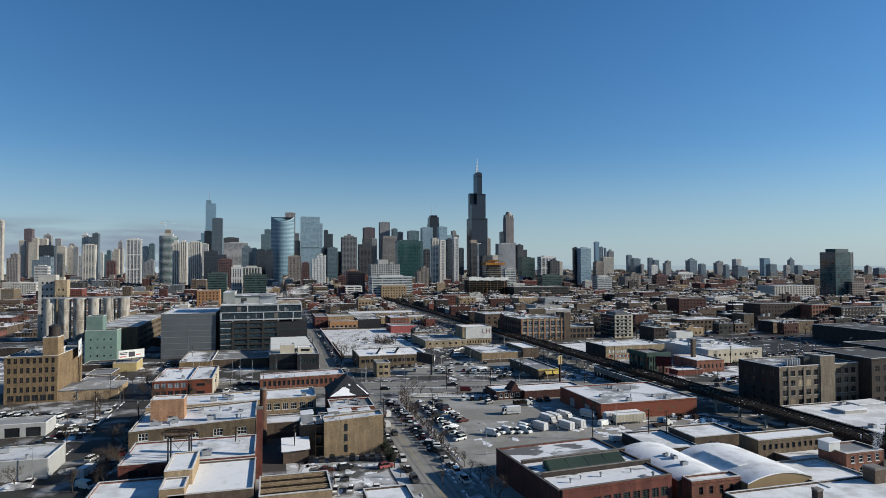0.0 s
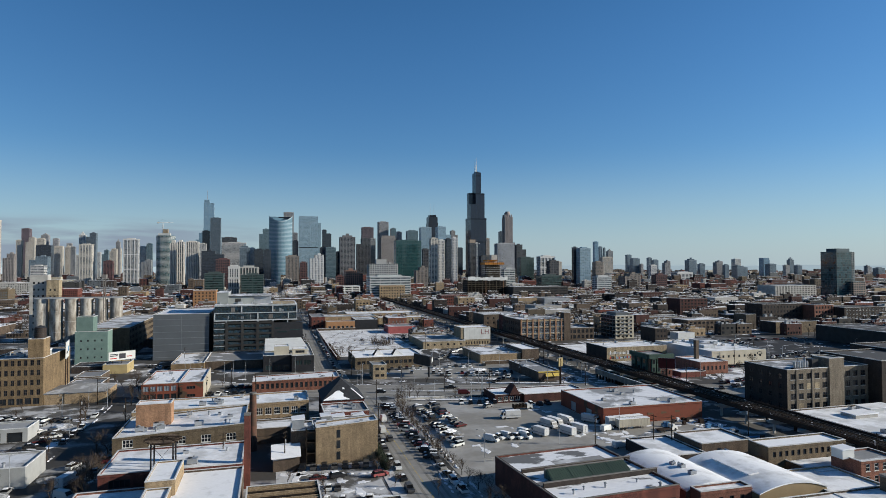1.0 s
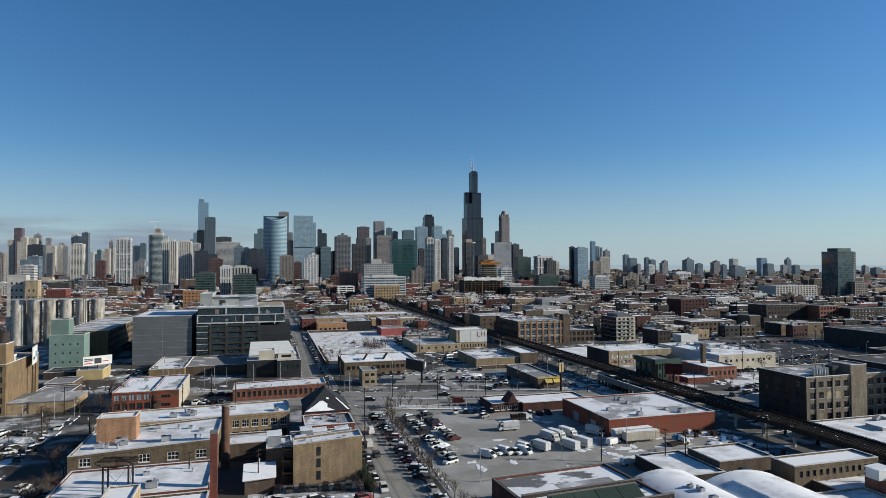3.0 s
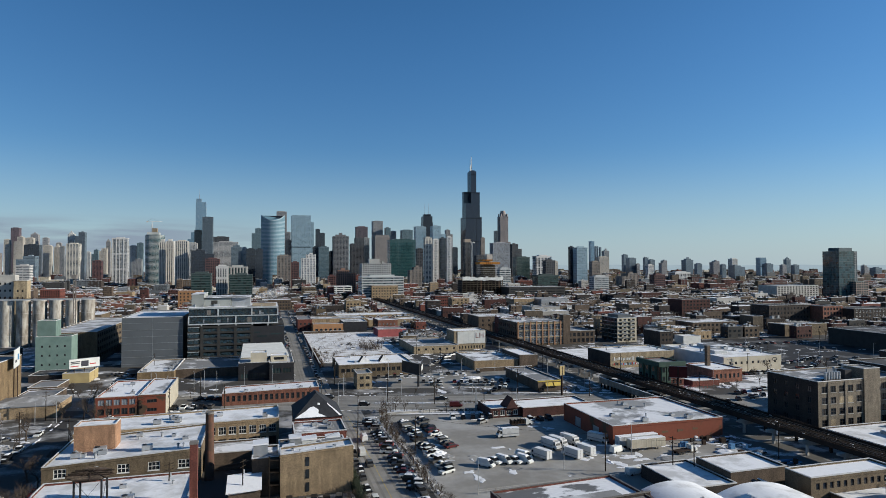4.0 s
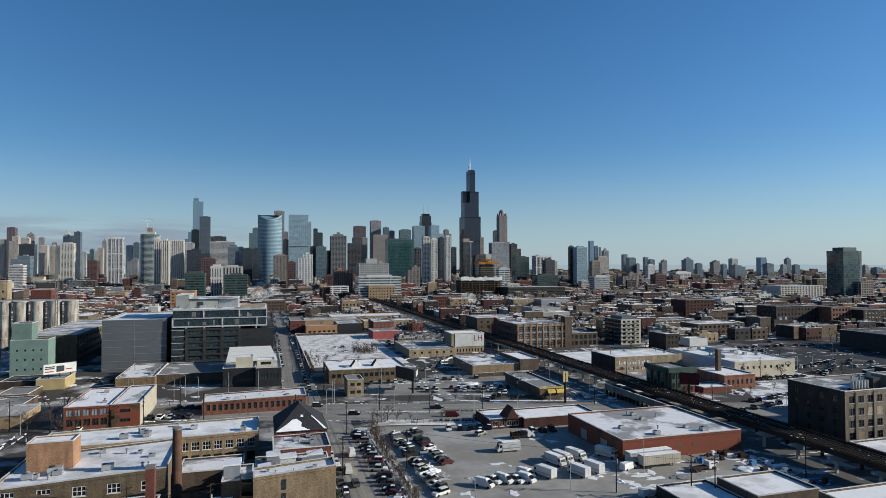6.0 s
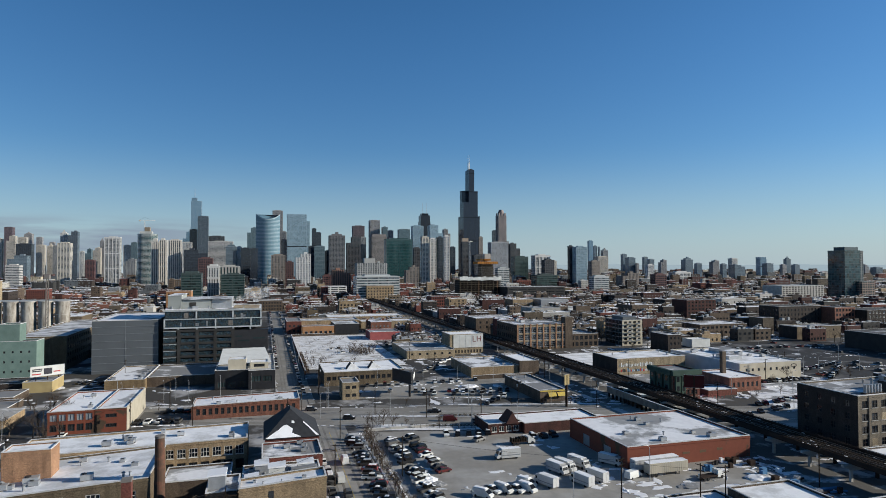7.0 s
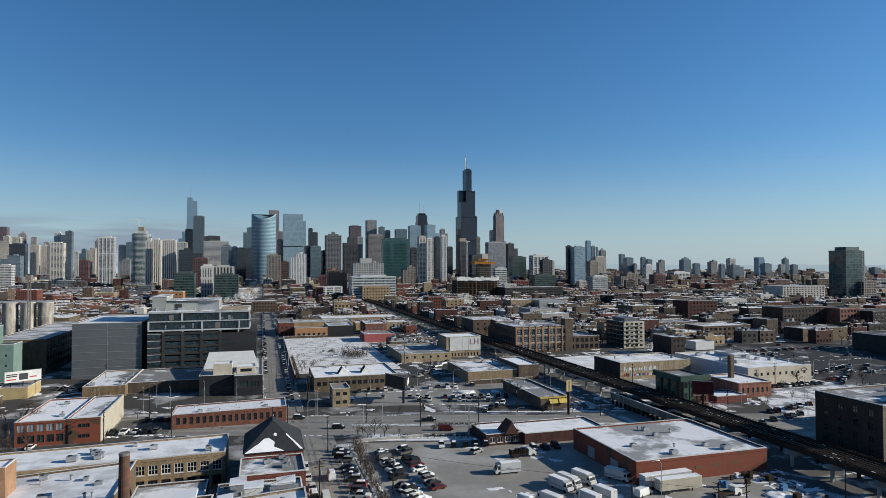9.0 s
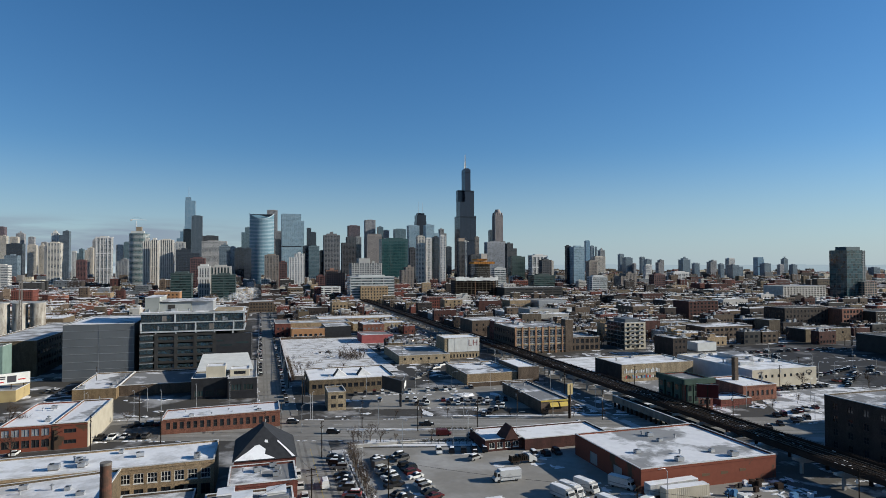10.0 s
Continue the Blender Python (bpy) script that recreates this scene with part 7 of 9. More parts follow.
car("van", "white", 107.4, 209.8, 20)
car("van", "white", 100.8, 190.5, 10)
for i in range(7):
    car(("suv", "sedan")[i % 2], ("black", "grey", "black", "grey", "black", "black", "grey")[i], 1.5 + i * 3.0, 196.8 - i * 0.33, 80 + 3 * (i % 3), snowy=False)
car("suv", "black", 10.5, 187.2, 15)
car("sedan", "maroon", 5.0, 186.6, 12)
car("suv", "red", 22.0, 185.0, 15)
car_row(1, 180, 16, 177.4, 6, 80, 0.2, ("sedan", "suv"))
plant_spots = ((-150, 400), (-160, 420), (-140, 440), (-170, 450), (-135, 410), (-145, 470), (-180, 410), (-3, 186), (22, 190), (-92, 270), (-96, 276), (-100, 284), (-84, 268), (-79, 284), (-112, 296), (-104, 300), (-90, 298))
car_row(6, 169.5, 20, 167, 5, 80, 0.2)
car_row(-118, 288, -82, 277, 11, 60, 0.15)
car_row(-108, 281, -88, 272, 6, 75, 0.2)
car_row(-88, 263, -78, 257, 4, 40, 0.1)
car_row(-84, 232, -78, 258, 6, 20, 0.3)
car("van", "white", -57.6, 190.4, -35, snowy=False)
car("suv", "white", -81.0, 224.0, 55, snowy=False)
car("pickup", "white", -86.4, 220.6, 60, snowy=True)
car("suv", "white", -62.5, 216.0, 70, snowy=True)
car_row(-73, 180, -73, 300, 14, 90, 0.4)
car_row(-55, 210, -55, 300, 10, 90, 0.5)
car_row(66, 340, 118, 326, 15, 70, 0.25)
car_row(68, 333, 112, 320, 12, 70, 0.3)
car_row(58, 356, 112, 355, 14, 85, 0.2)
car_row(100, 304, 116, 318, 5, 60, 0.2)
car_row(124, 300, 144, 300, 5, 60, 0.3)
car_row(17.4, 420, 17.4, 560, 22, 90, 0.25)
car_row(27.6, 345, 27.6, 560, 28, 90, 0.2)
car_row(94, 385, 120, 425, 11, 30, 0.3)
car_row(96, 505, 145, 545, 14, 30, 0.3)
car_row(190, 258, 214, 264, 7, 60, 0.2)
car_row(206, 270, 232, 276, 8, 60, 0.2)
car_row(238, 309, 274, 309.5, 12, 90, 0.1)
car_row(284, 306, 318, 330, 11, 40, 0.15)
car_row(292, 330, 335, 345, 12, 40, 0.2)
car_row(300, 355, 333, 400, 12, 40, 0.2)
car_row(300, 408, 390, 408, 16, 90, 0.3)
car("pickup", "red", 60, 490, 20, 0.36)
car("van", "grey", 54.5, 489, 80, 0.36)
car_row(-34, 311, -20, 309, 5, 80, 0.1)
car_row(-30, 326, -18, 324, 4, 10, 0.1)
car_row(-76, 402, -62, 396, 5, 60, 0.2)
for s, d, c, sh in ((-18, 10, "black", "suv"), (14, 20, "black", "pickup"), (20, 7, "maroon", "van"), (30, 4, "silver", "suv"), (62, 8, "white", "suv"), (70, 20, "grey", "sedan"), (-60, 20, "blue", "sedan"), (95, 9, "black", "suv"), (-35, 24, "grey", "suv")):
    px, py = og(s, d)
    car(sh, c, px, py, -15.7)


def step_van(x, y, turn, length=7.2, h=3.0, colour=None):
    """A boxy white delivery van."""
    colour = colour or van_white
    top = base("delivery_van", 0, 0, 0, "white boxy delivery van with a flat nose", "van", "yard vehicles")
    L = length / 2
    q = Quads()
    side_prism(q, [(-L, 0.5), (L - 1.6, 0.5), (L - 1.5, h), (-L, h)], 1.15)
    part("cargo_box", q, colour, top)
    q = Quads()
    side_prism(q, [(L - 1.55, 0.45), (L, 0.45), (L, 1.25), (L - 0.35, 1.4), (L - 0.75, h - 0.3), (L - 1.55, h - 0.25)], 1.08)
    part("cab", q, colour, top)
    q = Quads()
    q.face((L - 0.34, -0.95, 1.5), (L - 0.34, 0.95, 1.5), (L - 0.7, 0.95, h - 0.5), (L - 0.7, -0.95, h - 0.5))
    part("windscreen", q, glass_car, top)
    q = Quads()
    q.box(-L - 0.03, -1.0, h + 0.005, L - 1.7, 1.0, h + 0.06)
    part("snow_cover", q, snow_clean, top)
    for k in (-1, 1):
        q = Quads()
        q.box(L - 1.35, k * 1.08 - 0.02, 1.5, L - 0.75, k * 1.08 + 0.02, h - 0.7)
        part("side_window", q, glass_car, top)
        q = Quads()
        q.box(-L + 0.2, k * 1.15 - 0.015, 1.15, L - 1.7, k * 1.15 + 0.015, 1.4)
        part("stripe", q, steel_grey, top)
        q = Quads()
        q.box(L, k * 0.8 - 0.16, 0.75, L + 0.03, k * 0.8 + 0.16, 1.0)
        part("headlight", q, lamp_clear, top)
    q = Quads()
    q.box(L - 0.02, -1.1, 0.4, L + 0.15, 1.1, 0.62)
    part("bumper", q, black_metal, top)
    q = Quads()
    q.box(-L - 0.02, -0.02, 0.6, -L, 0.02, h - 0.15)
    part("door_seam", q, black_metal, top)
    wheels(top, (-L + 1.4, L - 1.2), 1.12, 0.42)
    top.matrix_basis = pose(x, y, 0.03, 0, 0, turn)
    return top


step_van(80.9, 235.2, 180, 7.6, 3.1)
v2 = step_van(89.5, 219.5, -72, 7.0, 2.9)
for a in ((-60.0, 201.4, 72), (92.6, 220.8, -72), (97.6, 222.2, -72), (107.6, 221.5, -60)):
    copy_thing(v2, pose(a[0], a[1], 0.03, 0, 0, a[2]))
for a in ((91.5, 209.4, 108), (96.8, 211.2, 108), (82.0, 211.2, 112)):
    copy_thing(v2, pose(a[0], a[1], 0.03, 0, 0, a[2]))


def trailer(x0, y0, length, turn, material, label):
    top = base("trailer", 0, 0, 0, label, "trailer", "yard vehicles")
    q = Quads()
    q.box(-length / 2, -1.25, 1.0, length / 2, 1.25, 3.7)
    part("box", q, material, top)
    for i in range(int(length / 0.6)):
        q = Quads()
        q.box(-length / 2 + 0.15 + i * 0.6, -1.29, 1.1, -length / 2 + 0.23 + i * 0.6, 1.29, 3.6)
        part("rib", q, material, top)
    q = Quads()
    q.box(-length / 2, -1.2, 3.7, length / 2, 1.2, 3.8)
    part("snow_cover", q, snow_clean, top)
    wheels(top, (-length / 2 + 1.2, -length / 2 + 2.4), 1.2, 0.5)
    for s in (-0.7, 0.7):
        q = Quads()
        q.box(length / 2 - 2.6, s - 0.08, 0, length / 2 - 2.4, s + 0.08, 1.0)
        part("landing_leg", q, black_metal, top)
    top.matrix_basis = pose(x0, y0, 0.03, 0, 0, turn)


trailer(116.6, 213.4, 14.5, 2, van_white, "long white box trailer with snow on top")
trailer(117.6, 209.6, 12.5, 0, stucco_cream, "rust-streaked cream container trailer")


def flatbed(x, y, turn, label, load):
    top = base("flatbed_truck", 0, 0, 0, label, "truck", "yard vehicles")
    q = Quads()
    q.box(-4, -1.15, 0.85, 1.6, 1.15, 1.1)
    part("bed", q, steel_rust, top)
    q = Quads()
    side_prism(q, [(1.7, 0.5), (4.2, 0.5), (4.2, 1.4), (3.2, 1.6), (2.8, 2.4), (1.7, 2.4)], 1.05)
    part("cab", q, paint_white, top)
    q = Quads()
    q.face((3.23, -0.9, 1.62), (3.23, 0.9, 1.62), (2.85, 0.9, 2.3), (2.85, -0.9, 2.3))
    part("windscreen", q, glass_car, top)
    if load:
        for i in range(9):
            q = Quads()
            q.box(-3.9 + i * 0.6, -1.1, 1.1, -3.6 + i * 0.6, 1.1, 1.9 + 0.5 * vr.random())
            part("load", q, timber, top)
    wheels(top, (-3.0, -1.8, 3.2), 1.1, 0.48)
    top.matrix_basis = pose(x, y, 0.03, 0, 0, turn)


flatbed(91.0, 247.6, 0, "flatbed truck stacked with dark timber crates", True)
flatbed(127.0, 203.2, 8, "white tow truck with an empty bed", False)


def scrap_heap(x0, y0, x1, y1, n, label, mats):
    """Loose yard goods: beams, crates and drums, each lying on the ground."""
    for i in range(n):
        x, y = vr.uniform(x0, x1), vr.uniform(y0, y1)
        k = vr.random()
        top = base("yard_goods", x, y, 0.02, label, "yard goods", "yard goods")
        q = Quads()
        if k < 0.5:
            a, l = vr.uniform(-0.4, 0.4), vr.uniform(3, 7)
            q.bar((x - l / 2, y - a, 0.32), (x + l / 2, y + a, 0.32), 0.3)
        else:
            w = vr.uniform(0.8, 1.8)
            q.box(x, y, 0.02, x + w, y + w * 0.8, vr.uniform(0.7, 1.8))
        part("piece", q, vr.choice(mats), top)


scrap_heap(136, 208, 150, 214.5, 16, "beams and trailer frames heaped under snow", [black_metal, snow_clean, steel_rust])
scrap_heap(103, 176, 120, 187, 26, "steel beams stored under thin snow", [steel_rust, snow_clean, black_metal])
scrap_heap(140, 180, 152, 205, 22, "scrap metal heaped beside the railway", [steel_rust, galvanised, paint_blue, snow_clean])
scrap_heap(128, 207.5, 131.5, 209.5, 3, "blue waste containers beside the wall", [paint_blue])

# ---- trees, poles, lamps ----


def grow(q_limb, q_twig, p, d, length, r, depth, rg):
    e = p + d * length
    (q_limb if depth > 1 else q_twig).bar(p, e, r, 5 if depth > 2 else 3, r * 0.62)
    if depth == 0:
        return
    for i in range(3):
        t = Vector((rg.uniform(-1, 1), rg.uniform(-1, 1), rg.uniform(-0.1, 0.7)))
        grow(q_limb, q_twig, p + d * length * rg.uniform(0.5, 1.0), (d + t * 1.15).normalized(), length * rg.uniform(0.6, 0.9), r * 0.55, depth - 1, rg)


def bare_tree(x, y, h, seed):
    rg = random.Random(seed)
    top = base("bare_tree", 0, 0, 0, "leafless winter street tree with fine brown twigs", "tree", "street trees")
    a, b = Quads(), Quads()
    grow(a, b, Vector((0, 0, -0.1)), Vector((rg.uniform(-0.08, 0.08), rg.uniform(-0.08, 0.08), 1)).normalized(), h * 0.2, h * 0.016, 6, rg)
    part("trunk", a, bark, top)
    part("crown", b, bark, top)
    top.matrix_basis = pose(x, y, 0)
    return top


TREES = [bare_tree(42.8, 258, 10.5, 1), bare_tree(43.2, 240, 9.0, 2), bare_tree(-57, 240, 12.0, 3), bare_tree(24.4, 262, 8.0, 4)]
tr = random.Random(3)


def plant(x, y, k=1.0):
    copy_thing(tr.choice(TREES), pose(x, y, 0, 0, 0, tr.uniform(0, 360)) @ Matrix.Scale(k * tr.uniform(0.8, 1.15), 4))


for x, y, k in ((43.5, 222, 0.8), (43.5, 210, 0.9), (43.3, 231, 0.8), (43, 249, 1), (42.6, 266, 1.1), (43.6, 200, 1), (24.5, 255, 0.8), (-60, 231, 1.2), (-58, 222, 1), (-75, 236, 1.0), (-73, 246, 0.9),
                (-80, 348, 1.5), (-76, 340, 1.2), (-74, 352, 1.1), (6.2, 174.8, 1.1), (34, 167, 1), (0.5, 170, 0.8), (-16, 316, 0.8), (-30, 332, 0.8), (-52, 332, 0.7), (66, 470, 1.2), (72, 466, 1.3), (78, 474, 1.2),
                (84, 480, 1.1), (60, 480, 0.8), (70, 482, 1.0), (36, 440, 0.9), (38, 425, 0.8), (36, 460, 0.8), (64, 462, 0.9), (80, 468, 1.1), (75, 478, 1.0), (42, 421, 0.9), (52, 417, 0.9), (62, 424, 0.8), (36, 418, 0.9), (258, 307, 1.2), (248, 306, 0.9), (292, 302, 1.0), (300, 315, 0.9), (310, 318, 0.8), (216, 282, 0.8), (232, 285, 0.8),
                (-42, 180, 0.9), (-54, 176, 1.1), (-60, 188, 1.0), (-78, 214, 1.0), (24.3, 184, 0.9), (24.4, 176, 0.8), (43.8, 188, 0.9), (44.2, 180, 0.8), (190, 445, 1), (205, 446, 0.9), (198, 444, 0.8), (250, 428, 1.0), (262, 428, 1.1)):
    plant(x, y, k)
for x, y, k in ((-67, 330, 1.7), (-70, 342, 1.5), (-64, 321, 1.3), (-56, 226, 1.3), (-57, 208, 1.2), (-55, 196, 1.4), (43.4, 216, 1.0), (43.2, 205, 1.1), (43.0, 236, 1.0), (43.0, 245, 1.1), (42.8, 254, 1.2), (52, 283, 1.1), (49, 279, 1.2), (46, 281, 1.0), (55, 280, 0.9)):
    plant(x, y, k)
for x, y, k in ((44.5, 158, 1.0), (46.5, 163, 1.1), (45.0, 168, 1.0), (47.5, 172, 0.9), (43.8, 173, 0.9), (44.2, 151, 1.2), (-56, 262, 1.3), (-60, 270, 1.2), (-64, 300, 1.4), (-52, 186, 1.2), (-50, 205, 1.2), (-84, 226, 1.0), (-90, 236, 0.9)):
    plant(x, y, k)
for x, y, k in ((-74, 262, 1.5), (-75, 276, 1.6), (-56, 284, 1.5), (-55, 296, 1.4), (-73, 306, 1.5), (-76, 196, 1.4), (-75, 182, 1.5), (-55, 250, 1.4), (-66, 312, 1.6), (-58, 316, 1.5)):
    plant(x, y, k)
for x, y in plant_spots:
    plant(x, y, 0.8)
for s in (2, 12, 22, 33, 46, 58, 70, 82):
    plant(*og(s, 31), 0.75)
for s in (-8, 4, 16, 30, 41):
    plant(*og(s, -0.5), 0.7)


evergreen = surf("evergreen", (0.035, 0.045, 0.026), (0.02, 0.026, 0.016), 1.5)


def brush(name, label, spots, h, n, material):
    """A tangle of bare stems, too many to count."""
    rg = random.Random(8)
    q = Quads()
    for x, y, r in spots:
        for _ in range(n):
            a, d = rg.uniform(0, 6.28), r * rg.random() ** 0.5
            p = Vector((x + d * math.cos(a), y + d * math.sin(a), 0.0))
            e = p + Vector((rg.uniform(-0.6, 0.6), rg.uniform(-0.6, 0.6), h * rg.uniform(0.5, 1.1)))
            q.bar(p, e, 0.035, 3, 0.012)
            for _ in range(2):
                f = p.lerp(e, rg.uniform(0.4, 0.8))
                q.bar(f, f + Vector((rg.uniform(-0.5, 0.5), rg.uniform(-0.5, 0.5), rg.uniform(0.2, 0.6))), 0.02, 3, 0.008)
    part(name, q, material, None, label, "stuff")


brush("hedge", "scrubby leafless hedge along the yard fence", [(43.9 + 0.5 * math.sin(y * 1.3), y * 1.0, 0.9 + 0.5 * math.sin(y * 0.7)) for y in range(190, 272, 3)], 2.0, 22, bark)
brush("hedge", "low dark evergreen planting on the verge", [(*og(s, -0.4), 1.0) for s in range(6, 44, 2)], 0.8, 60, shrub)
brush("hedge", "low shrubs along the median", [(*og(s, 14.6), 0.8) for s in list(range(18, 34, 2)) + list(range(60, 74, 2))], 0.7, 50, shrub)
brush("hedge", "dark evergreen shrubs beside the apartment block", [(24.3 + 0.4 * math.sin(y), y, 0.9 + 0.3 * math.sin(y * 2.1)) for y in range(190, 214, 2)], 3.4, 150, evergreen)
brush("hedge", "leafless scrub beside the street", [(x, y, 2.2) for x, y in ((-57, 196), (-56, 204), (-56, 212), (-74, 225), (-74, 218), (-57, 220), (-76, 205), (-62, 172))], 3.0, 120, bark)


brush("hedge", "tall leafless scrub growing in the vacant lot", [(72 + 8 * math.sin(i * 2.4) * (i / 40) ** 0.5, 466 + 13 * math.cos(i * 2.4) * (i / 40) ** 0.5, 1.2 + (i % 3) * 0.5) for i in range(40)], 4.2, 16, bark)
brush("hedge", "leafless weeds along the lot wall", [(33.2, y, 0.9) for y in range(400, 470, 3)], 3.0, 26, bark)
brush("hedge", "dry weeds scattered over the snowy vacant lot", [(36 + (i * 37 % 52), 414 + (i * 53 % 140), 2.4) for i in range(70)], 1.5, 14, bark)
car("pickup", "red", 60.5, 470, 20, 0.38)


def far_trees():
    """Leafless trees between the far houses."""
    rg = random.Random(21)
    q = Quads()
    for _ in range(5200):
        y = rg.uniform(430, 2300) if rg.random() < 0.8 else rg.uniform(330, 800)
        x = rg.uniform(-0.36 * y, 1.25 * y)
        if taken(x - 2, y - 2, x + 2, y + 2) or y < 450 and x < 300:
            continue
        h = rg.uniform(7, 13)
        q.bar((x, y, 0), (x, y, h * 0.5), 0.25, 3, 0.15)
        for _ in range(16 if y < 900 else 8):
            a = rg.uniform(0, 6.28)
            z = h * rg.uniform(0.3, 0.6)
            r = h * rg.uniform(0.15, 0.38)
            q.bar((x, y, z), (x + r * math.cos(a), y + r * math.sin(a), z + h * rg.uniform(0.1, 0.45)), 0.09, 3, 0.03)
    part("bare_trees", q, bark, None, "leafless trees scattered between the far houses", "stuff")


far_trees()


def street_lamp(x, y, turn, h=9.0, arm=2.2):
    top = base("street_lamp", 0, 0, 0, "grey steel street lamp with a curved arm", "street lamp", "street lamps")
    q = Quads()
    q.tube(0, 0, 0, h, 0.11, 0.07, 8)
    part("pole", q, galvanised, top)
    q = Quads()
    pts = [(0, 0, h), (0.5, 0, h + 0.6), (1.2, 0, h + 0.85), (arm, 0, h + 0.8)]
    q.sweep(pts, 0.05, 6)
    part("arm", q, galvanised, top)
    q = Quads()
    q.box(arm - 0.1, -0.14, h + 0.7, arm + 0.6, 0.14, h + 0.88)
    part("head", q, steel_grey, top)
    top.matrix_basis = pose(x, y, 0, 0, 0, turn)
    return top


lamp = street_lamp(*og(-8, 0), 80)
for x, y, t in ((*og(28, -1), 80), (*og(28, 30.5), -100), (*og(62, 30.5), -100), (*og(-30, 30.5), -100), (81.9, 271.4, 80), (54.2, 189, 180), (-8, 352, -90), (5, 352, -90), (-30, 345, -90), (-20, 343, -90), (-46, 345, -90), (146, 300, 180), (146, 340, 180), (15.9, 440, 0), (15.9, 480, 0), (29.6, 430, 180), (-73, 200, 0), (-73, 250, 0), (-73, 300, 0), (282, 320, 0), (282, 350, 0), (310, 380, 0)):
    copy_thing(lamp, pose(x, y, 0, 0, 0, t))


def utility_pole(x, y, turn, h=11.0):
    top = base("utility_pole", 0, 0, 0, "dark wooden utility pole with cross arms", "utility pole", "utility poles")
    q = Quads()
    q.tube(0, 0, 0, h, 0.17, 0.12, 8)
    part("pole", q, timber, top)
    for z in (h - 0.5, h - 1.8):
        q = Quads()
        q.box(-1.3, -0.07, z, 1.3, 0.07, z + 0.14)
        part("cross_arm", q, timber, top)
    q = Quads()
    q.tube(0.38, 0, h - 3.6, h - 2.6, 0.24, None, 10)
    part("transformer", q, galvanised, top)
    top.matrix_basis = pose(x, y, 0, 0, 0, turn)
    return top


POLES = [(28.6, 226.9), (47.2, 229.0), (114.8, 183.3), (94.4, 195.0), (-20.5, 201.0), (-3.5, 198.5), (18.6, 287.6), (-26, 333), (110, 186), (158, 150), (168, 151), (150, 190), (15.8, 425), (15.8, 455), (30, 380), (-78, 305), (140, 285), (96, 430), (-56, 402)]
first = utility_pole(*POLES[0], 10)
for i, (x, y) in enumerate(POLES[1:]):
    copy_thing(first, pose(x, y, 0, 0, 0, 15 * i))


def cable(p, q_, sag=0.8):
    q = Quads()
    p, e = Vector(p), Vector(q_)
    pts = [p.lerp(e, i / 10) - Vector((0, 0, sag * 4 * (i / 10) * (1 - i / 10))) for i in range(11)]
    q.sweep(pts, 0.03, 4)
    part("cable", q, black_metal, None, "thin black overhead cable strung between poles", "")["category"] = "cable"


for p, e in (((-20.5, 201, 10.4), (-3.5, 198.5, 10.4)), ((-3.5, 198.5, 10.4), (28.6, 226.9, 10.4)), ((-20.5, 202, 9.2), (-3.5, 199.5, 9.2)), ((28.6, 226.9, 10.4), (18.6, 287.6, 10.4)), ((114.8, 183.3, 10.4), (94.4, 195, 10.4)), ((94.4, 195, 10.4), (47.2, 229, 10.4))):
    cable(p, e)

# ---- rooftop equipment ----


def rooftop_unit():
    top = base("rooftop_unit", 0, 0, 0, "grey metal rooftop air handling unit", "rooftop unit", "rooftop equipment")
    q = Quads()
    q.box(-1.1, -0.8, 0, 1.1, 0.8, 0.25)
    part("kerb", q, coping_dark, top)
    q = Quads()
    q.box(-1.2, -0.9, 0.25, 1.2, 0.9, 1.4)
    part("casing", q, galvanised, top)
    q = Quads()
    q.tube(-0.5, 0, 1.4, 1.58, 0.5, None, 12)
    part("fan_guard", q, black_metal, top)
    return top


def roof_vent():
    top = base("roof_vent", 0, 0, 0, "short galvanised roof vent pipe", "vent", "rooftop equipment")
    q = Quads()
    q.tube(0, 0, 0, 0.9, 0.22, None, 8)
    part("pipe", q, galvanised, top)
    q = Quads()
    q.tube(0, 0, 0.9, 1.15, 0.42, 0.1, 8)
    part("cowl", q, steel_grey, top)
    return top


unit, vent = rooftop_unit(), roof_vent()
unit.matrix_basis, vent.matrix_basis = pose(-47, 226, 6.9), pose(-20, 224, 8.3)
ur = random.Random(14)


def units(x0, y0, x1, y1, z, n, k=1.0, slope=0.0):
    for i in range(n):
        x, y = ur.uniform(x0, x1), ur.uniform(y0, y1)
        zz = z + slope * (x - x0)
        if ur.random() < 0.55:
            copy_thing(unit, pose(x, y, zz - 0.02, 0, 0, ur.choice((0, 90, 8))) @ Matrix.Scale(k * ur.uniform(0.6, 1.1), 4))
        else:
            copy_thing(vent, pose(x, y, zz - 0.02) @ Matrix.Scale(k * ur.uniform(0.8, 1.5), 4))


units(-51, 221.5, -17, 229, 6.6, 7, 1.2, 0.05)
units(-36, 231, -17, 243, 7.5, 5, 1.0, 0.04)
units(-50, 248, 3, 262, 8.3, 12, 1.0, 0.013)
units(-46, 186, -17, 203, 6.5, 4)
units(7, 202, 22, 205, 10.45, 4, 0.55, 0.06)
units(7, 209, 22, 225, 6.75, 12, 0.9)
units(12, 229, 24, 240, 8.15, 8, 0.7)
units(114, 219, 148, 248, 5.8, 9, 0.9)
units(-58, 305, -48, 330, 7.5, 5)
units(-13, 314, 22, 324, 4.8, 7, 0.8)
units(-10, 380, 12, 384, 8.55, 5)
units(41, 364, 75, 392, 6.1, 7, 0.8)
units(200, 215, 219, 225, 18.1, 6, 1.4)
units(240, 320, 272, 366, 8.1, 16, 1.3)
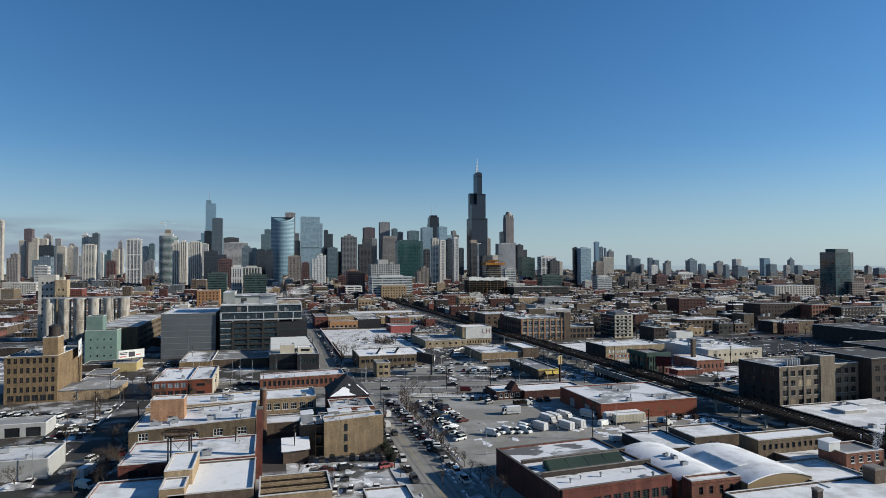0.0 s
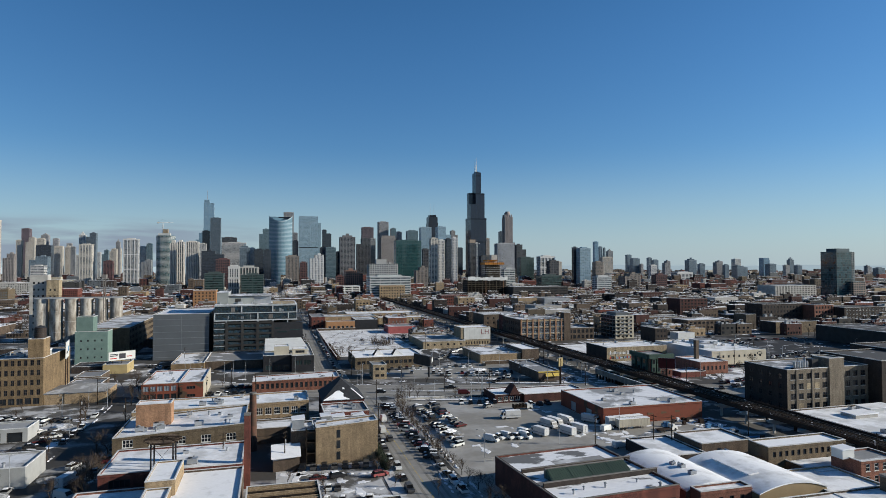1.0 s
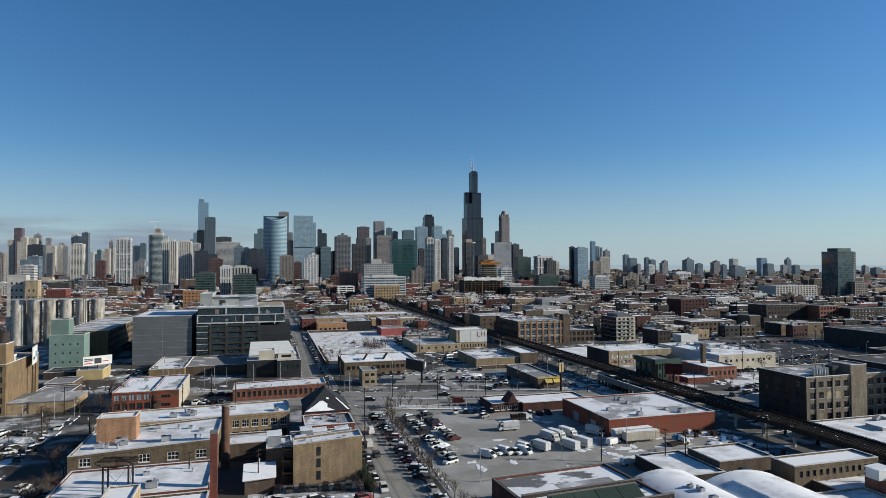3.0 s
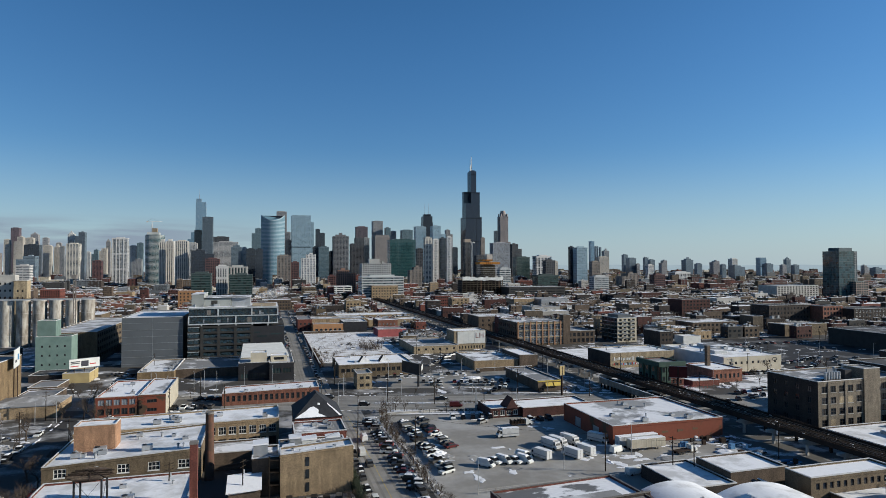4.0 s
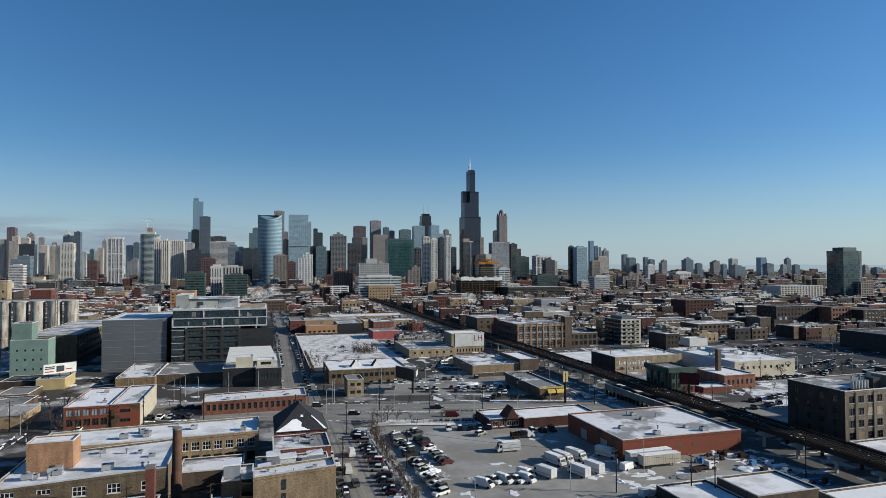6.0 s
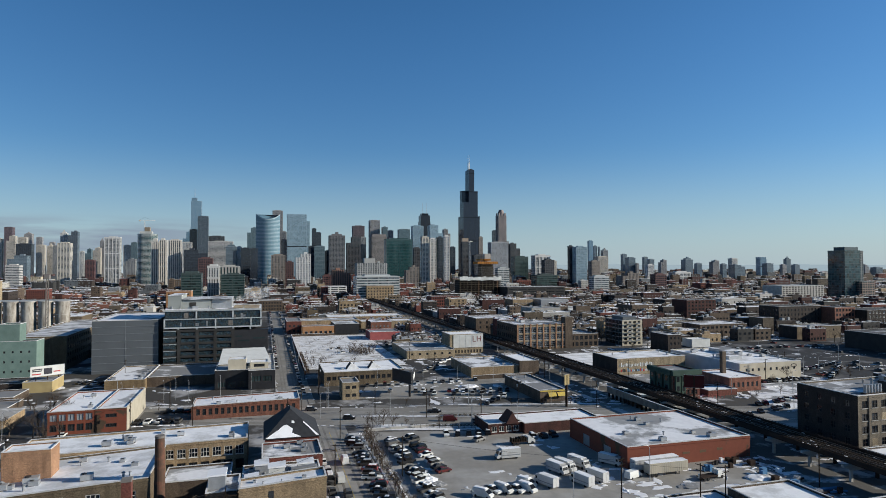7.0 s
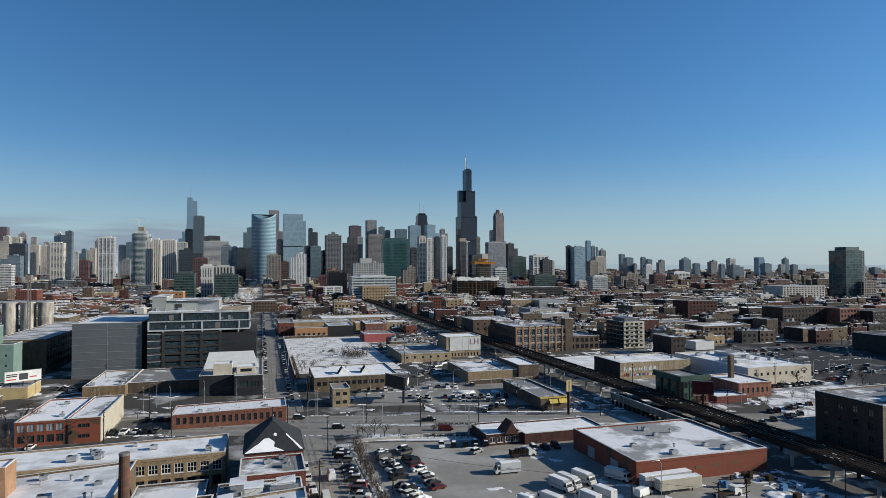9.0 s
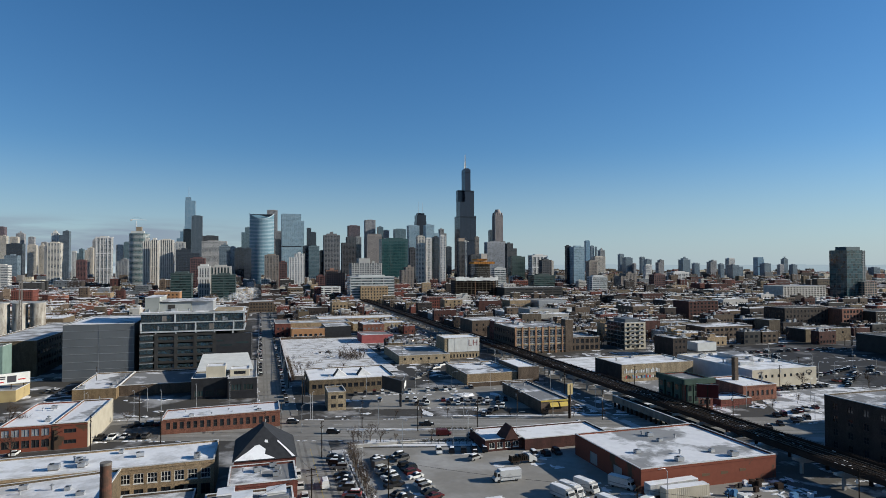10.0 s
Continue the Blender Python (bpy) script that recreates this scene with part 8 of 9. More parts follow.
units(57, 138.5, 82, 145, 7.1, 5)
units(93.4, 146, 95.0, 163, 6.45, 5, 0.7)
units(180, 154, 218, 197, 4.5, 9, 0.8)
units(178, 454, 212, 484, 16.4, 6, 1.3)
units(191, 350, 228, 369, 8.1, 4)
units(114, 365, 137, 396, 4.8, 4)
units(120, 308, 133, 338, 4.2, 4)
units(-40, 431, 6, 435, 33.4, 5, 1.2)
units(-118, 312, -107, 343, 19.5, 9, 1.5)
units(-58, 382, -45, 418, 4.5, 5)
units(-92, 203, -72, 215, 5.1, 3)


def mid_roof_equipment():
    """Vents and boxes on the middle-distance roofs, too small to pick apart."""
    q = Quads()
    for x0, y0, x1, y1, h in UNITS:
        for _ in range(ur.randint(1, 4)):
            if x1 - x0 < 5 or y1 - y0 < 5:
                continue
            x, y, w = ur.uniform(x0 + 1, x1 - 3), ur.uniform(y0 + 1, y1 - 3), ur.uniform(0.7, 2.6)
            q.box(x, y, h, x + w, y + w * ur.uniform(0.6, 1.3), h + ur.uniform(0.8, 2.8))
    part("rooftop_equipment", q, galvanised, None, "small vents and boxes on the roofs of the low city", "stuff")


mid_roof_equipment()

# ---- signs and billboards ----


def billboard(x, y, z0, z1, w, turn, face, label, posts=2, bars=()):
    top = base("billboard", 0, 0, 0, label, "billboard")
    q = Quads()
    q.box(-w / 2, -0.15, z0, w / 2, 0.15, z1)
    part("panel", q, face, top)
    q = Quads()
    for a, b, c, d in ((-w / 2 - 0.1, z0 - 0.12, w / 2 + 0.1, z0), (-w / 2 - 0.1, z1, w / 2 + 0.1, z1 + 0.12)):
        q.box(a, -0.2, b, c, 0.2, d)
    part("frame", q, steel_grey, top)
    for i in range(posts):
        q = Quads()
        px = 0 if posts == 1 else -w / 3 + i * 2 * w / 3 / (posts - 1)
        q.tube(px, 0.25, 0, z1 - 0.4, 0.22 if posts > 1 else 0.5, None, 10)
        part("post", q, steel_rust, top)
    for u, v, bw, bh, m in bars:
        q = Quads()
        q.box(-w / 2 + u, -0.2, z0 + v, -w / 2 + u + bw, -0.15, z0 + v + bh)
        part("printed_bar", q, m, top)
    top.matrix_basis = pose(x, y, 0, 0, 0, turn)


ink_maroon = surf("ink_maroon", (0.22, 0.06, 0.06), None, 1.0)
ink_red, ink_dark = surf("ink_red", (0.45, 0.05, 0.05), None, 1.0), surf("ink_dark", (0.05, 0.05, 0.06), None, 1.0)
billboard(-87, 392, 6.6, 11.2, 14, 32, paint_white, "white billboard with a dark emblem and small print", 3, ((0.6, 3.0, 4.2, 0.5, ink_dark), (0.6, 2.2, 4.0, 0.5, ink_dark), (5.4, 0.7, 3.4, 2.8, ink_dark), (9.4, 1.4, 2.8, 0.5, ink_red), (0.6, 0.8, 3.6, 0.5, ink_red)))
billboard(-98.2, 336, 16.5, 24.0, 12, 100, paint_white, "white billboard fixed beside the yellow brick warehouse", 2, ((1.5, 2.0, 4.0, 1.0, ink_dark), (7.0, 2.5, 3.2, 2.4, paint_blue)))


def v_billboard():
    """Two big panels in a V on one post, the point of the V towards the west."""
    x, y = 72.4, 325.2
    top = base("billboard", x, y, 0, "tall dark V-shaped billboard on a single post", "billboard")
    q = Quads()
    q.tube(x, y + 3.0, 0, 6.0, 0.55, None, 12)
    part("post", q, black_metal, top)
    q = Quads()
    q.box(x - 0.4, y + 1.5, 5.2, x + 0.4, y + 12.5, 6.0)
    part("torsion_beam", q, black_metal, top)
    for s, dx, m in ((-1, -5.8, concrete_dark), (1, 4.6, black_metal)):
        q = Quads()
        a, b = Vector((x + s * 0.2, y)), Vector((x + dx, y + 13.2))
        n = Vector((b - a).yx).normalized() * 0.25
        n.y = -n.y
        q.hexa([tuple(p) for p in ((a, b, b + n, a + n) if s < 0 else (a + n, b + n, b, a))], [5.8] * 4, [11.2] * 4)
        panel = part("panel", q, m, top, "dark printed panel")
        for k in (0.0, 1.0):
            q = Quads()
            z = 5.8 + k * 5.4
            q.bar((a.x, a.y, z), (b.x, b.y, z), 0.16)
            part("trim", q, steel_grey, panel)
        if s > 0:
            for f, w in ((0.25, 0.18), (0.55, 0.3)):
                q = Quads()
                c, d = a.lerp(b, f), a.lerp(b, f + w)
                q.hexa([(c.x, c.y - 0.05), (c.x + 0.3, c.y - 0.05), (d.x + 0.3, d.y), (d.x, d.y)], [7.0] * 4, [9.4] * 4)
                part("printed_bar", q, paint_white, panel)


v_billboard()
billboard(176.0, 271.5, 8.8, 13.6, 7.5, -34, surf("sign_red", (0.085, 0.014, 0.014)), "dark red billboard standing beside the railway", 1)
billboard(129.5, 290.5, 9.0, 13.2, 2.6, 15, stucco_yellow, "yellow and green pole sign of the restaurant", 1)


def wall_panel():
    top = base("wall_sign", 138.3, 443.4, 4.2, "large white wall panel with a thin dark red emblem", "sign")
    q = Quads()
    q.box(128.2, 443.3, 4.2, 148.4, 443.55, 12.5)
    part("panel", q, paint_white, top)
    for x, z0, w, h in ((141.4, 7.8, 0.45, 3.6), (141.85, 7.8, 1.6, 0.4), (144.2, 7.8, 0.45, 3.6), (146.6, 7.8, 0.45, 3.6), (144.65, 9.5, 1.95, 0.35)):
        q = Quads()
        q.box(x, 443.22, z0, x + w, 443.3, z0 + h)
        part("painted_bar", q, ink_maroon, top)
    for x in (132.2, 136.3, 140.4):
        q = Quads()
        q.box(x, 443.26, 4.3, x + 0.1, 443.3, 12.4)
        part("seam", q, galvanised, top)


wall_panel()


def mural():
    top = base("wall_mural", 209, 346.9, 0.5, "row of painted shapes in pale blue, cream and dark red", "mural")
    mr = random.Random(4)
    cols = [paint_blue, paint_white, ink_red, stucco_orange, surf("paint_sky", (0.30, 0.45, 0.58)), concrete_dark]
    for i in range(22):
        q = Quads()
        x = 189.5 + i * 0.95
        z = 4.2 + mr.uniform(-0.3, 0.3)
        q.box(x, 346.9, z, x + mr.uniform(0.4, 0.85), 346.98, z + mr.uniform(1.2, 2.2))
        part("painted_bar", q, paint_white if i % 3 else concrete, top)
        q = Quads()
        q.box(x, 346.9, 1.6, x + mr.uniform(0.5, 0.9), 346.98, 1.6 + mr.uniform(0.8, 1.8))
        part("painted_bar", q, mr.choice(cols), top)


mural()


def awnings():
    top = bpy.data.objects["fast_food"]
    for x in (126.2, 130.4):
        q = Quads()
        q.face((x, 299.8, 2.4), (x + 3.6, 299.8, 2.4), (x + 3.6, 300.98, 3.9), (x, 300.98, 3.9))
        q.face((x, 300.98, 3.9), (x + 3.6, 300.98, 3.9), (x + 3.6, 299.8, 2.36), (x, 299.8, 2.36))
        part("awning", q, line_yellow, top, "bright yellow awning")
    q = Quads()
    q.box(122.3, 300.8, 4.3, 134.7, 300.98, 4.9)
    part("fascia", q, line_yellow, top, "yellow fascia board")


awnings()


def gable():
    """The diner's peaked entrance."""
    top = bpy.data.objects["diner"]
    q = Quads()
    q.face((90.4, 259.8, 3.4), (95.2, 259.8, 3.4), (92.8, 259.8, 7.5))
    q.face((95.2, 259.8, 3.4), (95.2, 267, 3.4), (92.8, 265, 7.5), (92.8, 259.8, 7.5))
    q.face((90.4, 267, 3.4), (90.4, 259.8, 3.4), (92.8, 259.8, 7.5), (92.8, 265, 7.5))
    q.face((95.2, 267, 3.4), (90.4, 267, 3.4), (92.8, 265, 7.5))
    part("gable", q, surf("shingle_maroon", (0.085, 0.035, 0.03), (0.05, 0.024, 0.02), 1.0), top, "maroon shingled entrance gable")


gable()


def green_bays():
    """Green timber bays and cornice round the corner of the flats."""
    top = bpy.data.objects["flat_house"]
    for a, b, c, d in ((170.9, 280.6, 171.78, 284.0), (170.9, 285.4, 171.78, 288.8), (170.9, 290.2, 171.78, 293.6), (172.4, 278.0, 174.6, 278.98), (175.2, 278.0, 177.2, 278.98)):
        q = Quads()
        q.box(a, b, 1.0, c, d, 13.4)
        bay = part("bay", q, paint_green, top, "green painted timber bay")
        for z in (2.4, 6.2, 10.0):
            q = Quads()
            if c < 172:
                q.box(a - 0.08, b + 0.8, z, a, d - 0.8, z + 2.0)
            else:
                q.box(a + 0.5, b - 0.08, z, c - 0.5, b, z + 2.0)
            part("pane", q, pane_mat, bay)
    q = Quads()
    q.hexa([(170.8, 277.7), (184.9, 277.7), (184.9, 278.9), (170.8, 278.9)], [12.5] * 4, [14.4, 14.4, 14.6, 14.6])
    q.hexa([(170.7, 279.2), (171.7, 279.2), (171.7, 295.3), (170.7, 295.3)], [12.5] * 4, [14.4, 14.6, 14.6, 14.4])
    part("cornice", q, paint_green, top, "green sheet-metal cornice")


green_bays()

# ---- further details ----


def painted_out():
    """Patches of green paint rolled over scrawls on the warehouse's wall, and the dark oval sign on the white factory."""
    top = next(o for o in bpy.data.objects if "half-thawed" in o.get("label", ""))
    green = surf("paint_faded_green", (0.115, 0.1, 0.055), (0.15, 0.075, 0.045), 0.8)
    for x, z, w, h in ((115.4, 2.3, 2.6, 0.8), (122.0, 2.5, 2.2, 0.6), (128.2, 2.6, 2.4, 0.8), (134.2, 2.6, 2.2, 0.9), (140.2, 2.8, 2.0, 0.8)):
        q = Quads()
        q.hexa([(x, 216.26), (x + w, 216.26), (x + w, 216.297), (x, 216.297)], [z, z + 0.1, z + 0.1, z], [z + h, z + h - 0.15, z + h - 0.15, z + h])
        part("paint_patch", q, green, top, "faded green paint patch")
    sign = base("wall_sign", 270.5, 314.9, 6.4, "dark oval outline sign on the white factory wall", "sign")
    q = Quads()
    n = 20
    for a in range(n):
        w0, w1 = 6.28319 * a / n, 6.28319 * (a + 1) / n
        q.face(*[(270.5 + rx * math.cos(w), 314.93, 6.4 + rz * math.sin(w)) for rx, rz, w in ((1.9, 0.95, w0), (1.9, 0.95, w1), (1.45, 0.62, w1), (1.45, 0.62, w0))])
    part("ring", q, black_metal, sign)


painted_out()
building("stair_tower", "grey-brown brick lift tower on the loft roof", 228.5, 222.5, 238, 231, 19.6, brick_grey, roof_grey, lip=0.3)
building("stair_tower", "small dark lift housing on the loft roof", 221, 226, 227.5, 232, 19.0, brick_dark, roof_dark, lip=0.3)
building("loft_building", "tall dark brick loft beside the railway", 252.5, 214, 285, 240, 21.8, brick_dark, roof_dark, wins=[("north", 4, 4, 1.6, 2.0, 3.0, 4.4, "w", 2, 2, 1.6)])


def loft_piers():
    """Brick piers between the loft's window bays, and its corner tower."""
    top = next(o for o in bpy.data.objects if "pilastered" in o.get("label", ""))
    # the piers' sunlit warmth is put into an orange brick colour
    for i in range(9):
        q = Quads()
        x = 175.2 + 0.8 + i * 4.79 - 0.55
        q.box(x, 449.8, 0, x + 1.0, 450.2, 17.3)
        part("pier", q, brick_orange, top, "sunlit tan brick pier")
    for z in (5.5, 10.4, 15.3):
        q = Quads()
        q.box(176, 450.0, z, 214.4, 450.19, z + 0.8)
        part("spandrel", q, brick_buff, top, "pale stone spandrel")


loft_piers()
building("stair_tower", "brown brick stair tower at the loft corner", 211.5, 449.6, 217, 456, 21.5, brick_brown, roof_dark, lip=0.3)


def long_wall(x0, y0, x1, y1, h, material, label):
    top = base("yard_wall", (x0 + x1) / 2, (y0 + y1) / 2, 0, label, "wall")
    q = Quads()
    q.box(x0, y0, 0, x1, y1, h)
    part("brickwork", q, material, top)
    q = Quads()
    q.box(x0 - 0.06, y0 - 0.06, h, x1 + 0.06, y1 + 0.06, h + 0.14)
    part("coping", q, coping_snow, top)


long_wall(121.6, 128, 122.1, 168, 4.2, brick_dark, "dark brick yard wall capped with snow")
long_wall(31.4, 396, 31.8, 572, 2.2, brick_red, "low red brick wall round the vacant lot")
long_wall(31.8, 572.2, 66, 572.6, 2.2, brick_brown, "low brown brick wall behind the vacant lot")
long_wall(112, 357.5, 145, 357.8, 2.0, brick_brown, "low brick wall along the car park")
long_wall(186, 213, 200, 213.4, 4.2, brick_dark, "dark brick wall beside the railway")
long_wall(44.2, 276.6, 70, 277.0, 0.9, concrete, "low concrete wall at the end of the yard")


def roof_monitor(x0, y0, x1, y1, z, h, label, wall, roof):
    top = base("roof_monitor", (x0 + x1) / 2, (y0 + y1) / 2, z, label, "skylight")
    q = Quads()
    q.box(x0, y0, z, x1, y1, z + h)
    part("curb", q, wall, top)
    q = Quads()
    q.hexa([(x0 - 0.2, y0 - 0.2), (x1 + 0.2, y0 - 0.2), (x1 + 0.2, y1 + 0.2), (x0 - 0.2, y1 + 0.2)], [z + h] * 4, [z + h + 0.2, z + h + 0.5, z + h + 0.5, z + h + 0.2])
    part("cap", q, roof, top)


roof_monitor(107.0, 142, 109.6, 155, 5.6, 0.9, "long snow-capped roof monitor on the barrel roof", coping_snow, snow_clean)
roof_monitor(114.4, 140, 114.8, 162, 5.9, 0.4, "narrow dark roof ridge vent", black_metal, black_metal)
plate = Quads()
plate.hexa([(-11.0, 384), (14.0, 384), (11.0, 417), (-11.0, 417)], [9.2, 9.2, 12.4, 12.4], [9.6, 9.6, 12.8, 12.8])
part("roof_plate", plate, paint_white, bpy.data.objects["showroom"], "white sloping metal roof plate")
wedge = Quads()
wedge.hexa([(-10.8, 384.4), (13.6, 384.4), (10.8, 416.8), (-10.8, 416.8)], [8.6] * 4, [9.15, 9.15, 12.35, 12.35])
part("roof_wedge", wedge, stucco_cream, bpy.data.objects["showroom"])
roof_monitor(6.4, 208.2, 9.2, 212, 6.75, 3.0, "pale metal plant housing on the middle block", galvanised, snow_clean)
roof_monitor(11.6, 214.0, 15.4, 217.5, 6.75, 3.4, "white panelled plant housing on the middle block", paint_white, snow_clean)
roof_monitor(17.0, 213.0, 22.6, 214.2, 6.75, 3.0, "pale grey panelled plant screen on the middle block", paint_sage, snow_thin)
roof_monitor(8.4, 220.0, 11.6, 224, 6.75, 2.4, "grey tank housing on the middle block", galvanised, snow_clean)
roof_monitor(18.6, 219.0, 22.4, 222.4, 6.75, 2.2, "white panelled plant housing on the middle block", paint_white, snow_clean)
roof_monitor(-1.2, 206, 2.4, 210.5, 9.2, 2.8, "grey metal water tank house on the stair wing", galvanised, snow_clean)
roof_monitor(140, 145, 144, 148.5, 6.5, 2.4, "white insulated rooftop cabin", paint_white, snow_clean)
roof_monitor(190, 184, 200, 190, 4.5, 1.2, "low roof plant screen", concrete, snow_clean)
roof_monitor(204, 190, 216, 196, 4.5, 1.2, "low roof plant screen", galvanised, snow_clean)
roof_monitor(-104, 312, -100.4, 322, 20.0, 2.0, "concrete plant room on the yellow brick roof", concrete, snow_thin)
roof_monitor(244, 330, 252, 340, 8.2, 1.6, "grey metal plant deck on the white factory", galvanised, snow_thin)
roof_monitor(256, 345, 266, 360, 8.2, 1.8, "grey metal plant deck on the white factory", galvanised, snow_thin)


def porch_stairs():
    """Dark timber porches against the apartment block's side."""
    for y in (201.5,):
        top = base("timber_porch", 4.2, y, 0, "dark stained timber porch and stairs in three levels", "porch")
        for z in (3.2, 6.4, 9.4):
            q = Quads()
            q.box(2.6, y - 1.2, z, 5.3, y + 1.4, z + 0.2)
            part("deck", q, timber, top)
            q = Quads()
            q.box(2.6, y - 1.2, z + 0.2, 2.72, y + 1.4, z + 1.2)
            part("railing", q, timber, top)
        for px in (2.7, 5.1):
            q = Quads()
            q.box(px, y - 1.15, 0, px + 0.18, y - 0.97, 10.6)
            part("post", q, timber, top)


porch_stairs()


def shed_beams():
    """The bare roof timbers of the open loading shed."""
    top = bpy.data.objects["loading_shed"]
    for i in range(9):
        q = Quads()
        y = 159.4 + i * 1.45
        q.box(-12.7, y, 4.55, 3.7, y + 0.4, 4.95)
        part("roof_beam", q, brick_tan if i % 3 else timber, top, "bare weathered roof beam")


shed_beams()


def construction_site():
    """A wide open frame wrapped in white sheeting, and a core with an orange formwork deck behind it."""
    top = base("unfinished_building", 365, 1066, 0, "open concrete building frame with a top storey under white sheeting", "construction site")
    x0, x1, y0, y1 = 327, 402, 1050, 1082
    for i in range(9):
        q = Quads()
        q.box(x0, y0, i * 3.9, x1, y1, i * 3.9 + 0.45)
        part("slab", q, brick_grey, top)
    for i in range(12):
        q = Quads()
        x = x0 + 0.4 + i * (x1 - x0 - 1.6) / 11
        q.box(x, y0 + 0.5, 0, x + 0.8, y0 + 1.3, 31)
        part("column", q, brick_orange if i in (5, 10) else brick_grey, top)
    # solid dark block fills the floors behind the columns
    q = Quads()
    q.box(x0 + 1, y0 + 6, 0, x1 - 1, y1 - 1, 31)
    part("inner_core", q, brick_dark, top)
    rg = random.Random(5)
    for i in range(16):
        q = Quads()
        a, b = x0 + i * (x1 - x0) / 16, x0 + (i + 1) * (x1 - x0) / 16
        q.box(a + 0.05, y0 - 0.4, 31 + rg.uniform(-0.6, 0.4), b - 0.05, y0 + 0.2, 37 + rg.uniform(-1.5, 1.0))
        part("sheeting", q, paint_white, top, "white plastic sheeting")
    top = base("construction_tower", 451, 1262, 0, "concrete high-rise core under construction with an orange deck", "construction site")
    q = Quads()
    q.box(439, 1254, 0, 465, 1274, 58)
    part("core", q, brick_grey, top)
    for i in range(14):
        q = Quads()
        q.box(433, 1250, i * 4.0, 470, 1276, i * 4.0 + 0.5)
        part("slab", q, concrete, top)
    orange = surf("formwork_orange", (0.55, 0.24, 0.045), (0.4, 0.17, 0.04), 0.3)
    for z, a, b, h in ((59, 429, 473, 4.5), (66, 435, 457, 3.0)):
        q = Quads()
        q.box(a, 1248, z, b, 1277, z + h)
        for i in range(10):
            x = a + (b - a - 0.4) * i / 9
            q.box(x, 1247.4, z - 1.2, x + 0.4, 1248, z + h + 0.8)
        part("formwork", q, orange, top, "orange formwork panels")
    q = Quads()
    q.box(447, 1256, 58, 460, 1268, 80)
    part("core_head", q, concrete, top)
    crane(409, 1241, 105, 36, 62)


def crane(x, y, h, reach, turn):
    top = base("tower_crane", 0, 0, 0, "lattice tower crane standing over a building", "crane", "tower cranes")
    q = Quads()
    for i in range(int(h / 5)):
        z = i * 5.0
        for a, b in (((-1, -1), (1, -1)), ((1, -1), (1, 1)), ((1, 1), (-1, 1)), ((-1, 1), (-1, -1))):
            q.bar((a[0], a[1], z), (a[0], a[1], z + 5), 0.22)
            q.bar((a[0], a[1], z), (b[0], b[1], z + 5), 0.14)
    part("mast", q, paint_white, top)
    q = Quads()
    q.sweep([(-14, 0, h), (0, 0, h), (reach, 0, h)], 0.5, 4)
    part("jib", q, paint_white, top)
    q = Quads()
    q.sweep([(reach * 0.7, 0, h), (0, 0, h + 8), (-13, 0, h)], 0.12, 4)
    part("tie", q, black_metal, top)
    q = Quads()
    q.box(-14, -1.2, h - 3, -10, 1.2, h)
    part("counterweight", q, concrete, top)
    top.matrix_basis = pose(x, y, 0, 0, 0, turn)


construction_site()
crane(-298, 1868, 178, 26, 20)


# ---- snow heaps, parked cars far off, steam ----


def snow_heap(x, y, r, h, seed):
    rg = random.Random(seed)
    bm = bmesh.new()
    bmesh.ops.create_icosphere(bm, subdivisions=3, radius=1.0)
    for v in bm.verts:
        k = 1 + 0.35 * noise.noise(v.co * 2.2 + Vector((seed, 0, 0)))
        v.co = Vector((v.co.x * r * k, v.co.y * r * 0.6 * k, max(v.co.z, -0.1) * h * k))
    me = bpy.data.meshes.new("snow_mound")
    bm.to_mesh(me)
    bm.free()
    me.materials.append(snow_thin)
    ob = new("snow_mound", me)
    ob.location = (x, y, 0.02)
    tagged(ob, "ploughed mound of lumpy dirty snow on the asphalt", "snow mound", "snow mounds")


for i, (x, y, r, h) in enumerate(((52.5, 223, 3.0, 1.2), (54.5, 219.5, 2.6, 0.9), (104, 341, 5, 0.9), (112, 328, 4, 0.8), (96, 334, 4, 0.7), (-80, 268, 3.5, 1.2), (-66, 206, 3.0, 1.0), (-76, 196, 4, 1.1), (128, 314, 3, 0.8), (45.5, 283, 3, 0.5), (140, 200, 4, 0.8), (118, 200, 3.4, 0.5), (212, 268, 3, 0.6), (240, 300, 4, 0.7))):
    snow_heap(x, y, r, h, i)


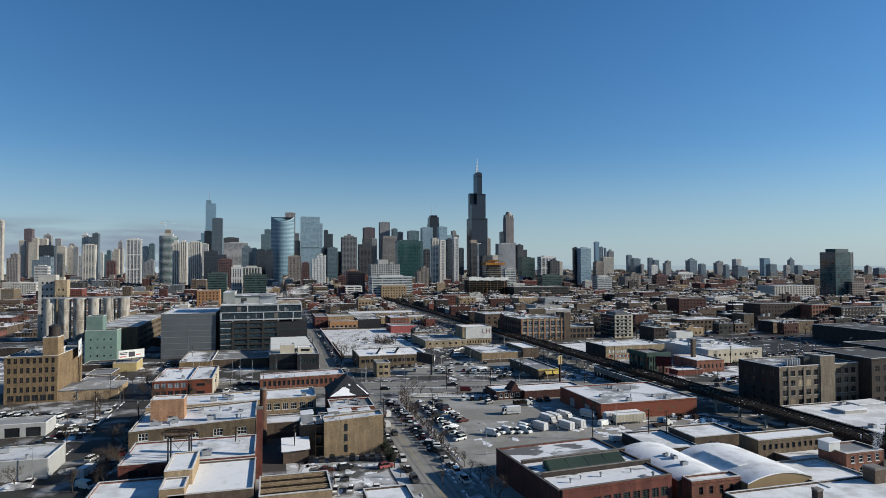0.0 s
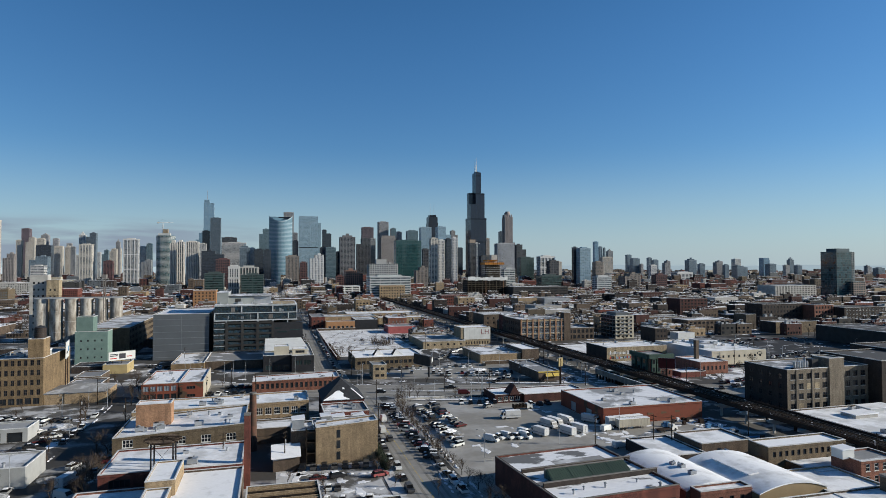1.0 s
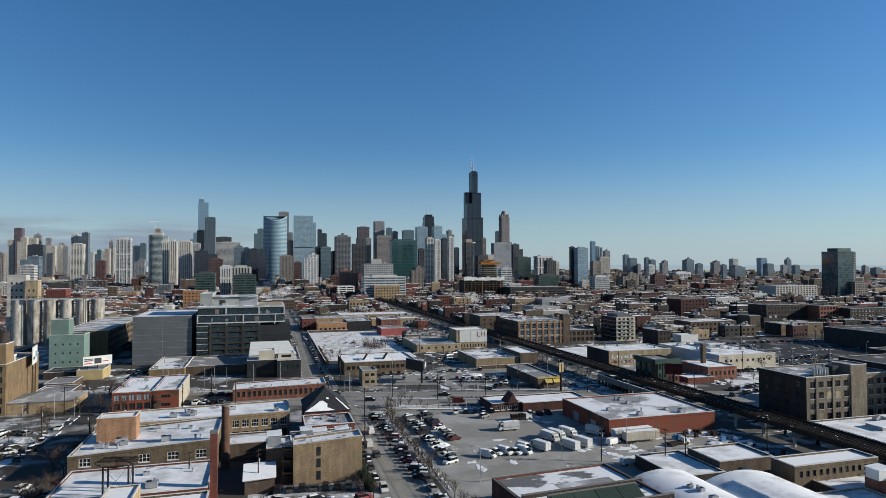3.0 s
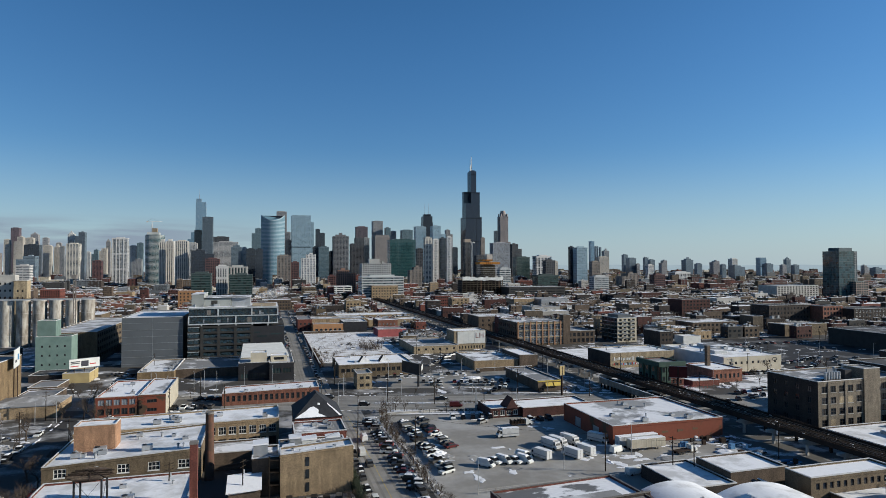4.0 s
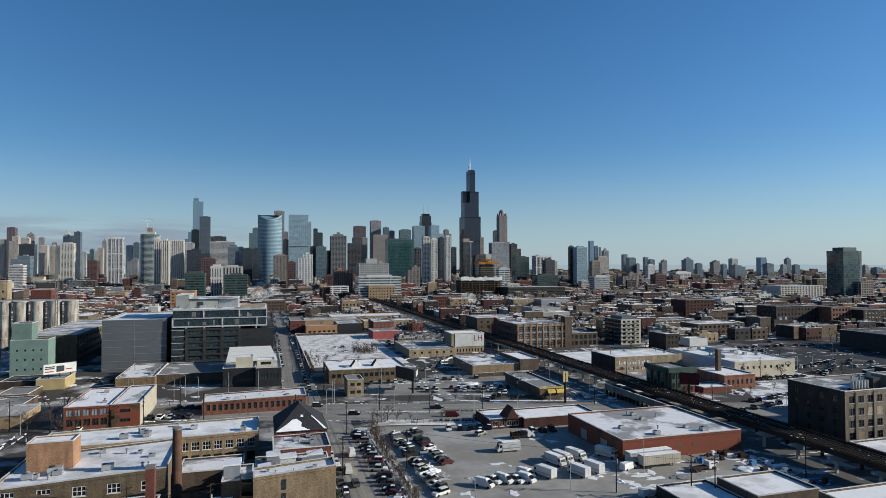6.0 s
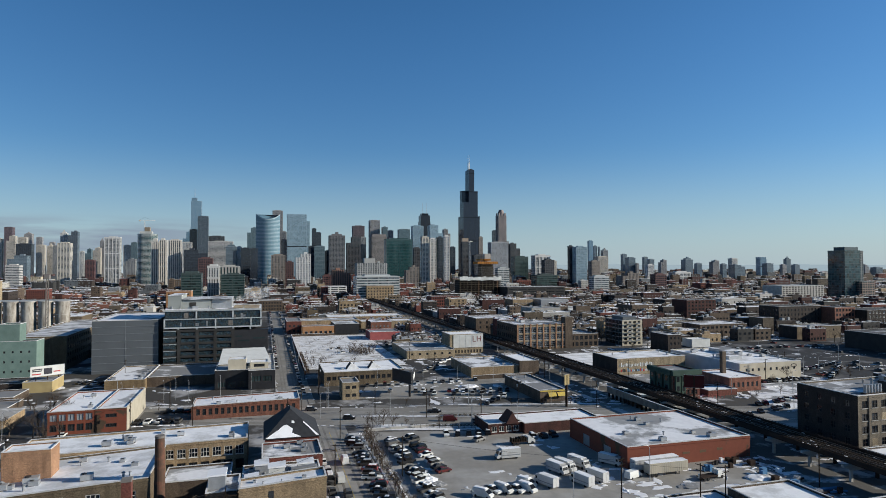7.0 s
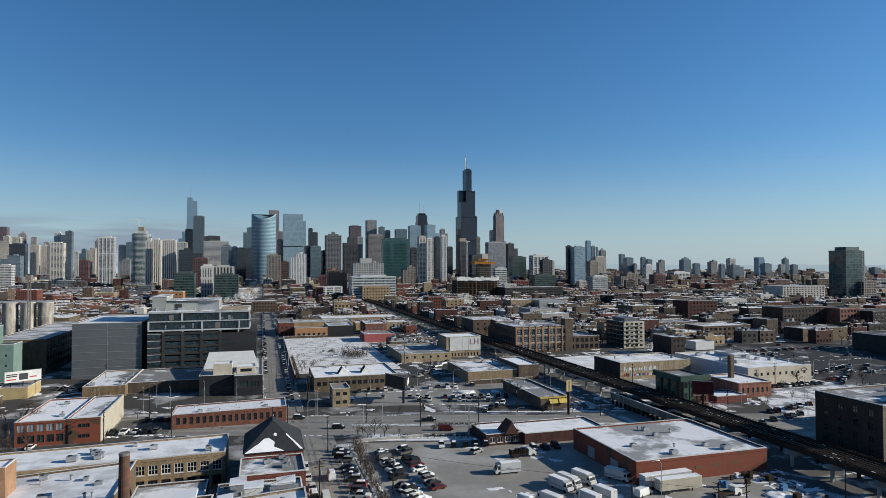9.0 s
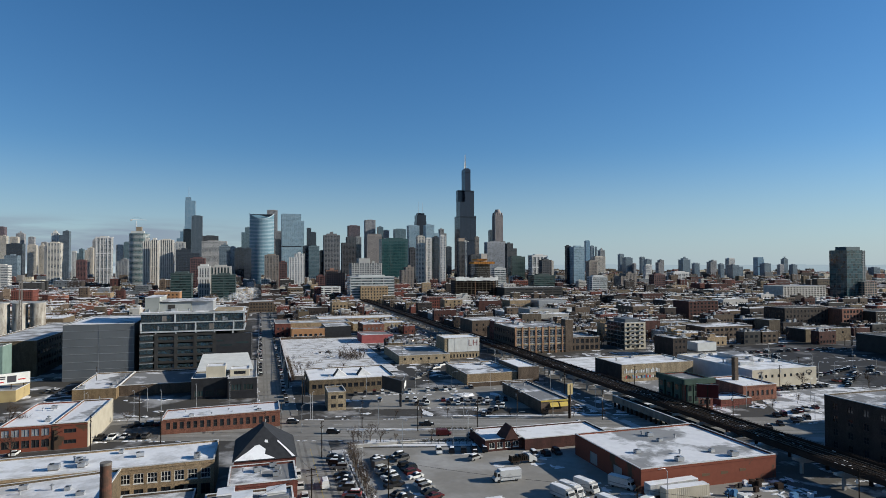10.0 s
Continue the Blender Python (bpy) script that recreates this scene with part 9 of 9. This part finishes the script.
def far_cars():
    """Rows of parked cars too far off to pick apart."""
    m = bpy.data.materials.new("mixed_car_paint")
    m.use_nodes = True
    n, l = m.node_tree.nodes, m.node_tree.links
    b = n["Principled BSDF"]
    geo, ramp = n.new("ShaderNodeNewGeometry"), n.new("ShaderNodeValToRGB")
    ramp.color_ramp.interpolation = "CONSTANT"
    for p, c in ((0.3, (0.06, 0.058, 0.055)), (0.55, (0.2, 0.197, 0.19)), (0.68, (0.62, 0.61, 0.59)), (0.93, (0.16, 0.02, 0.02))):
        ramp.color_ramp.elements.new(p).color = (*c, 1)
    ramp.color_ramp.elements[0].color = (0.02, 0.02, 0.022, 1)
    l.new(geo.outputs["Random Per Island"], ramp.inputs[0])
    l.new(ramp.outputs[0], b.inputs["Base Color"])
    b.inputs["Roughness"].default_value = 0.42
    rg = random.Random(31)
    q = Quads()

    cabin, cover = Quads(), Quads()

    def put(x, y, along, turn=None):
        a = math.radians(turn if turn is not None else 0 if along else 90)
        ca, sa = math.cos(a), math.sin(a)
        ring = lambda l0, l1, w: [(x + u * ca - v * sa, y + u * sa + v * ca) for u, v in ((l0, -w), (l1, -w), (l1, w), (l0, w))]
        tall = rg.random() < 0.4
        k = 1.15 if tall else 1.0
        for qq, lo, hi, z0, z1 in ((q, ring(-2.25, 2.25, 0.9), ring(-2.2, 2.1, 0.86), 0.28, 0.92 * k), (cabin, ring(-1.9 if tall else -1.5, 1.1, 0.82), ring(-1.6 if tall else -1.0, 0.3, 0.66), 0.92 * k, 1.42 * k)):
            i = len(qq.v)
            qq.v.extend([(u, v, z0) for u, v in lo] + [(u, v, z1) for u, v in hi])
            for s in range(4):
                t = (s + 1) % 4
                qq.f.append((i + s, i + t, i + 4 + t, i + 4 + s))
            qq.f.append((i + 4, i + 5, i + 6, i + 7))
        (cover if rg.random() < 0.25 else q).hexa(ring(-1.65 if tall else -1.05, 0.35, 0.68), [1.4 * k] * 4, [1.48 * k] * 4)

    for x, y, turn in FAR_CARS:
        put(x, y, False, turn)
    for y in range(560, 1300, 6):
        for x in (17.4, 27.6, 149.5, 180.5):
            if rg.random() < 0.7 and (x > 100 or y < 855):
                put(x, y, False)
    for x0, y0, x1, y1 in ((284, 300, 398, 440), (92, 498, 148, 560), (188, 364, 248, 380), (-74, 440, -72, 900)):
        y = y0
        while y < y1:
            x = x0
            while x < x1:
                if rg.random() < (0.05 if x > 280 and y > 345 else 0.2) and noise.noise((x * 0.03, y * 0.05, 1)) > -0.1:
                    put(x, y, False)
                x += 2.9
            y += 8.5
    for _ in range(500):
        y = rg.uniform(450, 1500)
        x = rg.uniform(-0.3 * y, 1.15 * y)
        if not taken(x - 3, y - 3, x + 3, y + 3):
            put(x, y, rg.random() < 0.3)
    top = base("parked_cars", 100, 600, 0, "rows of small parked cars, mostly dark and white, some snowy", "cars", kind="stuff")
    part("body", q, m, top, kind="stuff")
    part("cabin", cabin, glass_car, top, kind="stuff")
    part("snow_cover", cover, snow_clean, top, kind="stuff")


far_cars()


def steam(x, y, z, dx, dy, dz, n, r):
    m = MATS.get("steam")
    if m is None:
        m = bpy.data.materials.new("steam")
        m.use_nodes = True
        nn, l = m.node_tree.nodes, m.node_tree.links
        b = nn["Principled BSDF"]
        b.inputs["Base Color"].default_value, b.inputs["Roughness"].default_value = (0.85, 0.86, 0.88, 1), 1.0
        geo, t = nn.new("ShaderNodeNewGeometry"), nn.new("ShaderNodeTexNoise")
        t.inputs["Scale"].default_value, t.inputs["Detail"].default_value = 0.35, 5
        l.new(geo.outputs["Position"], t.inputs["Vector"])
        k = nn.new("ShaderNodeMapRange")
        l.new(t.outputs["Fac"], k.inputs["Value"])
        k.inputs["From Min"].default_value, k.inputs["From Max"].default_value = 0.38, 0.66
        k.inputs["To Min"].default_value, k.inputs["To Max"].default_value = 0.0, 0.14
        l.new(k.outputs[0], b.inputs["Alpha"])
        MATS["steam"] = m
    rg = random.Random(n)
    bm = bmesh.new()
    for i in range(n):
        f = i / (n - 1)
        c = Vector((x + dx * f + rg.uniform(-0.3, 0.3) * r, y + dy * f, z + dz * f + rg.uniform(-0.2, 0.2) * r))
        got = bmesh.ops.create_icosphere(bm, subdivisions=3, radius=r * (0.45 + 0.75 * f))
        for v in got["verts"]:
            v.co = v.co * (1 + 0.5 * noise.noise(v.co * (1.1 / r) + c * 0.2)) + c
    me = bpy.data.meshes.new("steam_plume")
    bm.to_mesh(me)
    bm.free()
    for p in me.polygons:
        p.use_smooth = True
    me.materials.append(m)
    ob = new("steam_plume", me)
    ob.visible_shadow = False
    tagged(ob, "thin white plume of steam drifting from a roof", "steam", kind="stuff")


steam(-7, 452, 37.5, 19, 0, 4, 13, 2.9)
steam(136.4, 128.6, 8.4, 2.0, 0.5, 8, 10, 0.9)


# ---- loose snow, fences ----


def snow_bits():
    """Low banks of shovelled snow along kerbs, walls and car rows, and thin patches left lying about."""
    rg = random.Random(41)
    banks, thin = Quads(), Quads()

    def bank(x, y, a, b, h, turn):
        k, i = 7, len(banks.v)
        ca, sa = math.cos(turn), math.sin(turn)
        for ring, z in ((1.0, 0.0), (0.62, 0.75), (0.2, 1.0)):
            for n in range(k):
                w = 6.28319 * n / k
                j = ring * rg.uniform(0.75, 1.2)
                u, v = a * j * math.cos(w), b * j * math.sin(w)
                banks.v.append((x + u * ca - v * sa, y + u * sa + v * ca, 0.02 + h * z * rg.uniform(0.7, 1.15)))
        for r in (0, k):
            for n in range(k):
                m = (n + 1) % k
                banks.f.append((i + r + n, i + r + m, i + r + k + m, i + r + k + n))
        banks.f.append(tuple(range(i + 2 * k, i + 3 * k)))

    def patch(x, y, a, b, turn, z=0.09):
        d = (x - 56.0) * 0.270 + (y - 281.0) * 0.963
        if -a - 1 < d < 30 + a or 26 - a < x < 39 + a and y < 300:
            return
        k, i = 18 if y < 330 else 9, len(thin.v)
        ca, sa = math.cos(turn), math.sin(turn)
        r0 = rg.uniform(0, 99)
        for f, zz in ((1.0, 0.0), (0.93, z)):
            for n in range(k):
                w = 6.28319 * n / k
                j = f * (0.75 + 0.6 * noise.noise((math.cos(w) * 1.3 + r0, math.sin(w) * 1.3, r0)) + 0.12 * math.sin(5 * w + r0))
                u, v = a * j * math.cos(w), b * j * math.sin(w)
                thin.v.append((x + u * ca - v * sa, y + u * sa + v * ca, zz))
        for n in range(k):
            m = (n + 1) % k
            thin.f.append((i + n, i + m, i + k + m, i + k + n))
        thin.f.append(tuple(range(i + k, i + 2 * k)))

    def line(p, q, step, wide, h, chance):
        p, q = Vector(p), Vector(q)
        n = int((q - p).length / step)
        turn = math.atan2(q.y - p.y, q.x - p.x)
        for i in range(n):
            if noise.noise((p.x + i * step * 0.06, p.y, 3.3)) < 0.05 and rg.random() < chance:
                c = p.lerp(q, (i + rg.random()) / n)
                bank(c.x + rg.uniform(-0.3, 0.3), c.y + rg.uniform(-0.3, 0.3), step * rg.uniform(0.4, 0.9), wide * rg.uniform(0.5, 1.3), h * rg.uniform(0.5, 1.4), turn + rg.uniform(-0.2, 0.2))
    for x in (26.6, 38.2, 42.4, 44.6):
        line((x, 150), (x, 276), 1.6, 0.4, 0.25, 0.7)
    for x in (16.4, 28.4, 31.0, 148.4, 178.7, 145.4, 181.3, -71.6):
        line((x, 330 if 0 < x < 40 else 170), (x, 760), 2.2, 0.4, 0.22, 0.32)
    for d in (1.4, 29.2, 33.4):
        line(og(-250, d), og(130, d), 1.4, 0.4, 0.2, 0.5)
    for a, b in (((44.6, 190), (44.6, 270)), ((47.4, 206), (47.0, 264)), ((54.4, 206), (53.6, 263)), ((61.4, 229), (60.0, 262)), ((60, 214.6), (80, 213.4)), ((88, 222.8), (109, 224.4)), ((86, 207), (108, 206)),
                 ((60, 367), (112, 357)), ((52, 331), (128, 309)), ((66, 343), (118, 329)), ((60, 352), (140, 351)), ((-35, 307), (-17, 305)), ((-118, 290), (-82, 279)), ((-88, 160), (-88, 262)), ((-74, 232), (-74, 300)),
                 ((186, 262), (262, 250)), ((205, 262), (232, 310)), ((284, 302), (400, 302)), ((284, 330), (400, 330)), ((284, 365), (400, 365)), ((284, 400), (400, 400)), ((92, 380), (146, 380)), ((92, 430), (124, 430)),
                 ((120, 190), (145, 192)), ((100, 188), (100, 206)), ((-6, 199), (22, 196)), ((-4, 176), (20, 172)), ((2, 191), (22, 188)), ((134, 206), (152, 207)), ((92, 500), (148, 500)), ((92, 530), (148, 530))):
        line(a, b, 1.5, 0.55, 0.3, 0.6)
    for x0, y0, x1, y1, n, r in ((-6, 160, 22, 199, 40, 1.6), (46, 190, 108, 262, 26, 1.6), (100, 176, 152, 214, 60, 1.8), (52, 312, 146, 356, 16, 2.2), (-130, 262, -74, 304, 14, 1.6), (-90, 165, -73, 262, 16, 1.6), (205, 262, 296, 312, 60, 2.4),
                                 (186, 214, 199, 300, 36, 2.0), (284, 302, 400, 440, 24, 2.0), (92, 382, 146, 430, 50, 2.2), (-50, 330, -18, 378, 12, 1.6), (-100, 332, -60, 425, 24, 2.0), (92, 500, 150, 560, 50, 2.2), (-16, 404, 8, 426, 14, 2.0),
                                 (78, 395, 92, 430, 12, 2.0), (136, 285, 147, 356, 30, 2.0), (149, 190, 156, 330, 40, 1.6), (169, 200, 181, 340, 50, 1.8), (-56, 160, -52, 300, 30, 1.2), (23, 262, 26, 280, 8, 1.0), (44, 277, 84, 281, 20, 1.6)):
        for _ in range(n):
            k = r * rg.uniform(0.4, 1.5)
            patch(rg.uniform(x0, x1), rg.uniform(y0, y1), k * rg.uniform(1, 2.4), k * 0.8, rg.choice((0, 1.57, -0.27)) + rg.uniform(-0.2, 0.2))
    for _ in range(170):
        patch(rg.uniform(-250, -126), rg.uniform(355, 540), rg.uniform(2, 7), rg.uniform(1, 3), 1.57, 0.12)
    for _ in range(7000):
        y = rg.uniform(430, 1500)
        x = rg.uniform(-0.36 * y, 1.2 * y)
        if not taken(x - 1, y - 1, x + 1, y + 1):
            patch(x, y, rg.uniform(1.5, 6), rg.uniform(1.0, 3), rg.choice((0, 1.57)), 0.12)
    part("snow_bank", banks, snow_roof, None, "shovelled snow banks along kerbs and car rows", "stuff")
    part("snow_cover", thin, snow_roof, None, "thin scattered snow left lying on asphalt and dirt", "stuff")


snow_bits()


def fence(p, q, h, label, material, gap=3.0, rails=2):
    p, q = Vector((*p, 0)), Vector((*q, 0))
    top = base("fence", p.x, p.y, 0, label, "fence")
    n = max(1, int((q - p).length / gap))
    for i in range(n + 1):
        c = p.lerp(q, i / n)
        s = Quads()
        s.box(c.x - 0.06, c.y - 0.06, 0, c.x + 0.06, c.y + 0.06, h)
        part("post", s, material, top)
    for k in range(rails):
        s = Quads()
        z = Vector((0, 0, h * (1 - 0.4 * k) - 0.05))
        s.bar(p + z, q + z, 0.045)
        part("rail", s, material, top)


fence((45.2, 196), (45.0, 270), 1.8, "grey wire fence along the yard hedge", galvanised, 3.0)
fence((54, 188.6), (100, 189.4), 1.2, "pale timber rail fence at the yard's edge", concrete, 2.4)
fence(og(-2, -3.2), og(34, -3.2), 1.6, "black railing in front of the planted verge", black_metal, 2.2, 3)
fence((58, 366.6), (110, 358.2), 1.8, "dark wire fence behind the car park", black_metal, 3.2)
fence((286, 300), (330, 300), 2.0, "dark wire fence round the large car park", black_metal, 4.0)
fence((28.2, 397), (31.2, 570), 2.4, "pale wire fence beside the vacant lot", galvanised, 5.0)
fence((186, 286), (203, 286), 1.8, "red painted street railing beside the flats", paint_red, 2.0)


def block_glazing():
    """Glazed balconies and the plant room of the cream apartment block."""
    top = next(o for o in bpy.data.objects if "six-storey" in o.get("label", ""))
    for i in range(5):
        z = 3.4 + i * 2.95
        q = Quads()
        q.box(253.4, 448.2, z, 255.08, 469.6, z + 0.22)
        b = part("balcony", q, concrete, top, "concrete balcony with a glass front")
        q = Quads()
        q.box(253.4, 448.2, z + 0.22, 253.5, 469.6, z + 1.2)
        part("pane", q, pane_teal, b)
        for x in (258.6, 265.4):
            q = Quads()
            q.box(x, 446.2, z, x + 3.2, 447.48, z + 0.2)
            b = part("balcony", q, black_metal, top, "dark steel balcony")
            q = Quads()
            q.box(x, 446.2, z + 0.2, x + 3.2, 446.26, z + 1.15)
            part("rail", q, steel_grey, b)
    q = Quads()
    q.box(258, 451, 17.7, 268.5, 466, 20.4)
    part("plant_room", q, tin_panel, top)


block_glazing()


def loft_details():
    """Downpipes, bricked-up openings and sills of the grey-brown loft by the railway, and its rooftop plant."""
    top = next(o for o in bpy.data.objects if "five-storey" in o.get("label", ""))
    for x in (185.9, 193.4):
        q = Quads()
        q.box(x, 205.3, 0, x + 0.28, 205.5, 18.2)
        part("downpipe", q, black_metal, top, "black downpipe")
    rg = random.Random(6)
    q = Quads()
    q.box(201.8, 205.0, 0, 209.2, 205.49, 18.3)
    part("stair_bay", q, MATS["brick_loft"], top, "blank brick stair bay")
    for i in (0, 1, 2, 3, 4, 7, 8, 9):
        x = 182.8 + (i + 0.5) * 3.8 - 1.3
        for r in range(4):
            q = Quads()
            z = 3.2 + r * 3.8
            q.box(x, 205.38, z - 0.2, x + 2.6, 205.5, z - 0.02)
            part("sill", q, concrete, top, "pale stone sill")
            if (i, r) in ((2, 2), (3, 2), (6, 1)) or rg.random() < 0.06:
                q = Quads()
                q.box(x + 0.15, 205.46, z, x + 2.45, 205.6, z + 2.2)
                part("infill", q, brick_buff, top, "boarded window opening")
    tank = base("rooftop_unit", 190, 207.6, 18.05, "row of galvanised rooftop chillers on a frame", "rooftop unit")
    for i in range(6):
        q = Quads()
        q.tube(188.2 + i * 1.2, 208.2, 18.5, 21.0, 0.5, None, 12)
        part("drum", q, galvanised, tank)
    q = Quads()
    q.box(187.4, 207.4, 18.0, 195.2, 209.2, 18.5)
    part("frame", q, steel_rust, tank)
    q = Quads()
    q.box(196.0, 207.4, 18.0, 199.0, 210.4, 21.6)
    part("tank", q, black_metal, tank, "dark steel tank")


loft_details()


def hip_roof(x0, y0, x1, y1, z, rise, label):
    top = next(o for o in bpy.data.objects if label in o.get("label", ""))
    q = Quads()
    a, b, c, d = (x0, y0, z), (x1, y0, z), (x1, y1, z), (x0, y1, z)
    k = (y1 - y0) / 2
    r, s = (x0 + k, (y0 + y1) / 2, z + rise), (x1 - k, (y0 + y1) / 2, z + rise)
    q.face(a, b, s, r)
    q.face(b, c, s)
    q.face(c, d, r, s)
    q.face(d, a, r)
    q.face(a, d, c, b)
    part("hip_roof", q, roof_grey, top, "grey sheet hipped roof")


hip_roof(-100.0, 310.1, -75.6, 330.4, 4.6, 2.2, "grey hipped roof")


def fire_escape():
    """A dark iron stair on the front of the flats, and stone bands."""
    top = bpy.data.objects["flat_house"]
    for z in (4.6, 8.6):
        q = Quads()
        q.box(176.4, 277.7, z, 182.0, 278.98, z + 0.12)
        deck = part("fire_balcony", q, black_metal, top, "black iron fire balcony")
        q = Quads()
        for i in range(12):
            q.bar((176.5 + i * 0.49, 277.75, z), (176.5 + i * 0.49, 277.75, z + 1.0), 0.035)
        q.bar((176.4, 277.75, z + 1.0), (182.0, 277.75, z + 1.0), 0.05)
        part("rail", q, black_metal, deck)
    q = Quads()
    q.bar((178.0, 278, 4.7), (182.4, 278, 8.6), 0.09)
    q.bar((178.0, 278.6, 4.7), (182.4, 278.6, 8.6), 0.09)
    part("fire_stair", q, black_metal, top, "black iron stair flight")
    for z in (3.4, 6.5, 9.6):
        q = Quads()
        q.box(177.4, 278.85, z, 184.5, 278.98, z + 0.14)
        part("stone_band", q, concrete, top, "pale stone band")


fire_escape()


def lot_lamps():
    """Tall thin lamp posts and bare poles standing about the lots and streets."""
    rg = random.Random(17)
    for x, y in ((60, 270), (76, 268), (58, 300), (98, 268), (46, 262), (110, 206), (84, 200), (205, 284), (228, 300), (216, 262), (240, 286), (100, 346), (84, 350), (120, 350), (62, 350), (-40, 336), (-26, 350), (-50, 356), (-80, 300), (-84, 280), (31, 300), (36, 318), (146, 372), (146, 410), (290, 318), (300, 340), (320, 320), (340, 350), (330, 300), (360, 330)):
        copy_thing(lamp, pose(x, y, 0, 0, 0, rg.choice((0, 90, 180, 270)) + rg.uniform(-20, 20)))
    for x, y in ((52, 300), (70, 290), (90, 284), (112, 300), (35, 270), (24, 300), (-14, 300), (-34, 298), (148, 350), (148, 330), (184, 330), (184, 300), (186, 270), (250, 312), (280, 330), (96, 372), (36, 360), (34, 344), (-58, 260), (-58, 290), (-75, 270)):
        copy_thing(first, pose(x, y, 0, 0, 0, rg.uniform(0, 180)))


lot_lamps()


def lean_to():
    """A snowy lean-to roof over the small brick shed."""
    top = next(o for o in bpy.data.objects if "lean-to roof" in o.get("label", ""))
    q = Quads()
    q.hexa([(-7.3, 195.9), (1.0, 195.9), (1.0, 203.6), (-7.3, 203.6)], [3.7, 4.0, 5.9, 5.6], [3.95, 4.25, 6.15, 5.85])
    part("lean_roof", q, snow_clean, top, "sloping roof under smooth snow")
    q = Quads()
    q.box(-6.8, 202.9, 3.0, 0.6, 203.2, 5.6)
    part("back_wall", q, brick_brown, top)


lean_to()
